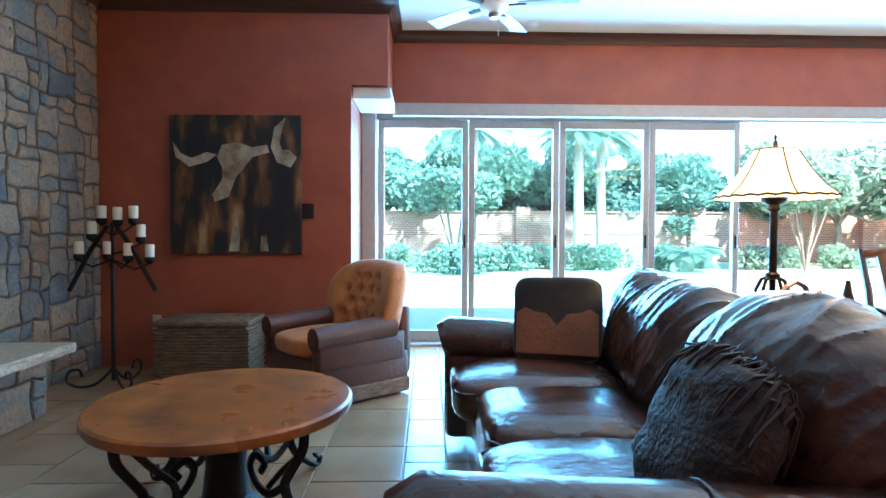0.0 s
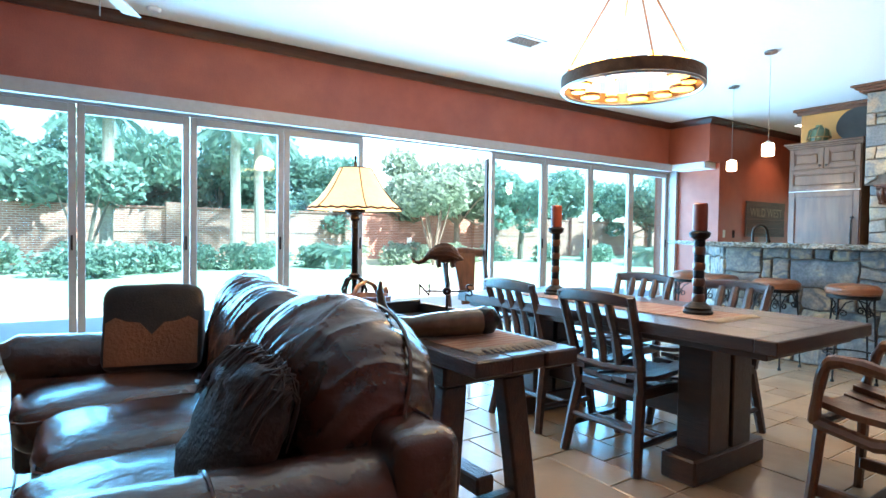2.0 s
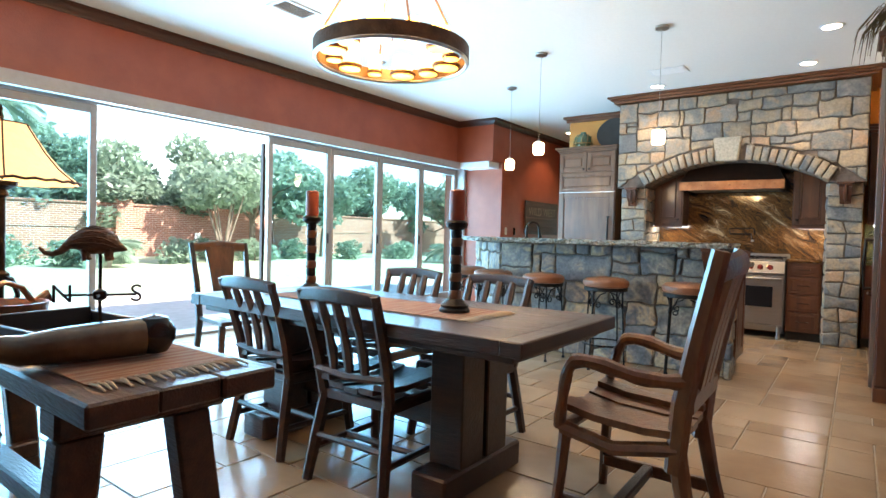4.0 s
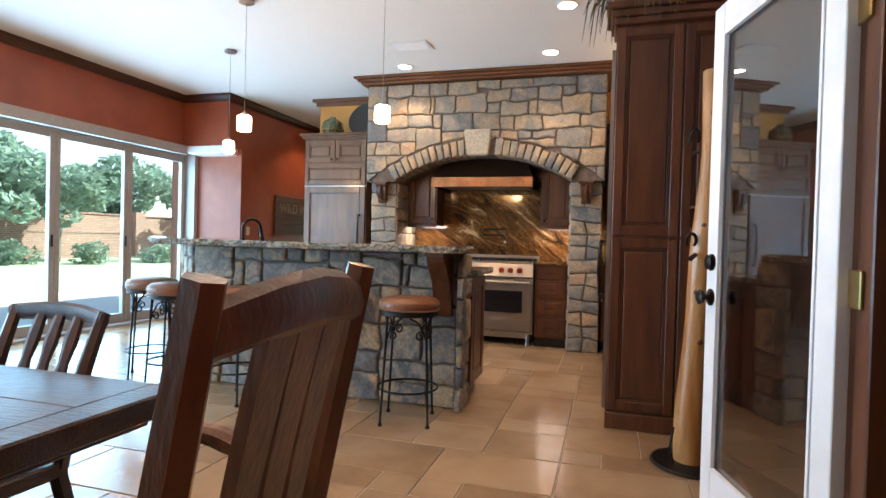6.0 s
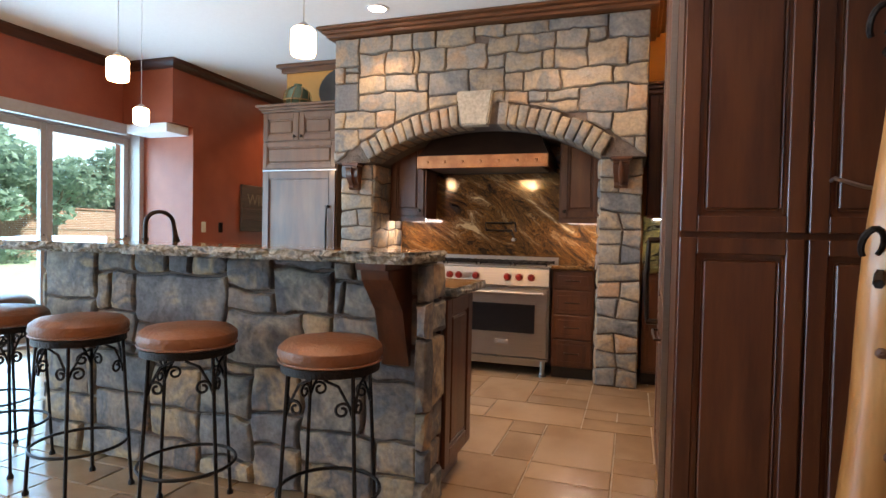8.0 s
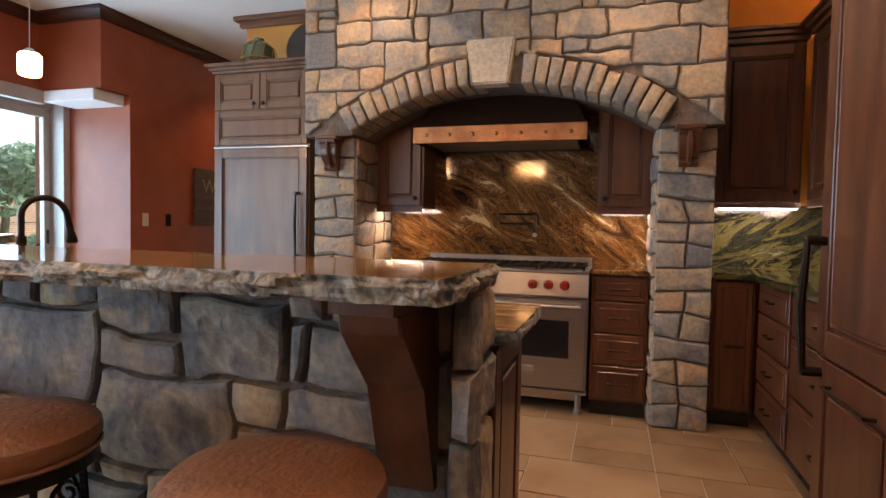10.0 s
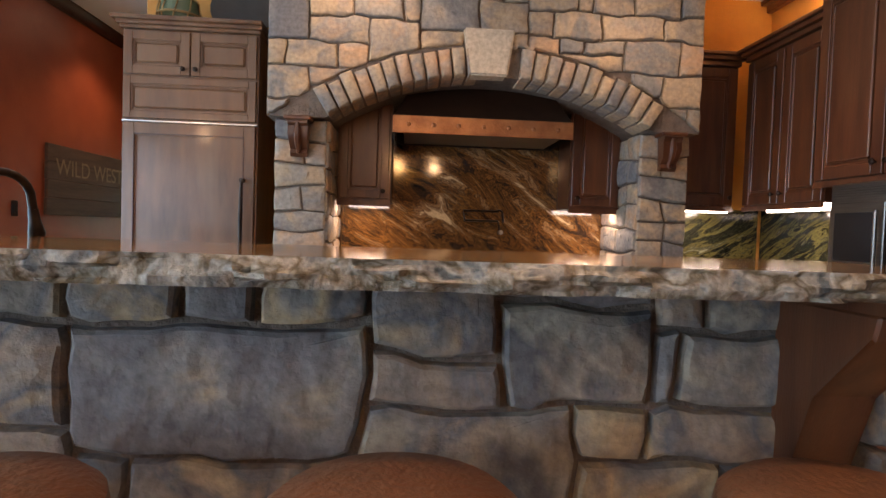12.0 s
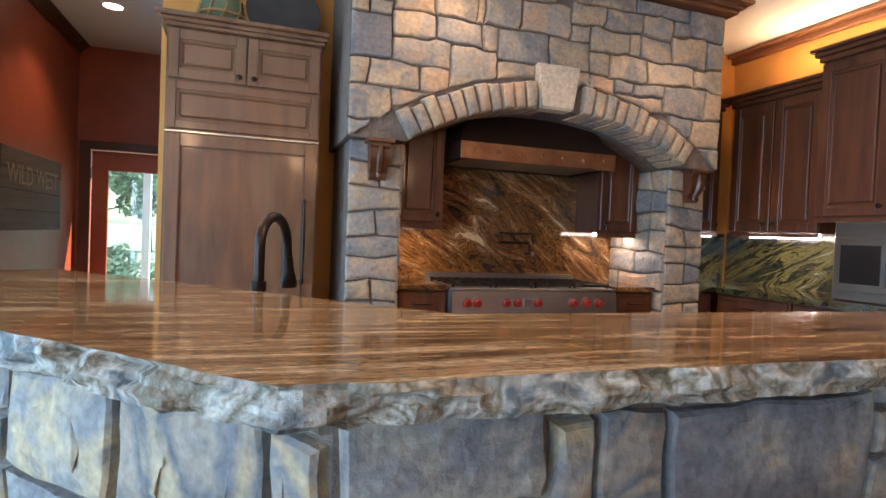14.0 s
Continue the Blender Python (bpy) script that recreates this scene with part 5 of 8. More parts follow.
part("toe_kick", boxes((6.61, 1.5, 0, 7.0, 3.39, 0.089)), CHERRY, cab)
part("body", prism([(6.65, 3.42), (7.4, 3.42), (7.4, 3.86), (7.1, 3.86)], 0.0, 0.89), CHERRY, cab)
ob = panel_door("end_panel", 0.02, 0.11, 0.43, 0.87, 0.0, 0.02, 0.07, CHERRY, cab)
ob.matrix_local = pose(6.61, 1.448, 0)
t = thing("countertop", "polished brown granite worktop of the island", "countertop")
part("slab", rough_slab([(6.605, 1.4), (7.1, 1.4), (7.1, 3.4), (7.45, 3.6), (7.45, 3.9), (7.14, 3.9), (6.605, 3.4)], 0.891, 0.93, 0.008, 9), [SLATE, GRANITE_T], t, smooth=25)
t = thing("kitchen_tap", "tall arched oil-rubbed bronze kitchen tap", "tap", pose(7.135, 3.712, 0.9))
ring = [(0.0, 0.0, 0.2)] + [(0.078 - 0.078 * math.cos(a), -0.04 + 0.04 * math.cos(a), 0.29 + 0.085 * math.sin(a)) for a in np.linspace(0, math.pi, 12)] + [(0.162, -0.083, 0.25)]
part("riser", lathe([(0.03, -0.03), (0.03, 0.03), (0.021, 0.05), (0.02, 0.2)], 16), BRONZE, t)
part("spout", tube(ring, 0.014, 12), BRONZE, t)
part("spray_head", tube([(0.161, -0.082, 0.26), (0.166, -0.085, 0.22), (0.172, -0.088, 0.18), (0.173, -0.0885, 0.168)], [0.016, 0.018, 0.026, 0.024], 12), BRONZE, t)
part("lever", tube([(0.02, 0.0, 0.08), (0.07, 0.02, 0.12), (0.1, 0.03, 0.16)], 0.007, 8), BRONZE, t)


def spiral(cx, cz, r0, r1, a0, a1, k=16):
    return [(cx + (r0 + (r1 - r0) * i / k) * math.cos(a0 + (a1 - a0) * i / k), 0.0, cz + (r0 + (r1 - r0) * i / k) * math.sin(a0 + (a1 - a0) * i / k)) for i in range(k + 1)]


def build_stool():
    t = thing("bar_stool", "wrought iron bar stool with a round tan leather seat", "stool", group="stools along the island")
    part("seat", lathe([(0.0, 0.69), (0.16, 0.69), (0.182, 0.7), (0.192, 0.722), (0.188, 0.745), (0.165, 0.765), (0.1, 0.775), (0, 0.778)], 32), TAN, t, "round tan leather cushion")
    part("piping", tube(circle(0, 0, 0.7, 0.187, 32), 0.005, 5, closed=True), TAN, t)
    part("seat_ring", lathe([(0.165, 0.662), (0.18, 0.662), (0.18, 0.69), (0.165, 0.69), (0.165, 0.662)], 32, cap=False), IRON, t)
    legs = []
    for i in range(4):
        a = math.pi / 4 + i * math.pi / 2
        c, s = math.cos(a), math.sin(a)
        top, foot = 0.165, 0.205
        pts = [(c * (top + (foot - top) * (1 - z / 0.67)), s * (top + (foot - top) * (1 - z / 0.67)), z) for z in (0.67, 0.4, 0.02)]
        l = part("leg", tube(pts, 0.0075, 6), IRON, t)
        legs.append(l)
        part("foot", lathe([(0.014, 0), (0.014, 0.012), (0.008, 0.022)], 8, at=(pts[-1][0], pts[-1][1], 0)), IRON, l)
        for sgn in (1, -1):
            path = [(0.0, 0.0, -0.14), (0.012, 0, -0.1), (0.05, 0, -0.03), (0.1, 0, -0.006)]
            curl = spiral(0.036, -0.115, 0.03, 0.009, math.pi, -1.6 * math.pi, 18)
            for pl in (path, curl):
                ob = part("scroll", tube(pl, 0.0055, 5), IRON, l)
                tang = a + math.pi / 2 * sgn
                d = Vector((math.cos(tang) * 0.86 - c * 0.5, math.sin(tang) * 0.86 - s * 0.5, 0)).normalized()
                ob.matrix_local = Matrix.Translation((c * 0.168, s * 0.168, 0.66)) @ Matrix.Rotation(math.atan2(d.y, d.x), 4, "Z")
    part("foot_ring", tube(circle(0, 0, 0.21, 0.187, 32), 0.007, 6, closed=True), IRON, t)
    return t


STOOL = build_stool()
STOOL.matrix_world = pose(6.09, 1.72, 0, 0, 0, 12)
for x, y, a in ((6.1, 2.385, 30), (6.09, 2.97, -8), (6.14, 3.54, 20), (6.38, 3.98, 40)):
    copy_thing(STOOL, pose(x, y, 0, 0, 0, a))

# pendants
for x, y in ((6.45, 2.09), (6.56, 3.3), (7.55, 4.2)):
    t = thing("pendant_lamp", "small lit frosted glass pendant lamp on a thin cord", "pendant lamp", pose(x, y, 0), "pendant lamps over the island")
    part("canopy", lathe([(0.06, CEILING - 0.022), (0.055, CEILING - 0.006), (0.06, CEILING - 0.001)], 16), STEEL, t)
    part("cord", tube([(0, 0, 2.05), (0, 0, CEILING - 0.01)], 0.0025, 5), STEEL, t)
    part("cap", lathe([(0.012, 2.09), (0.03, 2.075), (0.03, 2.06)], 14), STEEL, t)
    part("glass_shade", lathe([(0.035, 1.94), (0.05, 1.945), (0.055, 1.96), (0.055, 2.05), (0.045, 2.062), (0.02, 2.064)], 18), BULB, t)
    lamp("pendant_glow", "POINT", 3, Matrix.Translation((x, y, 1.9)), (1.0, 0.72, 0.42), radius=0.05)

# ceiling fittings
for x, y in ((8.39, 2.67), (8.25, 1.13), (10.73, 4.82), (5.4, 1.2), (7.2, 0.9)):
    t = thing("recessed_light", "white recessed ceiling downlight, lit", "downlight", pose(x, y, CEILING), "recessed ceiling lights")
    part("trim_ring", lathe([(0.068, -0.001), (0.072, -0.008), (0.092, -0.006), (0.095, -0.001)], 24, cap=False), WHITE, t)
    part("lens", lathe([(0, -0.004), (0.067, -0.004), (0.067, -0.001), (0, -0.001)], 20), CANLIGHT, t)
    lamp("downlight", "SPOT", 15, look((x, y, CEILING - 0.02), (x, y, 0)), (1.0, 0.82, 0.6), radius=0.06, cone=115)


def ceiling_vent(x, y, turn):
    t = thing("ceiling_vent", "white slatted air vent set in the ceiling", "vent", pose(x, y, CEILING - 0.001, 0, 0, turn), "ceiling vents")
    part("frame", boxes((-0.19, -0.12, -0.01, 0.19, -0.09, 0), (-0.19, 0.09, -0.01, 0.19, 0.12, 0), (-0.19, -0.09, -0.01, -0.16, 0.09, 0), (0.16, -0.09, -0.01, 0.19, 0.09, 0), bevel=0.002), WHITE, t)
    part("backing", boxes((-0.16, -0.09, -0.002, 0.16, 0.09, 0)), material("vent_shadow_grey", (0.1, 0.1, 0.1), 0.8), t)
    for i in range(7):
        bm = boxes((-0.158, -0.011, -0.0015, 0.158, 0.011, 0.0015))
        ob = part("slat", bm, WHITE, t)
        ob.matrix_local = pose(0, -0.075 + 0.025 * i, -0.007, 28, 0, 0)


ceiling_vent(4.44, 4.52, 0)
ceiling_vent(7.8, 2.39, 90)
for x, y in ((1.47, 5.75), (5.9, 4.9)):
    t = thing("smoke_detector", "small round white detector on the ceiling", "detector", pose(x, y, CEILING))
    part("case", lathe([(0, -0.035), (0.04, -0.033), (0.055, -0.015), (0.058, -0.001)], 18), WHITE, t)

# wall with the sign, and the glazed door at the end of the passage
t = thing("wooden_sign", "weathered dark wooden sign with worn lettering on the red wall", "sign", pose(10.12, WALL_Y, 1.15))
SIGNWOOD = material("weathered_sign_wood", (0.12, 0.07, 0.05), 0.7, dark=(0.06, 0.035, 0.027), scale=6, stretch=(0.5, 2, 5), bump=0.3)
for i in range(4):
    part("board", boxes((0.006 * (i % 2), -0.03, 0.148 * i, 1.3 - 0.01 * (i % 3), -0.002, 0.148 * i + 0.145), bevel=0.004), SIGNWOOD, t)
cur = bpy.data.curves.new("lettering", "FONT")
cur.body, cur.size, cur.align_x, cur.extrude = "WILD WEST", 0.2, "CENTER", 0.001
tmp = new("lettering", cur)
bpy.context.view_layer.update()
me = bpy.data.meshes.new_from_object(tmp.evaluated_get(bpy.context.evaluated_depsgraph_get()))
bpy.data.objects.remove(tmp)
me.materials.append(material("faded_cream_paint", (0.3, 0.22, 0.15), 0.8))
ob = new("lettering", me)
ob.parent = t
ob.matrix_local = pose(0.65, -0.031, 0.34, 90, 0, 0)
for x, m, lab in ((9.5, PLASTIC, "ivory light switch plate on the red wall"), (9.78, BLACK, "black switch plate on the red wall")):
    t = thing("light_switch", lab, "switch", pose(x, WALL_Y, 1.19))
    part("plate", boxes((-0.036, -0.006, -0.06, 0.036, 0, 0.06), bevel=0.003), m, t)
    part("rocker", boxes((-0.016, -0.01, -0.033, 0.016, -0.005, 0.033), bevel=0.002), m, t)
door3 = tagged(new("door_3"), "red painted door with one tall clear pane at the passage end", "door", kind="structure")
part("casing", boxes((11.965, 4.24, 0, 11.999, 4.34, 1.95), (11.965, 5.24, 0, 11.999, 5.335, 1.95), (11.965, 4.24, 1.95, 11.999, 5.335, 2.03), bevel=0.003), TRIMWOOD, door3)
leaf3 = part("leaf", boxes((12.02, 4.345, 0.01, 12.06, 4.5, 1.94), (12.02, 5.09, 0.01, 12.06, 5.235, 1.94), (12.02, 4.5, 0.01, 12.06, 5.09, 0.3), (12.02, 4.5, 1.75, 12.06, 5.09, 1.94), bevel=0.003), RED, door3)
part("pane", boxes((12.037, 4.495, 0.295, 12.043, 5.095, 1.755)), GLASS, leaf3).visible_shadow = False
for z in (0.5, 1.66):
    part("hinge", boxes((12.005, 5.233, z, 12.019, 5.245, z + 0.11)), STEEL, leaf3)
t = thing("porch_post", "slim white porch post under a painted beam", "post", pose(14.4, 5.1, -0.06))
part("shaft", boxes((-0.05, -0.05, 0, 0.05, 0.05, 2.1), bevel=0.006), WHITE, t)
part("foot_block", boxes((-0.07, -0.07, 0, 0.07, 0.07, 0.12), bevel=0.006), WHITE, t)
part("beam", boxes((-0.06, -3.0, 2.1, 0.06, 1.2, 2.3), bevel=0.006), WHITE, t)


# ---- dining area ----
TABLE_Z = 0.745
t = thing("dining_table", "long dark oak trestle dining table with a thick top", "table")
tx0, tx1, ty0, ty1 = 3.05, 3.95, 1.545, 3.6
for i in range(4):
    part("top_plank", boxes((tx0 + i * 0.225, ty0 + 0.09, TABLE_Z - 0.055, tx0 + (i + 1) * 0.225 - 0.0015, ty1 - 0.09, TABLE_Z), bevel=0.003), DARKOAK, t)
for y0, y1 in ((ty0, ty0 + 0.089), (ty1 - 0.089, ty1)):
    part("breadboard_end", boxes((tx0 - 0.003, y0, TABLE_Z - 0.057, tx1 + 0.003, y1, TABLE_Z + 0.001), bevel=0.005), DARKOAK, t)
part("apron", boxes((tx0 + 0.05, ty0 + 0.06, TABLE_Z - 0.09, tx1 - 0.05, ty1 - 0.06, TABLE_Z - 0.056), bevel=0.004), DARKOAK, t)
for y in (2.03, 3.2):
    for x0, x1, w in ((3.3, 3.47, 0.085), (3.5, 3.67, 0.085), (3.4705, 3.4995, 0.06)):
        part("pedestal_post", boxes((x0, y - w, 0.12, x1, y + w, TABLE_Z - 0.09), bevel=0.006), DARKOAK, t)
    part("foot_beam", boxes((3.18, y - 0.09, 0.0, 3.8, y + 0.09, 0.12), bevel=0.01), DARKOAK, t)
part("stretcher", boxes((3.43, 2.12, 0.22, 3.54, 3.11, 0.34), bevel=0.008), DARKOAK, t)


def slab_curve(bm, pts, w, th):
    """A bowed board: pts run along it (x, y, z), w its width across x."""
    rows = []
    for i, (x, y, z) in enumerate(pts):
        rows.append([bm.verts.new((x - w / 2, y, z)), bm.verts.new((x + w / 2, y, z)), bm.verts.new((x + w / 2, y, z + th)), bm.verts.new((x - w / 2, y, z + th))])
    for a, b in zip(rows, rows[1:]):
        for q in range(4):
            bm.faces.new((a[q], a[(q + 1) % 4], b[(q + 1) % 4], b[q]))
    bm.faces.new(rows[0])
    bm.faces.new(rows[-1][::-1])


def build_chair():
    """A rustic plank chair facing -y (its back at +y), standing at the origin."""
    t = thing("dining_chair", "dark rustic oak dining chair with a slatted back", "chair", group="chairs round the table")
    for i in range(5):
        bm = bmesh.new()
        x = -0.17 + i * 0.085
        rise = 0.035 * (abs(x) / 0.17) ** 2
        slab_curve(bm, [(x, -0.23, 0.425 + rise), (x, -0.1, 0.405 + rise), (x, 0.08, 0.4 + rise), (x, 0.2, 0.415 + rise)], 0.081, 0.024)
        part("seat_plank", bm, DARKOAK, t)
    part("seat_rail", boxes((-0.2, -0.2, 0.37, 0.2, -0.165, 0.408), bevel=0.006), DARKOAK, t)
    part("seat_rail", boxes((-0.2, 0.14, 0.36, 0.2, 0.18, 0.4), bevel=0.006), DARKOAK, t)
    for x in (-1, 1):
        part("side_rail", boxes((x * 0.19 - 0.018, -0.2, 0.35, x * 0.19 + 0.018, 0.19, 0.4), bevel=0.006), DARKOAK, t)
        part("front_leg", tube([(x * 0.175, -0.17, 0.4), (x * 0.195, -0.2, 0.2), (x * 0.215, -0.22, 0.0)], [0.03, 0.028, 0.024], 6), DARKOAK, t)
        part("back_leg", tube([(x * 0.18, 0.16, 0.4), (x * 0.2, 0.2, 0.2), (x * 0.22, 0.235, 0.0)], [0.03, 0.028, 0.024], 6), DARKOAK, t)
        part("back_post", tube([(x * 0.19, 0.17, 0.38), (x * 0.198, 0.2, 0.55), (x * 0.205, 0.245, 0.7), (x * 0.21, 0.3, 0.855)], [0.024, 0.024, 0.022, 0.019], 6, flat=1.2), DARKOAK, t)
        part("side_stretcher", tube([(x * 0.205, -0.205, 0.14), (x * 0.205, 0.215, 0.14)], 0.016, 6), DARKOAK, t)
    part("cross_stretcher", tube([(-0.2, 0.0, 0.14), (0.2, 0.0, 0.14)], 0.016, 6), DARKOAK, t)
    part("back_stretcher", tube([(-0.2, 0.205, 0.2), (0.2, 0.205, 0.2)], 0.015, 6), DARKOAK, t)
    part("lower_rail", tube([(-0.2, 0.195, 0.5), (0, 0.215, 0.49), (0.2, 0.195, 0.5)], 0.028, 6, flat=0.6), DARKOAK, t)
    part("top_rail", tube([(-0.225, 0.29, 0.832), (-0.1, 0.315, 0.842), (0, 0.322, 0.844), (0.1, 0.315, 0.842), (0.225, 0.29, 0.832)], [0.016, 0.018, 0.019, 0.018, 0.016], 8, flat=1.75), DARKOAK, t)
    for x in (-0.09, 0, 0.09):
        part("baluster", tube([(x, 0.208, 0.5), (x, 0.225, 0.6), (x, 0.25, 0.68), (x, 0.275, 0.75), (x, 0.305, 0.83)], [0.013, 0.017, 0.012, 0.0165, 0.013], 6, flat=1.75), DARKOAK, t)
    return t


CHAIR = build_chair()
CHAIR.matrix_world = pose(3.28, 2.385, 0, 0, 0, 92)
copy_thing(CHAIR, pose(3.32, 3.05, 0, 0, 0, 88))
copy_thing(CHAIR, pose(3.98, 2.38, 0, 0, 0, -93))
copy_thing(CHAIR, pose(4.0, 3.03, 0, 0, 0, -88))

t = thing("head_chair", "honey oak chair with a solid fan splat at the table end", "chair", pose(3.84, 4.38, 0, 0, 0, -8), "chairs round the table")
for i in range(4):
    part("seat_plank", boxes((-0.2 + i * 0.1, -0.22, 0.42, -0.102 + i * 0.1, 0.2, 0.45), bevel=0.005), DARKOAK, t)
for x in (-1, 1):
    part("front_leg", tube([(x * 0.18, -0.18, 0.42), (x * 0.21, -0.22, 0.0)], [0.025, 0.02], 6), DARKOAK, t)
    part("back_post", tube([(x * 0.2, 0.24, 0.0), (x * 0.19, 0.18, 0.42), (x * 0.2, 0.22, 0.7), (x * 0.215, 0.3, 0.99)], [0.02, 0.025, 0.024, 0.018], 6), DARKOAK, t)
    part("side_stretcher", tube([(x * 0.2, -0.2, 0.16), (x * 0.2, 0.2, 0.16)], 0.015, 6), DARKOAK, t)
bm = prism([(-0.06, -0.012), (0.06, -0.012), (0.06, 0.012), (-0.06, 0.012)], 0.0, 0.46)
for v in bm.verts:
    if v.co.z > 0.2:
        v.co.x *= 1.9
        v.co.y += 0.09
ob = part("splat", bm, WARMOAK, t, "honey coloured fan shaped splat")
ob.matrix_local = pose(0, 0.2, 0.5)
part("top_rail", tube([(-0.22, 0.295, 0.955), (0, 0.32, 0.975), (0.22, 0.295, 0.955)], [0.017, 0.019, 0.017], 8, flat=2.0), WARMOAK, t)

# carver at the near end
t = thing("carver_chair", "heavy honey oak armchair with bowed arms at the table end", "chair", pose(3.585, 1.33, 0, 0, 0, 180 + 1), "chairs round the table")
for i in range(5):
    bm = bmesh.new()
    x = -0.22 + i * 0.11
    rise = 0.03 * (abs(x) / 0.22) ** 2
    slab_curve(bm, [(x, -0.26, 0.435 + rise), (x, -0.1, 0.41 + rise), (x, 0.1, 0.4 + rise), (x, 0.22, 0.41 + rise)], 0.106, 0.026)
    part("seat_plank", bm, WARMOAK, t)
part("front_rail", tube([(-0.29, -0.25, 0.41), (-0.15, -0.26, 0.385), (0, -0.265, 0.38), (0.15, -0.26, 0.385), (0.29, -0.25, 0.41)], 0.032, 8, flat=0.8), WARMOAK, t)
for x in (-1, 1):
    part("front_leg", tube([(x * 0.265, -0.235, 0.4), (x * 0.285, -0.25, 0.2), (x * 0.31, -0.27, 0.0)], [0.032, 0.028, 0.024], 8), WARMOAK, t)
    part("back_leg", tube([(x * 0.24, 0.2, 0.42), (x * 0.25, 0.24, 0.2), (x * 0.265, 0.28, 0.03), (x * 0.27, 0.31, 0.0)], [0.034, 0.03, 0.027, 0.024], 8), WARMOAK, t)
    part("back_post", tube([(x * 0.245, 0.2, 0.32), (x * 0.25, 0.218, 0.55), (x * 0.258, 0.265, 0.8), (x * 0.265, 0.322, 1.075)], [0.034, 0.036, 0.034, 0.03], 6, flat=1.1), WARMOAK, t)
    part("side_rail", tube([(x * 0.28, -0.25, 0.4), (x * 0.27, 0.0, 0.36), (x * 0.25, 0.21, 0.4)], 0.034, 8, flat=0.8), WARMOAK, t)
    limb = bend([(x * 0.285, -0.26, 0.4), (x * 0.31, -0.235, 0.52), (x * 0.33, -0.2, 0.63), (x * 0.33, -0.15, 0.665), (x * 0.325, -0.03, 0.66), (x * 0.305, 0.08, 0.635), (x * 0.275, 0.18, 0.63), (x * 0.26, 0.235, 0.635)], 3)
    part("arm", tube(limb, [0.027 + 0.003 * math.sin(1.7 * q) for q in range(len(limb))], 10), WARMOAK, t)
    part("side_stretcher", boxes((x * 0.27 - 0.018, -0.25, 0.1, x * 0.27 + 0.018, 0.25, 0.15), bevel=0.006), WARMOAK, t)
part("cross_stretcher", boxes((-0.26, -0.03, 0.11, 0.26, 0.02, 0.15), bevel=0.006), DARKOAK, t)
part("back_rail", boxes((-0.25, 0.215, 0.52, 0.25, 0.255, 0.59), bevel=0.008), WARMOAK, t)
part("top_rail", tube([(-0.27, 0.31, 1.0), (-0.12, 0.34, 1.025), (0, 0.347, 1.032), (0.12, 0.34, 1.025), (0.27, 0.31, 1.0)], [0.021, 0.025, 0.027, 0.025, 0.021], 8, flat=1.8), WARMOAK, t)
for x in (-0.094, 0, 0.094):
    bm = bmesh.new()
    rows = [[bm.verts.new((x + a * w, y + b, z)) for a, b in ((-1, -0.012), (1, -0.012), (1, 0.012), (-1, 0.012))] for y, z, w in ((0.24, 0.57, 0.034), (0.275, 0.75, 0.039), (0.31, 0.9, 0.043), (0.338, 1.01, 0.045))]
    for a, b in zip(rows, rows[1:]):
        for q in range(4):
            bm.faces.new((a[q], a[(q + 1) % 4], b[(q + 1) % 4], b[q]))
    part("back_slat", bm, WARMOAK, t)
for ob in t.children:  # a narrow, shallow seat
    for v in ob.data.vertices:
        v.co.x *= 0.88
        if v.co.y < 0:
            v.co.y *= 0.78


def fringe(parent, x0, x1, y, z, out, k, mat, seed):
    rng = random.Random(seed)
    for i in range(k):
        x = x0 + (x1 - x0) * (i + 0.5) / k
        w = rng.uniform(-0.012, 0.012)
        part("tassel", tube([(x, y, z), (x + w * 0.5, y + out * 0.5, z + 0.004), (x + w, y + out, z - 0.001)], [0.004, 0.004, 0.002], 5), mat, parent)


RUNNER = material("rust_woven_runner", (0.34, 0.16, 0.09), 0.9, dark=(0.22, 0.09, 0.05), scale=30, stretch=(1, 14, 1), bump=0.5, wear=(0.45, 0.33, 0.22), wear_scale=4)
CREAM = material("cream_yarn", (0.6, 0.48, 0.34), 0.9, dark=(0.5, 0.38, 0.25), scale=40)
t = thing("table_runner", "rust striped woven runner with cream fringe on the table", "table runner")
part("cloth", boxes((3.3, 1.98, TABLE_Z + 0.0015, 3.68, 3.3, TABLE_Z + 0.0045)), RUNNER, t)
fringe(t, 3.3, 3.68, 1.98, TABLE_Z + 0.004, -0.07, 22, CREAM, 3)


def candlestick(x, y, z0, h, ch):
    t = thing("candlestick", "tall banded wooden candlestick with a rust red candle", "candlestick", pose(x, y, z0), "candlesticks on the dining table")
    part("base", lathe([(0.07, 0), (0.072, 0.012), (0.062, 0.022), (0.066, 0.032), (0.05, 0.045), (0.034, 0.06)], 22), IRON, t)
    n = 8
    for i in range(n):
        a, b = 0.06 + (h - 0.1) * i / n, 0.06 + (h - 0.1) * (i + 1) / n
        r = 0.026 if i % 2 else 0.03
        part("band", lathe([(r - 0.003, a), (r, a + 0.006), (r, b - 0.006), (r - 0.003, b)], 18), WARMOAK if i % 2 == 0 else IRON, t)
    part("drip_pan", lathe([(0.028, h - 0.045), (0.048, h - 0.03), (0.052, h - 0.012), (0.046, h - 0.004), (0.03, h)], 20), IRON, t)
    part("candle", lathe([(0.034, h), (0.036, h + 0.01), (0.035, h + ch - 0.006), (0.03, h + ch), (0.012, h + ch - 0.008), (0, h + ch - 0.01)], 18), RUSTWAX, t)


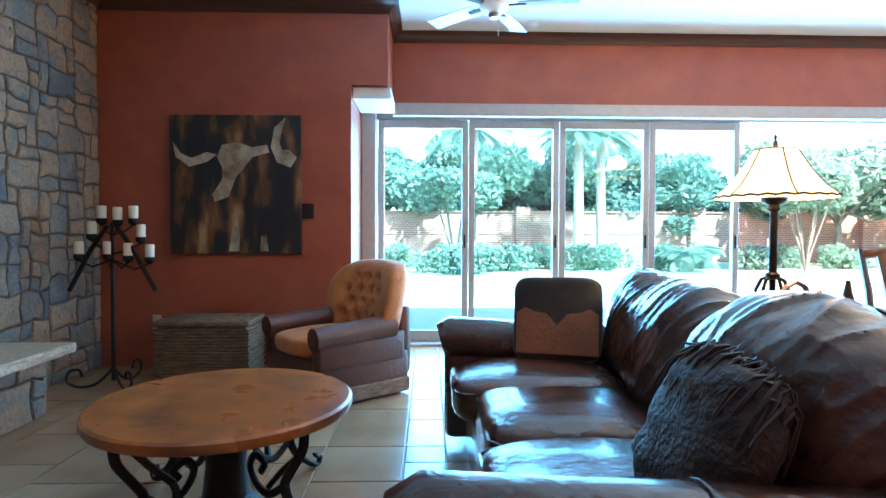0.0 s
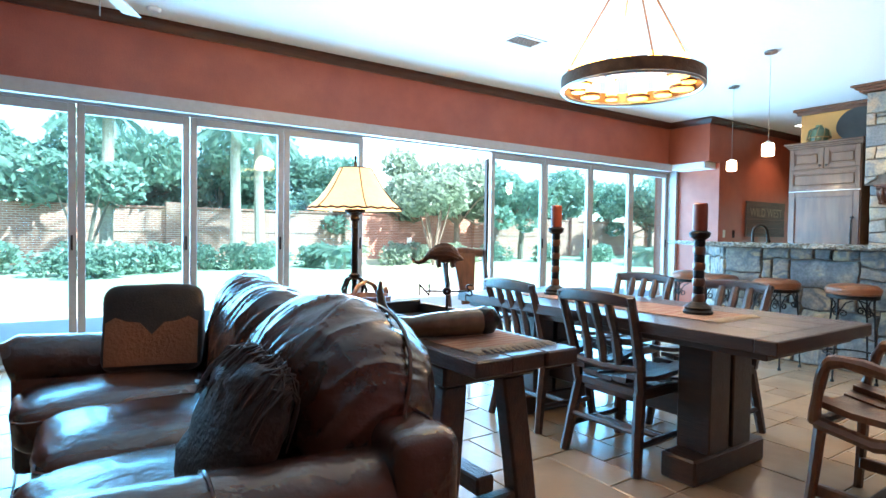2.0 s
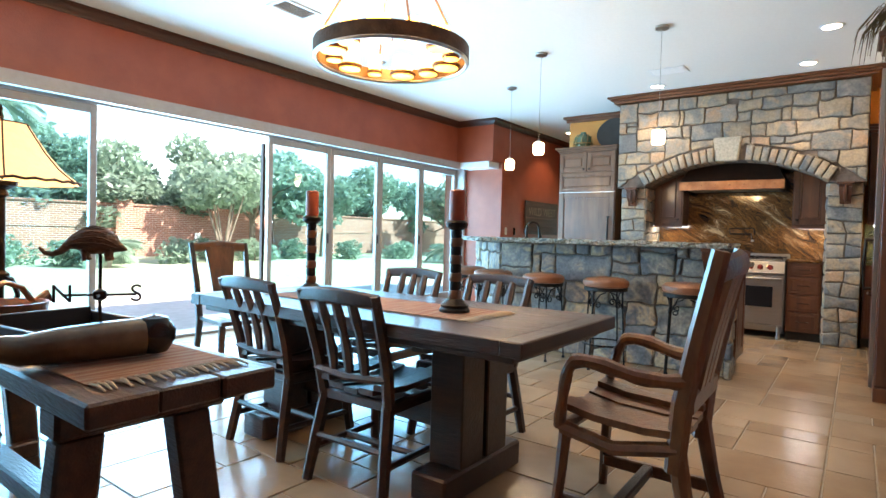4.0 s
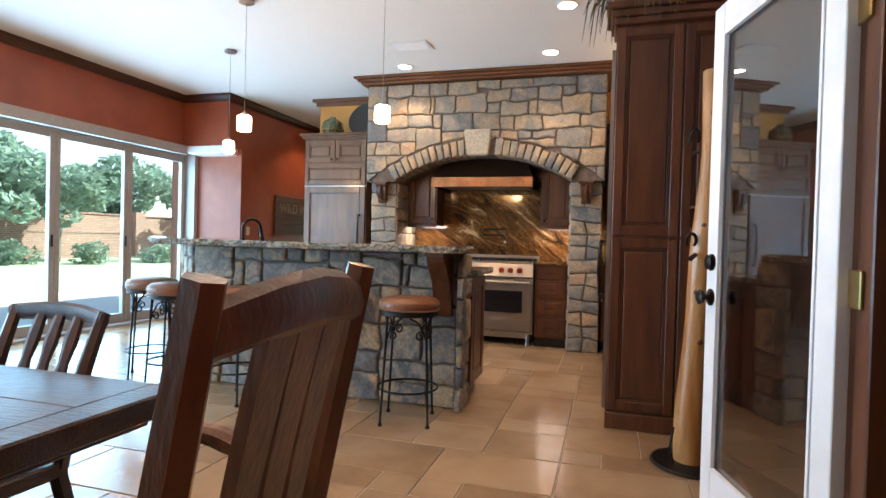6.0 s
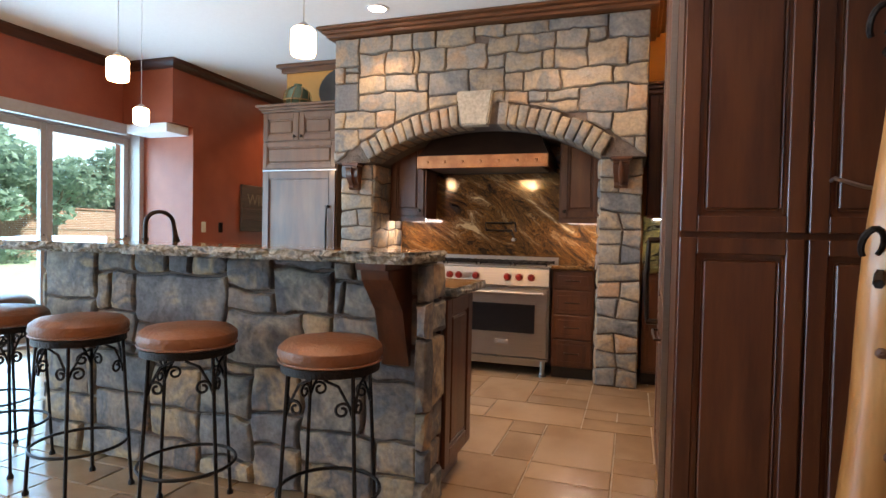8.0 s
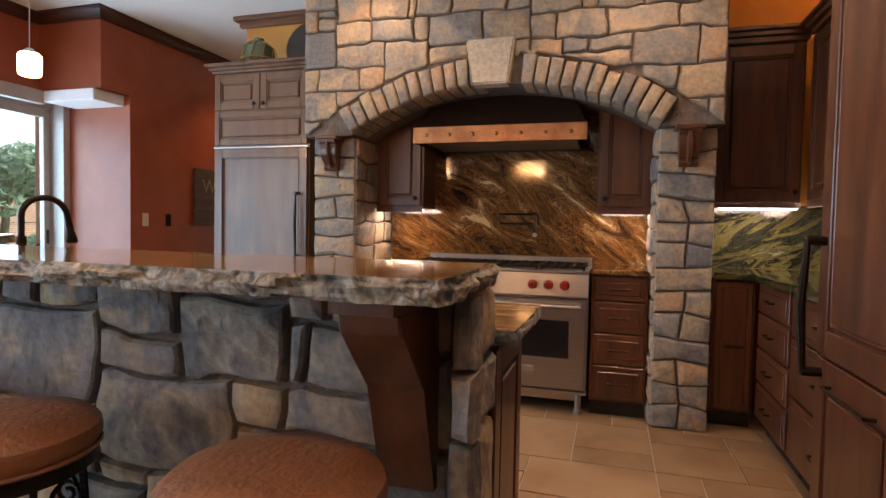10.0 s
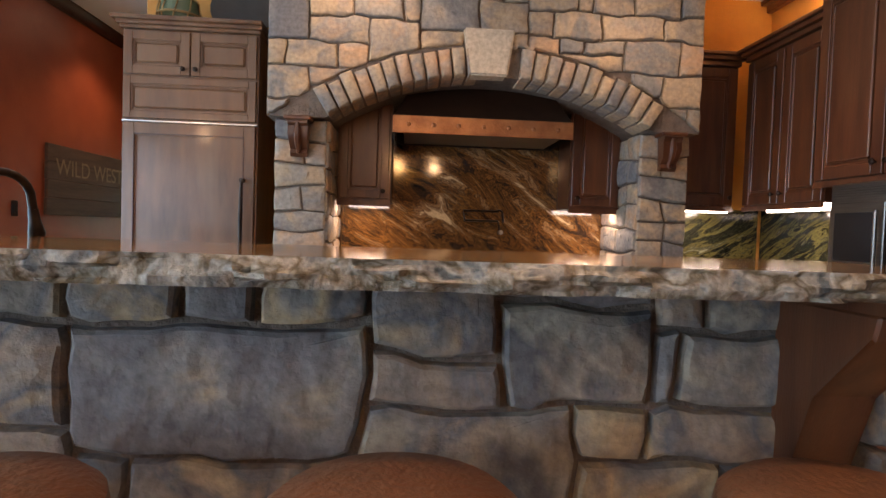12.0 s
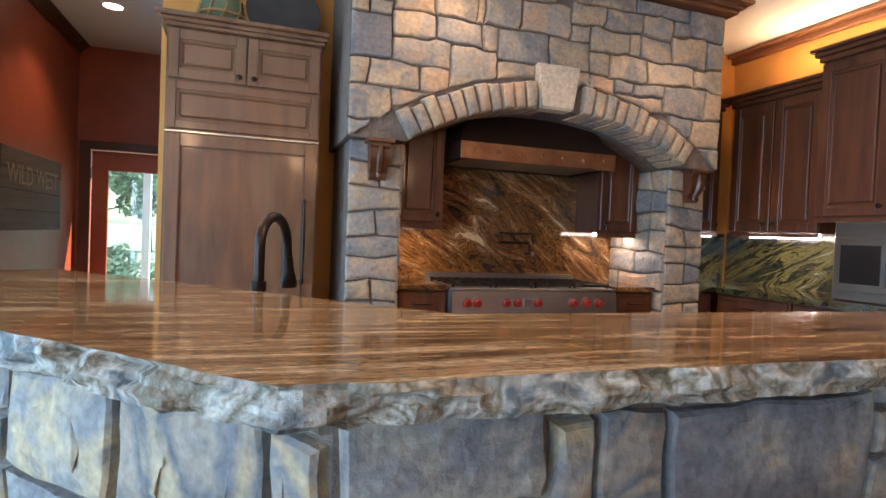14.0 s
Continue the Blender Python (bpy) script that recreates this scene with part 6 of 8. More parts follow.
candlestick(3.5, 2.14, TABLE_Z + 0.005, 0.42, 0.14)
candlestick(3.5, 3.14, TABLE_Z + 0.005, 0.44, 0.14)

# chandelier
t = thing("chandelier", "round iron ring chandelier with glowing amber glass discs", "chandelier", pose(3.6, 2.655, 2.0))
RUSTIRON = material("rusted_iron", (0.12, 0.06, 0.03), 0.5, 0.6, dark=(0.06, 0.03, 0.016), scale=12, bump=0.2)
AMBER = material("amber_glass", (0.8, 0.42, 0.08), 0.35, emit=(1.0, 0.42, 0.05), power=1.8)
part("ring", lathe([(0.385, 0.0), (0.405, 0.0), (0.405, 0.075), (0.395, 0.075), (0.395, 0.006), (0.385, 0.006), (0.385, 0.0)], 48, cap=False), RUSTIRON, t)
part("lower_rim", tube(circle(0, 0, 0.0, 0.395, 48), 0.012, 6, closed=True), STEEL, t)
for i in range(12):
    a = 2 * math.pi * i / 12
    k = (1.0, 1.25, 0.75, 1.15, 0.8, 1.3)[i % 6]
    c = part("candle_cup", lathe([(0.0, 0.0), (0.055 * k, 0.0), (0.06 * k, 0.012), (0.055 * k, 0.02), (0.0, 0.02)], 18, at=(0.31 * math.cos(a), 0.31 * math.sin(a), 0.015)), RUSTIRON, t)
    part("disc", lathe([(0, -0.004), (0.05 * k, -0.004), (0.05 * k, 0.0), (0, 0.0)], 18, at=(0.31 * math.cos(a), 0.31 * math.sin(a), 0.013)), AMBER, c, "amber glass disc")
    part("glass_candle", lathe([(0.045 * k, 0.0), (0.045 * k, 0.085), (0.035 * k, 0.09), (0, 0.088)], 14, at=(0.31 * math.cos(a), 0.31 * math.sin(a), 0.036)), material("lit_amber_candle", (0.9, 0.65, 0.25), 0.4, emit=(1.0, 0.5, 0.08), power=3.5) if i == 0 else bpy.data.materials["lit_amber_candle"], c, "glowing amber candle glass")
for i in range(4):
    a = math.pi / 4 + 0.15 + i * math.pi / 2
    part("hanger_rod", tube([(0.39 * math.cos(a), 0.39 * math.sin(a), 0.07), (0.03 * math.cos(a), 0.03 * math.sin(a), 0.72)], 0.006, 6), COPPER, t)
part("stem", tube([(0, 0, 0.7), (0, 0, 0.95)], 0.012, 8), RUSTIRON, t)
part("canopy", lathe([(0.02, 0.9), (0.07, 0.93), (0.075, 0.957)], 20), RUSTIRON, t)
lamp("chandelier_glow", "POINT", 17, Matrix.Translation((3.6, 2.655, 2.2)), (1.0, 0.66, 0.3), radius=0.15)

# ---- living area: fireplace ----
FX = -2.12
fireplace = tagged(new("wall_fireplace"), "tall field stone fireplace wall with a raised hearth", "stone wall", kind="structure")
part("mortar_bed", boxes((-2.399, 1.0, 0, FX, 5.359, CEILING - 0.002)), MORTAR, fireplace)
rubble("stone", fireplace, STONE_F, pose(FX, 1.05, 0, 0, 0, 90), 4.29, CEILING - 0.01, 0.1, [(2, 1), (2, 2), (3, 2), (1, 1), (2, 1), (3, 2), (1, 2), (2, 2)], 31, gap=0.009, depth=0.026, jitter=0.2)
bench = thing("fireplace_hearth", "raised stone hearth with a cream limestone cap", "hearth")
part("core", boxes((-2.07, 1.2, 0, -1.74, 4.1, 0.36)), MORTAR, bench)
rubble("stone", bench, STONE_F, pose(-1.74, 1.2, 0, 0, 0, 90), 2.9, 0.36, 0.12, [(2, 1), (1, 1), (2, 2), (2, 1), (3, 2)], 33, gap=0.009, depth=0.03, jitter=0.17)
rubble("stone", bench, STONE_F, pose(-1.72, 4.1, 0, 0, 0, 180), 0.35, 0.36, 0.12, [(2, 1), (1, 1), (2, 2)], 34, gap=0.009, depth=0.03, jitter=0.17)
for y0, y1, x1 in ((3.35, 4.2, -1.6), (2.5, 3.34, -1.63), (1.2, 2.49, -1.63)):
    part("cap_stone", rough_slab([(-2.07, y0), (x1, y0), (x1, y1), (-2.07, y1)], 0.361, 0.42, 0.012, y0), [LIMESTONE, LIMESTONE], bench, "cream limestone cap stone", smooth=30)
t = thing("firebox_light", "small tan wall panel on the chimney breast", "panel", pose(FX + 0.05, 3.35, 1.62))
part("plate", boxes((0.0, -0.2, -0.1, 0.035, 0.2, 0.1), bevel=0.01), WARMOAK, t)

# candelabra
t = thing("floor_candelabra", "tall black iron floor candelabra with ivory pillar candles", "candelabra", pose(-1.66, 4.72, 0))
part("pole", tube([(0, 0, 0.05), (0, 0, 0.6), (0, 0, 1.02), (0, 0, 1.16)], [0.016, 0.013, 0.013, 0.012], 8), IRON, t)
for s in (1, -1):
    part("arm", tube([(0.03 * s, 0, 1.14), (0.14 * s, 0, 0.98), (0.3 * s, 0.0, 0.68)], 0.016, 6), IRON, t)
for i in range(3):
    a = math.radians(200 + 120 * i)
    pts = [(0, 0, 0.14), (0.1 * math.cos(a), 0.1 * math.sin(a), 0.04), (0.2 * math.cos(a), 0.2 * math.sin(a), 0.02), (0.28 * math.cos(a), 0.28 * math.sin(a), 0.06), (0.27 * math.cos(a), 0.27 * math.sin(a), 0.13), (0.21 * math.cos(a), 0.21 * math.sin(a), 0.14), (0.19 * math.cos(a), 0.19 * math.sin(a), 0.09)]
    part("scroll_foot", tube(bend(pts), 0.01, 6), IRON, t)
CANDLE_AT = [(-0.07, 1.19), (0.04, 1.18), (0.15, 1.19), (-0.14, 1.08), (0.2, 1.06), (-0.23, 0.94), (-0.03, 0.94), (0.11, 0.93), (0.26, 0.92)]
for x, z in CANDLE_AT:
    cup = part("cup", lathe([(0.012, z - 0.05), (0.034, z - 0.03), (0.036, z), (0.0, z - 0.004)], 14, at=(x, 0.0, 0)), IRON, t)
    part("candle", lathe([(0.03, z - 0.004), (0.031, z + 0.08), (0.026, z + 0.088), (0.008, z + 0.08), (0, z + 0.079)], 14, at=(x, 0.0, 0)), WAX, cup, "ivory pillar candle")
    part("spur", tube([(x, 0, z - 0.045), (x * 0.6, 0, z - 0.09), (0, 0, max(0.9, z - 0.12))], 0.007, 5), IRON, cup)

# painting: plain abstract shapes
t = thing("painting", "large unframed canvas with abstract cream shapes on dark brown", "painting", pose(-1.53, WALL_Y - 0.002, 0.92))
PW_, PH_ = 1.05, 1.12
CANVAS = bpy.data.materials.new("painted_canvas")
CANVAS.use_nodes = True
n, l = CANVAS.node_tree.nodes, CANVAS.node_tree.links
tc, mp, no, rp = n.new("ShaderNodeTexCoord"), n.new("ShaderNodeMapping"), n.new("ShaderNodeTexNoise"), n.new("ShaderNodeValToRGB")
mp.inputs["Scale"].default_value = (3.2, 1, 1.0)
no.inputs["Scale"].default_value, no.inputs["Detail"].default_value = 1.9, 6
for p, c in ((0.4, (0.008, 0.008, 0.012)), (0.5, (0.02, 0.013, 0.01)), (0.58, (0.14, 0.055, 0.016)), (0.7, (0.34, 0.2, 0.08))):
    e = rp.color_ramp.elements.new(p)
    e.color = (*c, 1)
rp.color_ramp.elements.remove(rp.color_ramp.elements[0])
rp.color_ramp.elements[-1].color = (0.4, 0.3, 0.17, 1)
l.new(tc.outputs["Object"], mp.inputs["Vector"])
l.new(mp.outputs["Vector"], no.inputs["Vector"])
l.new(no.outputs["Fac"], rp.inputs["Fac"])
l.new(rp.outputs["Color"], n["Principled BSDF"].inputs["Base Color"])
n["Principled BSDF"].inputs["Roughness"].default_value = 0.5
part("canvas", boxes((0, -0.04, 0, PW_, 0, PH_), bevel=0.003), CANVAS, t)
IVORYP = material("ivory_brush_paint", (0.6, 0.5, 0.34), 0.6, dark=(0.1, 0.045, 0.018), scale=7, mix=0.9, bump=0.3)
for k, pts in enumerate((
        [(0.38, 0.78), (0.42, 0.88), (0.55, 0.9), (0.66, 0.86), (0.78, 0.88), (0.8, 0.82), (0.66, 0.78), (0.6, 0.7), (0.53, 0.62), (0.47, 0.46), (0.36, 0.42), (0.34, 0.48), (0.42, 0.6), (0.42, 0.7)],
        [(0.03, 0.9), (0.05, 0.78), (0.16, 0.7), (0.3, 0.74), (0.38, 0.8), (0.3, 0.82), (0.18, 0.77), (0.09, 0.81)],
        [(0.93, 1.1), (0.84, 1.02), (0.81, 0.86), (0.86, 0.74), (0.97, 0.7), (1.02, 0.78), (0.96, 0.84), (0.9, 0.84), (0.88, 0.9), (0.9, 1.0)],
        [(0.47, 0.02), (0.5, 0.2), (0.53, 0.28), (0.56, 0.14), (0.55, 0.02)], [(0.72, 0.02), (0.73, 0.14), (0.77, 0.16), (0.79, 0.02)])):
    bm = bmesh.new()
    f = bm.faces.new([bm.verts.new((x, -0.0425, z)) for x, z in pts])
    bmesh.ops.extrude_face_region(bm, geom=[f])
    for v in list(bm.verts)[:len(pts)]:
        v.co.y = -0.0395
    bmesh.ops.triangulate(bm, faces=bm.faces[:])
    part("brush_shape", bm, IVORYP, t, "loose cream brush shape", smooth=None)
t = thing("wall_plate", "black wall plate beside the painting", "switch", pose(-0.44, WALL_Y, 1.27))
part("plate", boxes((-0.06, -0.02, -0.06, 0.06, 0, 0.06), bevel=0.004), BLACK, t)
t = thing("wall_outlet", "ivory outlet plate low on the red wall", "outlet", pose(-1.66, WALL_Y, 0.36))
part("plate", boxes((-0.036, -0.006, -0.058, 0.036, 0, 0.058), bevel=0.003), PLASTIC, t)
part("socket", boxes((-0.016, -0.009, 0.008, 0.016, -0.005, 0.038), (-0.016, -0.009, -0.038, 0.016, -0.005, -0.008), bevel=0.002), PLASTIC, t)

# woven trunk
t = thing("woven_trunk", "large woven dark wicker trunk against the red wall", "trunk", pose(-1.1, 5.05, 0))
WICKER = material("dark_wicker", (0.28, 0.165, 0.085), 0.7, dark=(0.08, 0.048, 0.028), scale=26, stretch=(0.6, 0.6, 3), bump=0.8, bump_scale=70)
part("core", boxes((-0.33, -0.2, 0.0, 0.33, 0.2, 0.4), bevel=0.02), WICKER, t)
for i in range(16):
    z = 0.018 + i * 0.024
    part("weave_band", tube([(x * (1 + 0.01 * (-1) ** i), y, z) for x, y in ((-0.335, -0.2), (-0.2, -0.212), (0, -0.207), (0.2, -0.212), (0.335, -0.2), (0.34, 0), (0.335, 0.2), (-0.335, 0.2), (-0.34, 0))], 0.0115, 6, closed=True), WICKER, t)
part("lid", boxes((-0.35, -0.225, 0.402, 0.35, 0.215, 0.45), bevel=0.016, seg=2), WICKER, t, "woven lid")

# tufted armchair
t = thing("armchair", "rust velvet tufted armchair with maroon leather arms", "armchair", pose(-0.08, 4.62, 0, 0, 0, -50))
part("base", boxes((-0.36, -0.34, 0.1, 0.36, 0.36, 0.3), bevel=0.03, seg=2), MAROON, t)
part("fringe_skirt", boxes((-0.365, -0.345, 0.015, 0.365, 0.365, 0.115), bevel=0.01), WICKER, t, "brown bullion fringe skirt")
ob = part("seat_cushion", soft_block(0.5, 0.62, 0.15, 4, 8, 0.2, 0.004, 2), VELVET, t, "rust velvet seat cushion")
ob.matrix_local = pose(0, -0.08, 0.29)
for s in (1, -1):
    bm = tube([(0.33 * s, -0.36, 0.44), (0.335 * s, -0.1, 0.45), (0.34 * s, 0.22, 0.47)], [0.075, 0.08, 0.08], 14)
    part("arm_roll", bm, MAROON, t, "maroon leather rolled arm")
    part("arm_panel", boxes((0.33 * s - 0.06, -0.345, 0.25, 0.33 * s + 0.06, 0.3, 0.44), bevel=0.02, seg=2), MAROON, t)
    for k in range(8):
        part("nail_head", lathe([(0.006, 0), (0.004, 0.003), (0, 0.004)], 6, at=(0.33 * s, -0.36, 0.14 + 0.03 * k)), COPPER, t)
# deep tufted back
bm = soft_block(0.8, 0.24, 0.6, 3.2, 22, 0.0)
for v in bm.verts:
    if v.co.y < 0:
        dip = sum(math.exp(-(((v.co.x - bx) ** 2 + (v.co.z - bz) ** 2) / 0.0016)) for bx in (-0.2, -0.07, 0.07, 0.2) for bz in (0.2, 0.38)) + sum(math.exp(-(((v.co.x - bx) ** 2 + (v.co.z - bz) ** 2) / 0.0016)) for bx in (-0.135, 0, 0.135) for bz in (0.12, 0.29, 0.46))
        v.co.y += 0.06 * min(1.2, dip)
    v.co.y += 0.1 * abs(v.co.x / 0.36) ** 2 * -1 + 0.12 * (v.co.z / 0.56) ** 1.5
back = part("back", bm, VELVET, t, "button tufted rust velvet back")
back.matrix_local = pose(0, 0.27, 0.3)
for bx in (-0.2, -0.07, 0.07, 0.2):
    for bz in (0.2, 0.38):
        part("button", lathe([(0.012, 0), (0.009, 0.006), (0, 0.008)], 8), VELVET, back).matrix_local = Matrix.Translation((bx, -0.085 - 0.1 * abs(bx / 0.36) ** 2 + 0.12 * (bz / 0.56) ** 1.5, bz)) @ pose(0, 0, 0, 90, 0, 0)
part("outer_back", boxes((-0.34, 0.3, 0.12, 0.34, 0.4, 0.6), bevel=0.04, seg=2), MAROON, t)
for x in (-0.3, 0.3):
    for y in (-0.28, 0.3):
        part("foot", lathe([(0.02, 0), (0.03, 0.05), (0.025, 0.1)], 10, at=(x, y, 0)), DARKOAK, t)

# coffee table
t = thing("coffee_table", "round hammered copper coffee table on scrolled black iron", "coffee table", pose(-0.235, 2.93, 0))
COPTOP = material("aged_copper_top", (0.48, 0.16, 0.04), 0.3, 0.15, dark=(0.27, 0.078, 0.02), scale=3.5, bump=0.08, bump_scale=25, wear=(0.07, 0.03, 0.018), wear_scale=4, rough_var=0.12)
part("top", lathe([(0, 0.405), (0.46, 0.405), (0.484, 0.408), (0.49, 0.42), (0.488, 0.442), (0.477, 0.45), (0.2, 0.4515), (0, 0.452)], 64), COPTOP, t, "aged copper top")
for i in range(8):
    part("rim_nail", lathe([(0.006, 0), (0.004, 0.002), (0, 0.003)], 6, at=(0.44 * math.cos(i * 0.785), 0.44 * math.sin(i * 0.785), 0.4505)), COPPER, t)
part("pedestal", lathe([(0.12, 0.0), (0.13, 0.03), (0.09, 0.07), (0.075, 0.2), (0.09, 0.33), (0.14, 0.4), (0.15, 0.405)], 20), IRON, t)
for i in range(4):
    a = math.pi / 4 + i * math.pi / 2 + 0.2
    prof = [(0.43, 0.4), (0.42, 0.33), (0.36, 0.24), (0.33, 0.18), (0.37, 0.1), (0.43, 0.05), (0.47, 0.02), (0.5, 0.015), (0.51, 0.05), (0.48, 0.06)]
    part("scroll_leg", tube(bend([(r * math.cos(a), r * math.sin(a), z) for r, z in prof]), 0.01, 6, flat=2.0), IRON, t)
    inner = [(0.34, 0.19), (0.25, 0.13), (0.18, 0.15), (0.14, 0.21), (0.17, 0.26), (0.22, 0.24), (0.2, 0.2)]
    part("inner_scroll", tube(bend([(r * math.cos(a), r * math.sin(a), z) for r, z in inner]), 0.009, 6, flat=1.8), IRON, t)
    b = a + 0.35
    part("brace_scroll", tube([(r * math.cos(a + (b - a) * q), r * math.sin(a + (b - a) * q), z) for r, z, q in ((0.4, 0.4, 0), (0.36, 0.32, 0.6), (0.31, 0.25, 1), (0.26, 0.2, 0.7), (0.22, 0.14, 0.2))], 0.009, 6, flat=1.6), IRON, t)

# leather sofa, facing the fireplace
t = thing("sofa", "dark brown overstuffed leather sofa with creased cushions", "sofa", pose(0, 0, 0))
part("base", boxes((0.74, 1.62, 0.05, 1.42, 3.78, 0.3), bevel=0.03, seg=2), LEATHER, t)
for x in (0.8, 1.36):
    for y in (1.7, 3.7):
        part("foot", lathe([(0.03, 0.0), (0.035, 0.06)], 12, at=(x, y, 0)), DARKOAK, t)
bm = boxes((-0.15, -0.055, 0.06, 0.02, 2.2, 0.68), bevel=0.045, seg=4)
bmesh.ops.subdivide_edges(bm, edges=[e for e in bm.edges if abs(e.verts[0].co.y - e.verts[1].co.y) > 1], cuts=24)
for v in bm.verts:
    v.co += Vector((0.35, 0, 1)) * 0.007 * noise.noise(v.co * 7) * (v.co.z > 0.3)
frame_ob = part("back_frame", bm, LEATHER, t)
frame_ob.matrix_local = pose(1.59, 1.63, 0, 0, 0, -2.5)
part("frame_seam", tube([(-0.02, 0.01, 0.1), (-0.02, -0.002, 0.4), (-0.02, 0.0, 0.63), (-0.02, 0.04, 0.682), (-0.02, 0.5, 0.683), (-0.02, 2.1, 0.683)], 0.0045, 5), LEATHER, frame_ob)


def rolled_arm(y, x0, xe):
    a = part("arm", boxes((x0, y - 0.11, 0.06, xe, y + 0.11, 0.56), bevel=0.04, seg=2), LEATHER, t)
    bm = tube([(x0 - 0.015, y, 0.53), (x0 + 0.02, y, 0.54), (1.1, y, 0.515), (xe - 0.03, y, 0.5), (xe, y, 0.495)], [0.1, 0.125, 0.124, 0.118, 0.09], 18)
    for v in bm.verts:
        v.co += Vector((0, 0, 0.006 * noise.noise(v.co * 9)))
    part("arm_roll", bm, LEATHER, a)
    part("arm_seam", tube([(1.06, y + 0.127 * math.cos(q), 0.516 + 0.127 * math.sin(q)) for q in np.linspace(-0.6, 3.7, 16)], 0.004, 5), LEATHER, a)


rolled_arm(1.72, 0.52, 1.56)
rolled_arm(3.62, 0.64, 1.62)
for k, (y, w, x0) in enumerate(((2.13, 0.62, 0.7), (2.72, 0.56, 0.74), (3.24, 0.5, 0.66))):
    d = 1.4 - x0
    bm = soft_block(d, w, 0.2, 5, 14, 0.22, 0.008, k + 1)
    c = part("seat_cushion", bm, LEATHER, t, "creased leather seat cushion")
    c.matrix_local = pose(x0 + d / 2, y, 0.29)
    zt = 0.145
    part("piping", tube([(sx * (d / 2 - 0.012), sy * (w / 2 - 0.012), zt) for sx, sy in ((-1, -0.85), (-1, 0), (-1, 0.85), (-0.9, 1), (0, 1), (0.9, 1), (1, 0.85), (1, 0), (1, -0.85), (0.9, -1), (0, -1), (-0.9, -1))], 0.006, 5, closed=True), LEATHER, c)


def back_cushion(y, w, h, lean, turn, x, z, seed, deep=0.34, power=2.6):
    bm = soft_block(deep, w, h, power, 64, 0.0)
    bm.normal_update()
    for v in bm.verts:
        p = v.co
        q = Vector((p.x * 2.2 + seed, p.y * 7 + 2.6 * p.z, p.z * 2.4))
        fold = (1 - abs(noise.noise(q))) ** 5
        fine = (1 - abs(noise.noise(Vector((p.x * 5, p.y * 19 + 7 * p.z + seed, p.z * 5))))) ** 4
        gather = math.exp(-((p.x - 0.01) / 0.07) ** 2)
        tuck = noise.noise(Vector((seed, p.y * 42 + 4 * p.z, p.z * 42 if abs(p.y) > 0.36 * w else 0)))
        soft = noise.noise(p * 5 + Vector((seed, 0, 0)))
        v.co += v.normal * (0.013 * soft + 0.014 * (fold - 0.3) + 0.007 * fine + 0.006 * gather * tuck)
    c = part("back_cushion", bm, LEATHER, t, "overstuffed creased leather back cushion")
    c.matrix_local = pose(x, y, z, 0, lean, turn)
    seam = [(0.01, (w / 2) * 1.005 * math.cos(a) * (abs(math.cos(a)) ** -0.23 if abs(math.cos(a)) > 0.05 else 1), h / 2 + h / 2 * 1.005 * math.sin(a) * (abs(math.sin(a)) ** -0.23 if abs(math.sin(a)) > 0.05 else 1)) for a in np.linspace(0, 2 * math.pi, 40)[:-1]]
    part("seam", tube(seam, 0.006, 5, closed=True), LEATHER, c)


back_cushion(2.09, 0.72, 0.6, 19, 4, 1.39, 0.36, 1, 0.5, 2.2)
back_cushion(2.72, 0.68, 0.5, 16, 2, 1.42, 0.43, 4)
back_cushion(3.3, 0.6, 0.49, 16, -10, 1.5, 0.43, 9)

t = thing("hide_pillow", "square pillow of dark hide and scalloped tan leather on the sofa", "pillow", pose(1.17, 3.38, 0.485, 0, 14, 74))
bm = soft_block(0.14, 0.42, 0.4, 7.0, 14, 0.0, 0.004, 5)
part("cover", bm, material("dark_cowhide", (0.022, 0.014, 0.01), 0.75, dark=(0.01, 0.007, 0.005), scale=20, bump=0.15, bump_scale=120, sheen=0.3), t)
bm = bmesh.new()
pts = [(-0.19, 0.03), (0.19, 0.03), (0.19, 0.22), (0.15, 0.245), (0.1, 0.225), (0.05, 0.22), (0.0, 0.165), (-0.05, 0.22), (-0.1, 0.225), (-0.15, 0.245), (-0.19, 0.22)]
f = bm.faces.new([bm.verts.new((-0.073, y, z)) for y, z in pts])
bmesh.ops.triangulate(bm, faces=[f])
bmesh.ops.subdivide_edges(bm, edges=bm.edges[:], cuts=3)
for v in bm.verts:
    e = (abs(v.co.y / 0.21) ** 7 + abs((v.co.z - 0.2) / 0.2) ** 7)
    v.co.x = -0.071 * max(0.0, 1 - min(0.999, e)) ** (1 / 7) - 0.008
bmesh.ops.solidify(bm, geom=bm.faces[:], thickness=0.004)
part("leather_panel", bm, TAN, t, "scalloped tan leather panel")

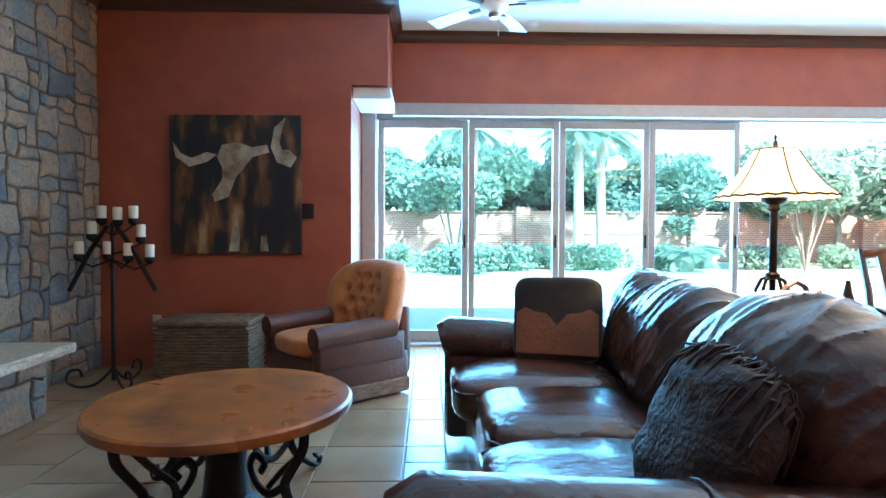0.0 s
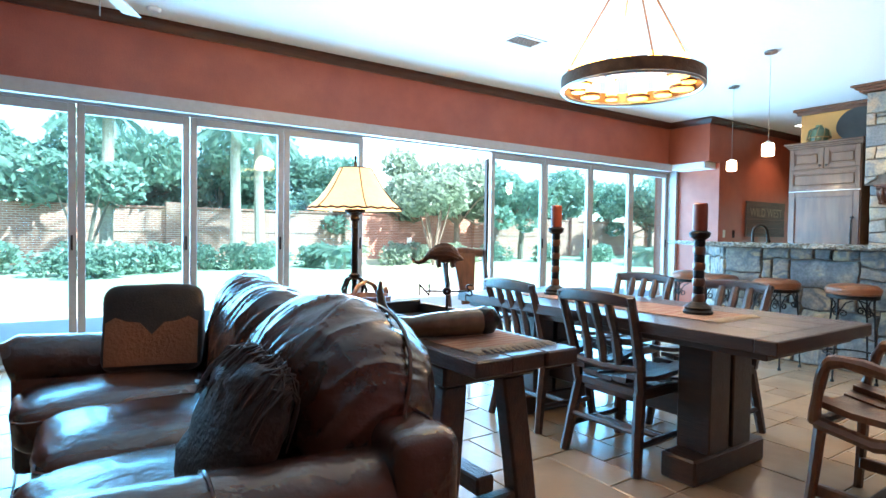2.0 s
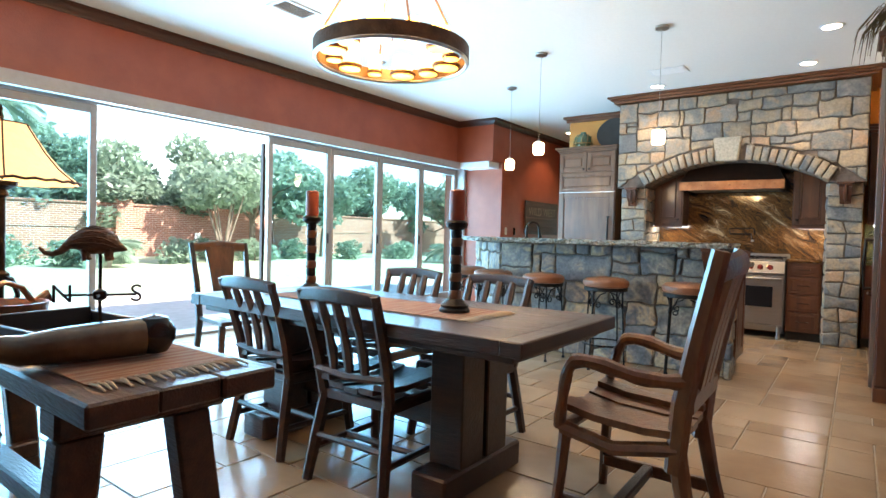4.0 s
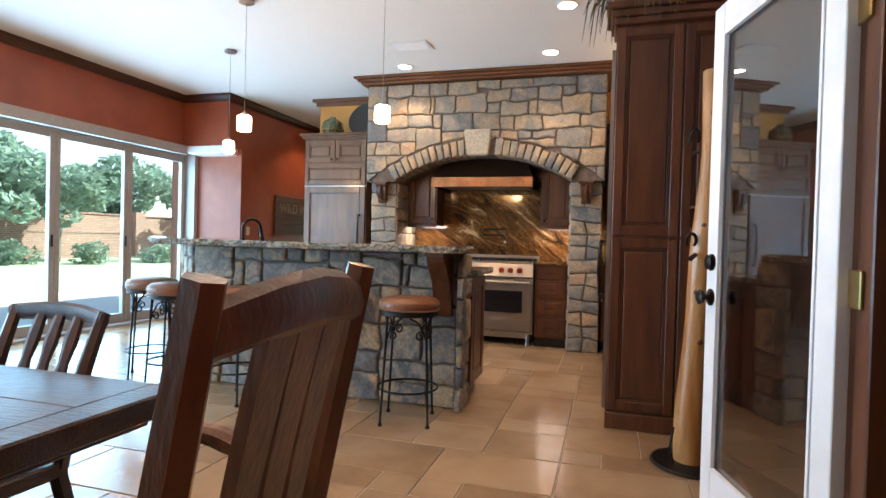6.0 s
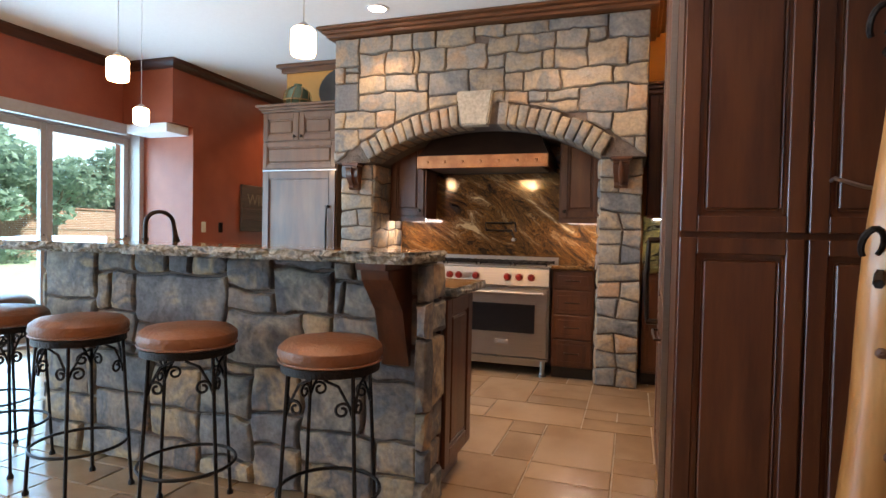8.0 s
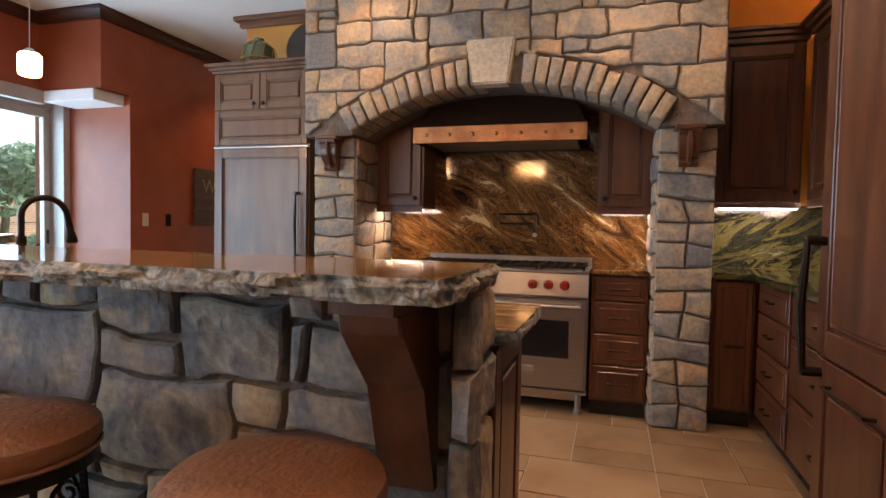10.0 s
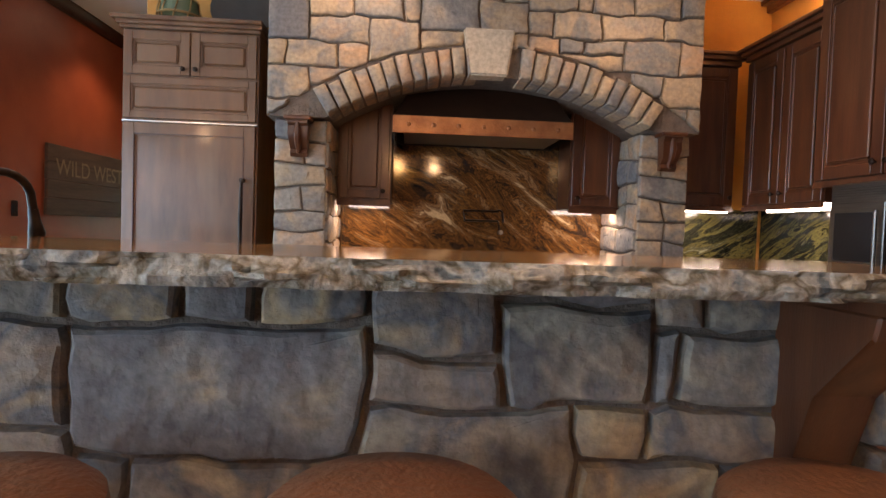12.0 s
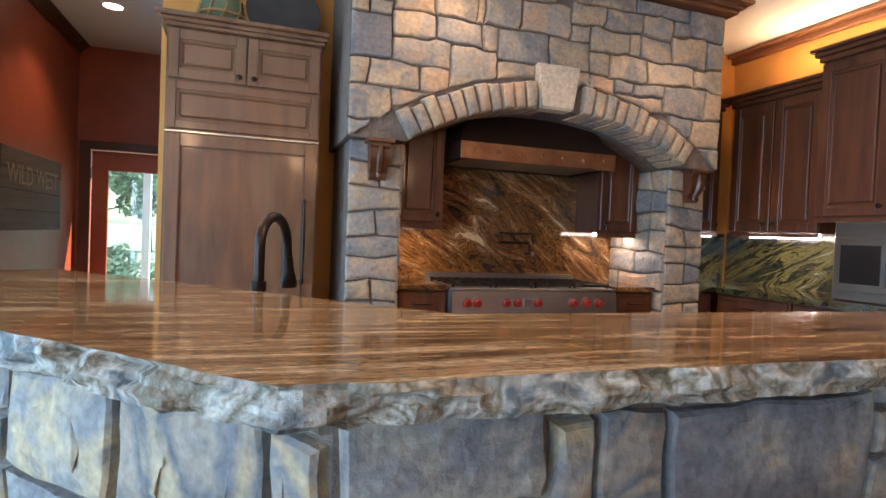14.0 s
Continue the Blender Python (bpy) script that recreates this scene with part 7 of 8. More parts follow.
t = thing("fringe_pillow", "dark brown leather pillow with long twisted fringe", "pillow", pose(1.09, 1.97, 0.45, 8, 22, 8))
part("cover", soft_block(0.14, 0.36, 0.41, 2.8, 18, 0.0, 0.012, 7), material("chocolate_suede", (0.032, 0.018, 0.013), 0.6, dark=(0.018, 0.01, 0.007), scale=14, bump=0.5), t)
rng = random.Random(77)
FR = material("fringe_leather", (0.05, 0.027, 0.017), 0.5, dark=(0.016, 0.009, 0.007), scale=30)
for i in range(120):
    y = -0.17 + 0.34 * i / 119
    a, b = rng.uniform(-0.03, 0.03), rng.uniform(0.03, 0.062)
    s = 1 if rng.random() < 0.35 else -1
    top = 0.392 - 0.06 * (abs(y) / 0.17) ** 4
    part("fringe_strand", tube([(0.0, y, top), (s * 0.015, y + a * 0.3, top + rng.uniform(0.012, 0.03)), (s * b * 0.7, y + a * 0.8, top + rng.uniform(-0.02, 0.016)), (s * b, y + a * 1.2, top - rng.uniform(0.03, 0.06)), (s * (b + 0.008), y + a * 1.5, top - rng.uniform(0.06, 0.13))], [0.0035, 0.0045, 0.004, 0.0035, 0.002], 5), FR, t)

# console table behind the sofa
t = thing("console_table", "rough dark oak trestle console behind the sofa", "console table")
CZ = 0.755
for i in range(3):
    part("top_plank", boxes((1.845 + i * 0.148, 1.84 + 0.008 * (i % 2), CZ - 0.055, 1.845 + i * 0.148 + 0.146, 3.62 - 0.01 * (i % 2), CZ), bevel=0.006), DARKOAK, t)
for y, s in ((2.08, 1), (3.4, -1)):
    part("bearer", boxes((1.86, y - 0.05, CZ - 0.13, 2.27, y + 0.05, CZ - 0.056), bevel=0.01), DARKOAK, t)
    for x0, x1 in ((1.92, 1.83), (2.18, 2.24)):
        bm = bmesh.new()
        rows = [[bm.verts.new((x + a * 0.05, yy + b * 0.035, z)) for a, b in ((-1, -1), (1, -1), (1, 1), (-1, 1))] for x, yy, z in ((x0, y, CZ - 0.13), ((x0 + x1) / 2 + 0.006, y - 0.02 * s, 0.3), (x1, y - 0.04 * s, 0.0))]
        for a, b in zip(rows, rows[1:]):
            for q in range(4):
                bm.faces.new((a[q], a[(q + 1) % 4], b[(q + 1) % 4], b[q]))
        bm.faces.new(rows[0])
        bm.faces.new(rows[-1])
        bmesh.ops.bevel(bm, geom=bm.edges[:], offset=0.008, segments=1, affect="EDGES")
        part("leg", bm, DARKOAK, t)
    part("leg_stretcher", boxes((1.86, y - 0.055, 0.14, 2.26, y - 0.005, 0.21), bevel=0.008), DARKOAK, t)
part("long_stretcher", boxes((2.02, 2.05, 0.215, 2.1, 3.42, 0.28), bevel=0.008), DARKOAK, t)
t = thing("console_runner", "rust woven runner with cream fringe on the console", "table runner")
part("cloth", boxes((1.9, 1.98, CZ + 0.0015, 2.25, 2.75, CZ + 0.004)), RUNNER, t)
fringe(t, 1.9, 2.25, 1.98, CZ + 0.004, -0.075, 22, CREAM, 9)

# table lamp
t = thing("table_lamp", "black iron table lamp with a lit stitched rawhide shade", "table lamp", pose(2.07, 3.16, CZ))
part("base", lathe([(0.07, 0), (0.072, 0.012), (0.05, 0.022), (0.016, 0.03)], 20), IRON, t)
for i in range(4):
    a = i * math.pi / 2 + 0.5
    part("base_loop", tube([(r * math.cos(a), r * math.sin(a), z) for r, z in ((0.0, 0.16), (0.05, 0.14), (0.075, 0.09), (0.06, 0.03), (0.075, 0.006))], 0.008, 6), IRON, t)
part("column", lathe([(0.012, 0.02), (0.014, 0.14), (0.03, 0.15), (0.03, 0.165), (0.017, 0.175), (0.016, 0.44), (0.026, 0.45), (0.02, 0.47), (0.05, 0.485), (0.055, 0.5), (0.01, 0.505)], 16), IRON, t)
SHADE = material("lit_rawhide_shade", (0.5, 0.33, 0.18), 0.7, dark=(0.38, 0.23, 0.11), scale=6, emit=(1.0, 0.56, 0.24), power=0.5, bump=0.2)
prof = [(0.243, 0.5), (0.237, 0.508), (0.19, 0.548), (0.143, 0.608), (0.108, 0.666), (0.088, 0.7), (0.085, 0.708)]
bm = lathe(prof, 32)
bmesh.ops.delete(bm, geom=[f for f in bm.faces if len(f.verts) > 4], context="FACES")
bmesh.ops.solidify(bm, geom=bm.faces[:], thickness=0.003)
shade = part("shade", bm, SHADE, t, "glowing stitched rawhide shade")
LACE = material("dark_lacing", (0.07, 0.035, 0.018), 0.7)
part("rim_lacing", tube([(0.244 * math.cos(a), 0.244 * math.sin(a), 0.5 + 0.006 * (i % 2)) for i, a in enumerate(np.linspace(0, 2 * math.pi, 49)[:-1])], 0.005, 5, closed=True), LACE, shade)
part("rim_lacing", tube(circle(0, 0, 0.708, 0.083, 24), 0.004, 5, closed=True), LACE, shade)
for i in range(6):
    a = i * math.pi / 3 + 0.3
    part("panel_stitch", tube([((r + 0.002) * math.cos(a), (r + 0.002) * math.sin(a), z) for r, z in prof], 0.003, 5), LACE, shade)
part("harp", tube([(0, 0, 0.5), (0.05, 0, 0.58), (0.04, 0, 0.69), (0, 0, 0.72)], 0.003, 5), IRON, t)
part("bulb", lathe([(0.012, 0.52), (0.032, 0.57), (0.034, 0.6), (0.02, 0.63), (0, 0.636)], 14), BULB, t)
part("finial", lathe([(0.007, 0.716), (0.011, 0.735), (0.005, 0.75), (0.008, 0.765), (0, 0.78)], 10), IRON, t)
lamp("lamp_glow", "POINT", 9, Matrix.Translation((2.07, 3.16, CZ + 0.66)), (1.0, 0.65, 0.32), radius=0.03)

# things on the console
t = thing("dough_bowl", "carved wooden dough bowl with a looped handle", "bowl", pose(2.02, 2.93, CZ + 0.001, 0, 0, 25))
part("bowl", lathe([(0.04, 0.0), (0.085, 0.012), (0.12, 0.05), (0.125, 0.085), (0.115, 0.085), (0.08, 0.03), (0, 0.02)], 22), WARMOAK, t)
part("handle", tube([(-0.1, 0, 0.08), (-0.06, 0, 0.13), (0, 0, 0.15), (0.06, 0, 0.13), (0.1, 0, 0.08)], 0.013, 8, flat=0.7), WARMOAK, t)
part("lug", tube([(0.11, 0, 0.07), (0.16, 0, 0.1), (0.17, 0.0, 0.07)], 0.014, 6), WARMOAK, t)
t = thing("serving_tray", "dark blue-black wooden tray on the console", "tray", pose(2.08, 2.52, CZ + 0.005, 0, 0, 6))
TRAYM = material("navy_tray_paint", (0.02, 0.022, 0.028), 0.4, dark=(0.012, 0.013, 0.016))
part("tray_bottom", boxes((-0.15, -0.2, 0, 0.15, 0.2, 0.012)), TRAYM, t)
for a in ((-0.16, -0.21, 0.0, -0.148, 0.21, 0.055), (0.148, -0.21, 0.0, 0.16, 0.21, 0.055), (-0.148, -0.21, 0.0, 0.148, -0.198, 0.07), (-0.148, 0.198, 0.0, 0.148, 0.21, 0.07)):
    part("tray_side", boxes(a, bevel=0.003), TRAYM, t)
t = thing("horn", "large curved polished horn with a dark ball end", "horn", pose(1.98, 2.17, CZ + 0.006))
part("shell", tube([(0.13, 0.0, 0.052), (0.04, 0.02, 0.05), (-0.05, 0.04, 0.046), (-0.12, 0.07, 0.04), (-0.17, 0.11, 0.05), (-0.195, 0.15, 0.1), (-0.2, 0.165, 0.16), (-0.195, 0.17, 0.2)], [0.05, 0.048, 0.045, 0.038, 0.03, 0.02, 0.013, 0.006], 14), material("polished_horn", (0.16, 0.1, 0.05), 0.22, dark=(0.05, 0.03, 0.017), scale=5, coat=0.4), t)
part("ball_end", lathe([(0, -0.055), (0.035, -0.045), (0.054, -0.012), (0.055, 0.012), (0.035, 0.045), (0, 0.055)], 18, at=(0.155, -0.005, 0.055)), BLACK, t, "dark ball end")
t = thing("weather_vane", "small iron weather vane topped by a wooden animal shape", "weather vane", pose(2.06, 2.31, CZ + 0.005))
part("base", lathe([(0.062, 0.0), (0.06, 0.01), (0.022, 0.02), (0.018, 0.03), (0.008, 0.04)], 20), LIMESTONE, t)
part("rod", tube([(0, 0, 0.03), (0, 0, 0.28)], 0.0045, 6), BRONZE, t)
part("compass_arm", tube([(-0.075, 0.045, 0.155), (0.075, -0.045, 0.155)], 0.004, 6), BRONZE, t)
part("compass_arm", tube([(-0.03, -0.05, 0.155), (0.03, 0.05, 0.155)], 0.004, 6), BRONZE, t)
part("hub", lathe([(0.0, 0.135), (0.016, 0.145), (0.018, 0.155), (0.016, 0.165), (0, 0.175)], 12), BRONZE, t)
for ch, px, py in (("N", -0.075, 0.045), ("S", 0.075, -0.045)):
    cur = bpy.data.curves.new("letter", "FONT")
    cur.body, cur.size, cur.align_x, cur.extrude = ch, 0.068, "CENTER", 0.003
    tmp = new("letter", cur)
    bpy.context.view_layer.update()
    me = bpy.data.meshes.new_from_object(tmp.evaluated_get(bpy.context.evaluated_depsgraph_get()))
    bpy.data.objects.remove(tmp)
    me.materials.append(BRONZE)
    ob = new("letter", me)
    ob.parent = t
    ob.matrix_local = pose(px, py, 0.136, 90, 0, -32)
RIBBED = material("ribbed_brown_wood", (0.2, 0.09, 0.04), 0.5, dark=(0.1, 0.045, 0.02), scale=24, stretch=(1, 1, 4), bump=0.5)
# spine of the animal shape: distance along the N-S arm, height, radius
SPINE = [(-0.139, 0.282, 0.004), (-0.127, 0.268, 0.006), (-0.11, 0.264, 0.007), (-0.092, 0.272, 0.009), (-0.076, 0.288, 0.012), (-0.06, 0.297, 0.021), (-0.042, 0.301, 0.032), (-0.018, 0.303, 0.038), (0.008, 0.301, 0.036), (0.028, 0.293, 0.028), (0.042, 0.285, 0.015), (0.055, 0.281, 0.008), (0.064, 0.279, 0.003)]


def along(u, z, side=0.0):
    return (0.857 * u + 0.514 * side, -0.514 * u + 0.857 * side, z)


animal = part("animal_shape", tube([along(u, z) for u, z, r in SPINE], [r for u, z, r in SPINE], 16), RIBBED, t, "ribbed brown wooden animal shape")
for q in range(9):
    a = math.radians(-10 + 25 * q)
    part("rib", tube([along(u, z + r * math.sin(a), r * math.cos(a)) for u, z, r in SPINE[4:11]], 0.0026, 5), RIBBED, animal)
for u in (-0.034, 0.02):
    for side in (-0.013, 0.013):
        part("shape_leg", tube([along(u, 0.283, side), along(u, 0.26, side), along(u + 0.003, 0.248, side)], [0.012, 0.009, 0.01], 6), RIBBED, animal)

# ceiling fan
t = thing("ceiling_fan", "white ceiling fan at rest with five blades", "ceiling fan", pose(1.0, 4.62, 0))
part("canopy", lathe([(0.03, CEILING - 0.06), (0.07, CEILING - 0.02), (0.075, CEILING - 0.001)], 18), WHITE, t)
part("rod", tube([(0, 0, 2.72), (0, 0, CEILING - 0.03)], 0.012, 8), WHITE, t)
part("motor", lathe([(0.03, 2.6), (0.07, 2.61), (0.1, 2.64), (0.1, 2.69), (0.06, 2.73), (0.02, 2.74)], 22), WHITE, t)
part("switch_cup", lathe([(0, 2.565), (0.03, 2.57), (0.04, 2.59), (0.035, 2.61)], 16), STEEL, t)
for i in range(5):
    a = math.radians(-80 + 72 * i)
    bm = boxes((0.16, -0.06, -0.004, 0.58, 0.06, 0.004), bevel=0.003)
    for v in bm.verts:
        if v.co.x > 0.5:
            v.co.y *= 1.1
    # one of the white blades is coloured grey, as the shaded one
    b = part("blade", bm, WHITE if i != 1 else material("shaded_white_blade", (0.25, 0.25, 0.26), 0.5), t)
    b.matrix_local = Matrix.Translation((0, 0, 2.665)) @ Matrix.Rotation(a, 4, "Z") @ Matrix.Rotation(radians(11), 4, "X")
    part("blade_iron", boxes((0.08, -0.02, -0.012, 0.22, 0.02, -0.005), bevel=0.003), IRON, b)
part("pull_chain", tube([(0.03, 0, 2.58), (0.03, 0, 2.45)], 0.003, 5), STEEL, t)

# ---- garden ----
def brick_material(name):
    m = bpy.data.materials.new(name)
    m.use_nodes = True
    n, l = m.node_tree.nodes, m.node_tree.links
    tc, mp, bk = n.new("ShaderNodeTexCoord"), n.new("ShaderNodeMapping"), n.new("ShaderNodeTexBrick")
    mp.inputs["Rotation"].default_value = (radians(90), 0, 0)
    bk.inputs["Scale"].default_value = 1.0
    bk.inputs["Brick Width"].default_value, bk.inputs["Row Height"].default_value, bk.inputs["Mortar Size"].default_value = 0.22, 0.076, 0.008
    bk.inputs["Color1"].default_value, bk.inputs["Color2"].default_value, bk.inputs["Mortar"].default_value = (0.3, 0.13, 0.09, 1), (0.22, 0.09, 0.065, 1), (0.4, 0.33, 0.28, 1)
    l.new(tc.outputs["Object"], mp.inputs["Vector"])
    l.new(mp.outputs["Vector"], bk.inputs["Vector"])
    l.new(bk.outputs["Color"], n["Principled BSDF"].inputs["Base Color"])
    n["Principled BSDF"].inputs["Roughness"].default_value = 0.9
    return m


FENCEM = brick_material("fence_brickwork")
for ob in fence.children:
    ob.name = "brickwork"
    ob.data.materials[0] = FENCEM
part("coping", boxes((-40, 23.04, 1.9, 60, 23.3, 1.97), bevel=0.01), FENCEM, fence)
part("string_course", boxes((-40, 23.06, 1.05, 60, 23.1, 1.16), bevel=0.004), FENCEM, fence)
for i in range(14):
    part("pillar", boxes((-38 + i * 7.0, 22.9, -0.4, -37.4 + i * 7.0, 23.3, 2.12), bevel=0.01), FENCEM, fence)
t = thing("meter_box", "small pale utility box on the brick fence", "box", pose(14.2, 22.86, 0.5))
part("case", boxes((-0.12, 0, 0, 0.12, 0.03, 0.4), bevel=0.01), WHITE, t)


def leaves(k, size, clumps, seed, squash=0.8):
    """Many small leaves gathered in uneven clumps (x, y, z, radius)."""
    rng = np.random.RandomState(seed)
    verts, faces = [], []
    c = np.array(clumps)
    wsum = c[:, 3] ** 2 / (c[:, 3] ** 2).sum()
    pick = rng.choice(len(c), k, p=wsum)
    d = rng.normal(size=(k, 3))
    d /= np.linalg.norm(d, axis=1)[:, None]
    r = rng.uniform(0.45, 1.08, k) ** 0.6
    pos = c[pick, :3] + d * (r * c[pick, 3])[:, None] * np.array((1, 1, squash))
    face = rng.normal(size=(k, 3)) * 0.62 + np.array((0.25, -0.5, 0.8))  # blades turn their faces to the light
    a = np.cross(face, rng.normal(size=(k, 3)))
    a /= np.linalg.norm(a, axis=1)[:, None]
    b = np.cross(a, face)
    b /= np.linalg.norm(b, axis=1)[:, None]
    s = size * rng.uniform(0.6, 1.3, k)[:, None]
    quad = np.stack([pos - a * s, pos + b * s * 0.45, pos + a * s, pos - b * s * 0.45], 1).reshape(-1, 3)
    me = bpy.data.meshes.new("leaves")
    me.from_pydata(quad.tolist(), [], [(4 * i, 4 * i + 1, 4 * i + 2, 4 * i + 3) for i in range(k)])
    return me


def leaf_part(name, me, mat, parent):
    me.materials.append(mat)
    ob = new(name, me)
    ob.parent = parent
    return ob


def build_tree(seed, h, r, name="tree", label="leafy garden tree with a pale trunk behind the fence"):
    rng = random.Random(seed)
    t = thing(name, label, "tree", group="garden trees")
    trunk = part("trunk", tube([(0, 0, -0.1), (0.1, 0, h * 0.25), (0.05, 0.1, h * 0.5), (0.0, 0.1, h * 0.75)], [0.16, 0.13, 0.1, 0.05], 8), BARK, t)
    clumps = []
    for i in range(11):
        a, q = rng.uniform(0, 6.28), rng.uniform(0.2, 1.0)
        p = (math.cos(a) * r * q, math.sin(a) * r * q, h * rng.uniform(0.42, 1.08))
        clumps.append((*p, r * rng.uniform(0.24, 0.46)))
        part("limb", tube([(0.05, 0.05, h * rng.uniform(0.3, 0.55)), (p[0] * 0.5, p[1] * 0.5, p[2] * 0.85), p], [0.06, 0.04, 0.015], 6), BARK, trunk)
    leaf_part("crown", leaves(3600, 0.17, clumps, seed), LEAFMAT, t)
    return t


def build_shrub(seed, r):
    rng = random.Random(seed)
    t = thing("shrub", "rounded leafy shrub in the garden bed", "shrub", group="garden shrubs")
    part("stem", tube([(0, 0, -0.1), (0, 0, r * 0.7)], 0.03, 5), BARK, t)
    leaf_part("foliage", leaves(1000, 0.085, [(rng.uniform(-r, r) * 0.7, rng.uniform(-r, r) * 0.5, r * rng.uniform(0.3, 0.8), r * rng.uniform(0.35, 0.55)) for _ in range(7)], seed), LEAFMAT, t)
    return t


def build_palm(h, seed, crown=1.6, name="palm_tree", label="tall palm tree with a pale trunk", k=18, trunk=True):
    rng = random.Random(seed)
    t = thing(name, label, "palm", group="garden palms")
    part("trunk", tube([(0, 0, -0.1), (0.04, 0, h * 0.3), (0.08, 0.02, h * 0.7), (0.1, 0.0, h)], [0.2, 0.17, 0.16, 0.15] if h > 1 else [0.16, 0.17, 0.16, 0.1], 10), PALMBARK, t)
    for i in range(k):
        a, up = 2 * math.pi * i / k + rng.uniform(-0.1, 0.1), rng.uniform(-0.1, 1.1)
        bm = bmesh.new()
        c, s = math.cos(a), math.sin(a)
        spine = [(c * crown * f * math.cos(up * (1 - f * 0.9)), s * crown * f * math.cos(up * (1 - f * 0.9)), h + crown * (math.sin(up) * f - 0.75 * f * f)) for f in (0, 0.25, 0.5, 0.75, 1.0)]
        tube(spine, [0.02, 0.015, 0.012, 0.008, 0.003], 4, bm)
        for q in range(1, 22):
            f = q / 22
            x, y, z = (c * crown * f * math.cos(up * (1 - f * 0.9)), s * crown * f * math.cos(up * (1 - f * 0.9)), h + crown * (math.sin(up) * f - 0.75 * f * f))
            w = crown * 0.28 * math.sin(math.pi * min(1, f * 0.9 + 0.12))
            for sg in (1, -1):
                bm.faces.new([bm.verts.new(p) for p in ((x, y, z), (x - s * w * sg * 0.6 + c * w * 0.4, y + c * w * sg * 0.6 + s * w * 0.4, z - w * 0.12), (x - s * w * sg + c * w * 0.75, y + c * w * sg + s * w * 0.75, z - w * 0.5))])
        part("frond", bm, LEAFMAT, t, smooth=None)
    return t


TREE = build_tree(2, 4.1, 2.3)
TREE.matrix_world = pose(0, 24.8, 0)
for x, y, a, s in ((-3.6, 25.2, 40, 0), (3.4, 24.9, 100, 0), (6.4, 25.4, 200, 0), (10.0, 25.0, 300, 0), (13.4, 25.2, 20, 0), (17.2, 24.8, 80, 0), (21.5, 25.4, 150, 0), (26, 25, 210, 0), (31, 25.3, 60, 0), (-8, 25.5, 110, 0), (19, 20.6, 250, 0), (15.0, 20.4, 310, 0), (1.6, 25.9, 70, 0), (36, 24, 10, 0), (26, 9.4, 130, 0), (31, 12.5, 220, 0), (34, 8.0, 30, 0), (-1.8, 26.4, 15, 0), (5.0, 26.6, 170, 0), (8.2, 26.2, 260, 0), (11.7, 26.8, 95, 0), (15.3, 26.3, 190, 0), (19.4, 26.6, 330, 0), (24, 26.4, 45, 0), (-5.8, 26.5, 280, 0), (28, 16.5, 75, 0), (24, 12.6, 160, 0), (36.5, 11.5, 290, 0), (29, 20.5, 120, 0)):
    copy_thing(TREE, pose(x, y, -0.1, 0, 0, a) @ Matrix.Diagonal((1.0, 1.0, 1.0 + 0.22 * math.sin(x * 2.3), 1.0)))
SHRUB = build_shrub(5, 0.75)
SHRUB.matrix_world = pose(0.9, 17.2, -0.06)
for i, (x, y) in enumerate(((2.1, 17.5), (3.1, 17.9), (4.3, 18.6), (5.5, 18.0), (6.6, 19.2), (7.9, 18.4), (-0.6, 18.6), (9.4, 19.3), (11, 18.6), (12.6, 19.5), (14.2, 18.9), (16.5, 19.4), (18.6, 18.4), (21, 17.6), (23, 16), (-3, 19), (1.5, 16.4), (17.4, 6.8), (18.4, 6.2), (19.5, 7.5), (21.5, 10.4), (23.2, 11.2), (24.6, 9.2), (22.4, 12.8))):
    copy_thing(SHRUB, pose(x, y, -0.06, 0, 0, i * 47))
PALM = build_palm(4.6, 3)
PALM.matrix_world = pose(1.9, 19.2, -0.06)
copy_thing(PALM, pose(5.6, 19.6, -0.06, 0, 0, 70))
copy_thing(PALM, pose(6.6, 20.2, -0.06, 0, 0, 160))
copy_thing(PALM, pose(23.5, 15.5, -0.06, 0, 0, 20))
SAGO = build_palm(0.5, 8, 1.15, "sago_palm", "low sago palm with arching fronds on the lawn", 26)
SAGO.matrix_world = pose(8.4, 17.6, -0.06)
copy_thing(SAGO, pose(20.2, 14.2, -0.06, 0, 0, 90))
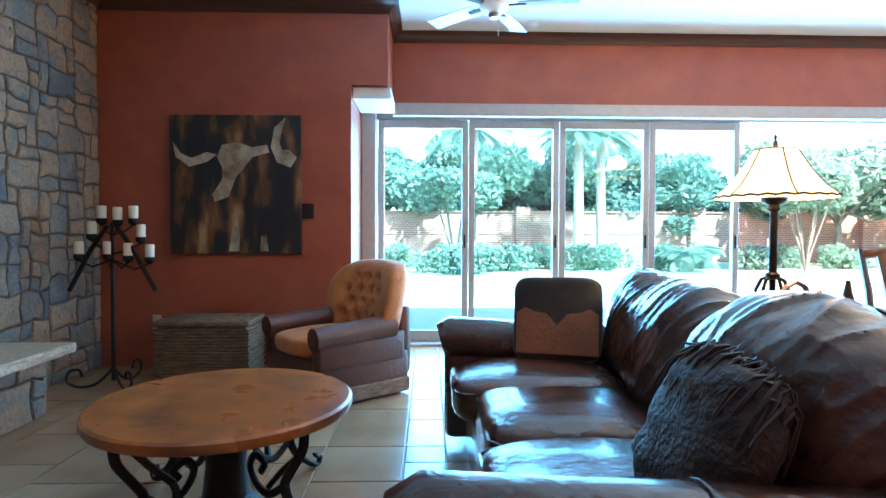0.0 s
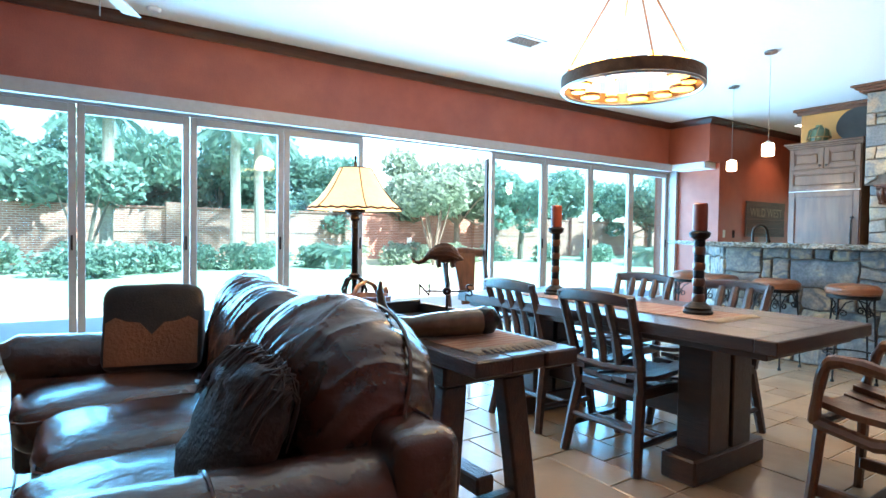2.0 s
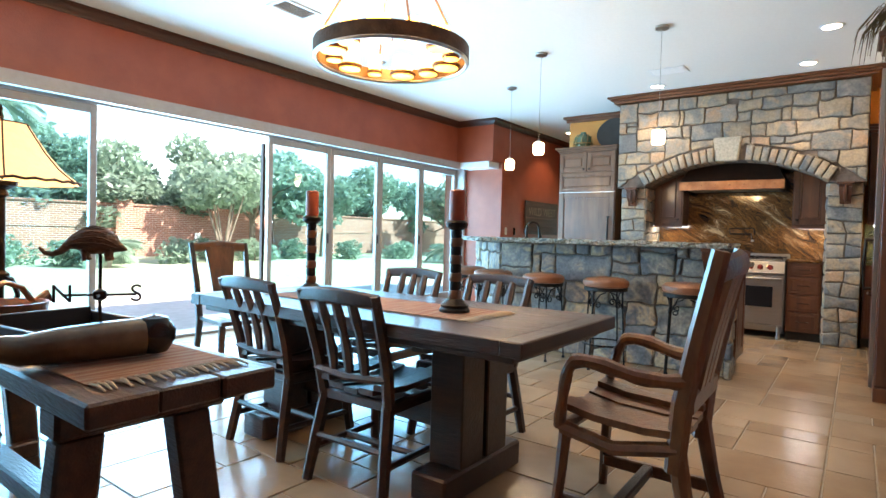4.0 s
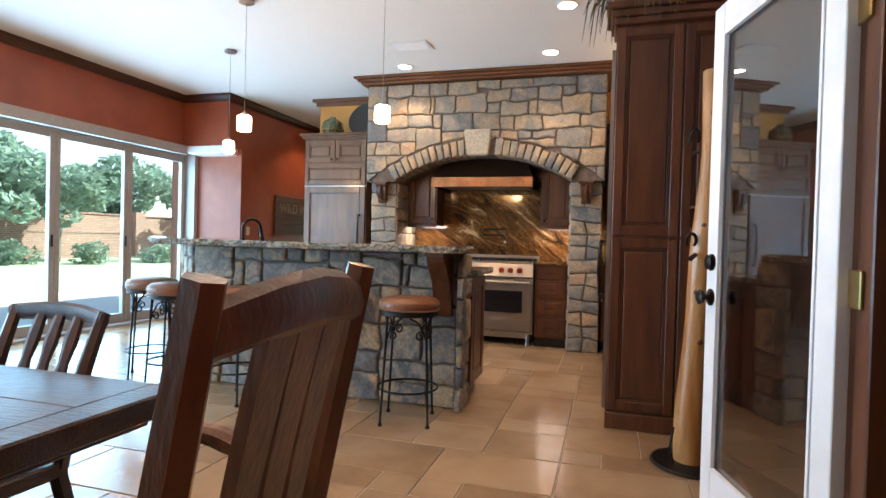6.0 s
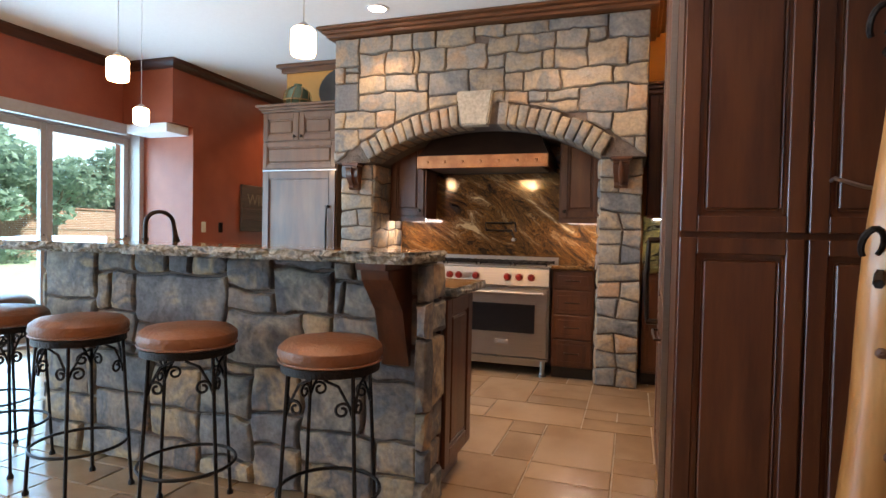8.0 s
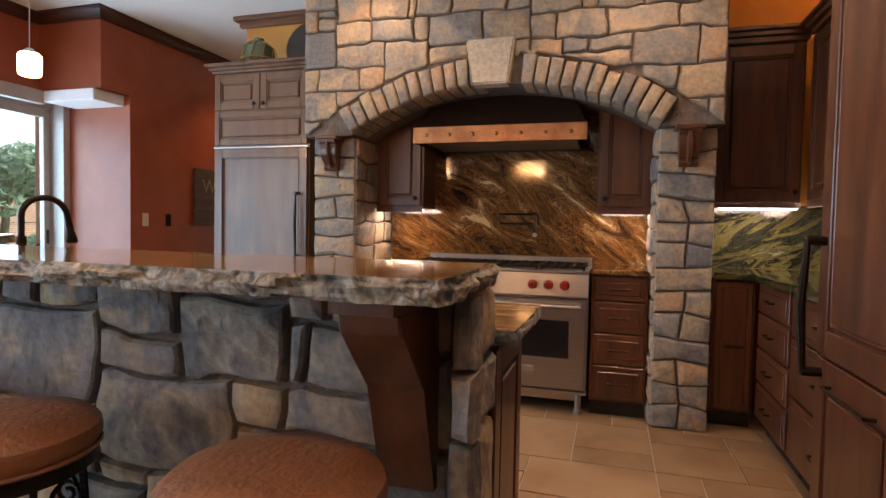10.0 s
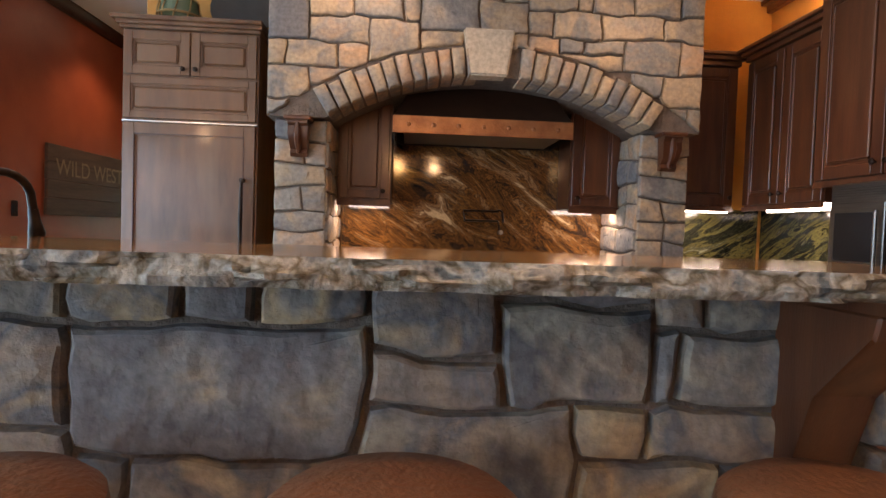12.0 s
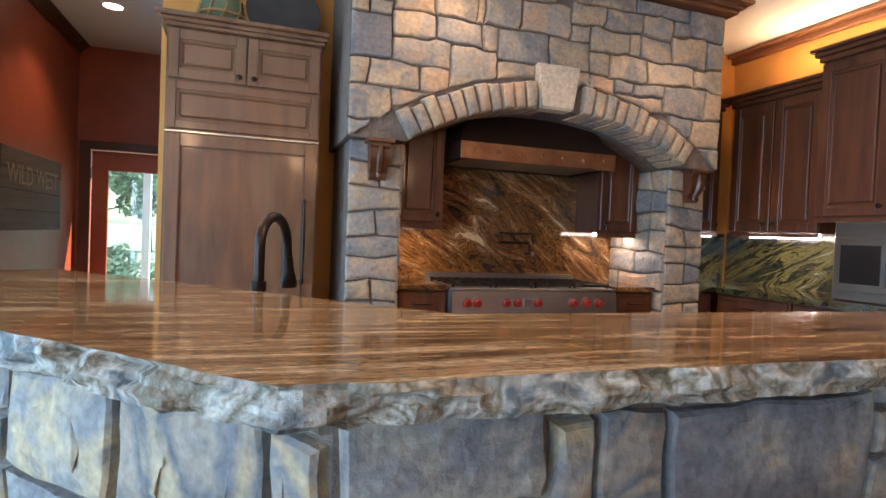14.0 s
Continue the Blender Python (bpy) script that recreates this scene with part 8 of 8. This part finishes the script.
t = thing("small_tree", "small multi-stemmed tree with an airy leafy crown", "tree", pose(1.4, 18.6, -0.06))
rng = random.Random(12)
for i in range(6):
    a = i * 1.05
    part("stem", tube([(0, 0, 0), (0.15 * math.cos(a), 0.15 * math.sin(a), 0.7), (0.4 * math.cos(a), 0.4 * math.sin(a), 1.5), (0.7 * math.cos(a), 0.6 * math.sin(a), 2.3)], [0.05, 0.045, 0.035, 0.015], 6), BARK, t)
leaf_part("crown", leaves(2600, 0.12, [(0.9 * math.cos(i * 0.9), 0.7 * math.sin(i * 0.9), 2.2 + 0.9 * rng.random(), rng.uniform(0.35, 0.65)) for i in range(9)], 33), LEAFMAT, t)
copy_thing(t, pose(12.2, 17.8, -0.06, 0, 0, 80))

# ---- floor tiles, last ----
floor_ob = bpy.data.objects["floor"]
CELL = 0.2032
tile_rows = pack(70, 42, [(2, 2), (3, 2), (2, 3), (2, 2), (3, 2), (1, 1), (2, 1), (1, 2)], 41)
tile_meshes = {}


def tile_mesh(w, h):
    if (w, h) not in tile_meshes:
        tile_meshes[w, h] = finish(boxes((0.004, 0.004, -0.01, w * CELL - 0.004, h * CELL - 0.004, 0.0), bevel=0.003), TILE)
    return tile_meshes[w, h]


far_tiles = bmesh.new()
count = 0
for i, j, w, h in tile_rows:
    x, y = -2.2 + i * CELL, -2.1 + j * CELL
    cx, cy = x + w * CELL / 2, y + h * CELL / 2
    if count < 300 and 0.2 < cx < 7.6 and 0.2 < cy < 5.2:
        ob = new("tile", tile_mesh(w, h))
        ob.parent = floor_ob
        ob.location = (x, y, 0.0)
        count += 1
    else:
        box(far_tiles, x + 0.004, y + 0.004, -0.01, min(x + w * CELL - 0.004, 12.9), min(y + h * CELL - 0.004, 6.38), 0.0)
TILE_J = TILE.copy()
ob = part("far_tiles", far_tiles, TILE_J, floor_ob, smooth=None)
tagged(ob, kind="stuff")
nt = TILE_J.node_tree
geo = nt.nodes.new("ShaderNodeNewGeometry")
for link in list(nt.links):
    if link.from_node.type == "OBJECT_INFO":
        nt.links.new(geo.outputs["Random Per Island"], link.to_socket)
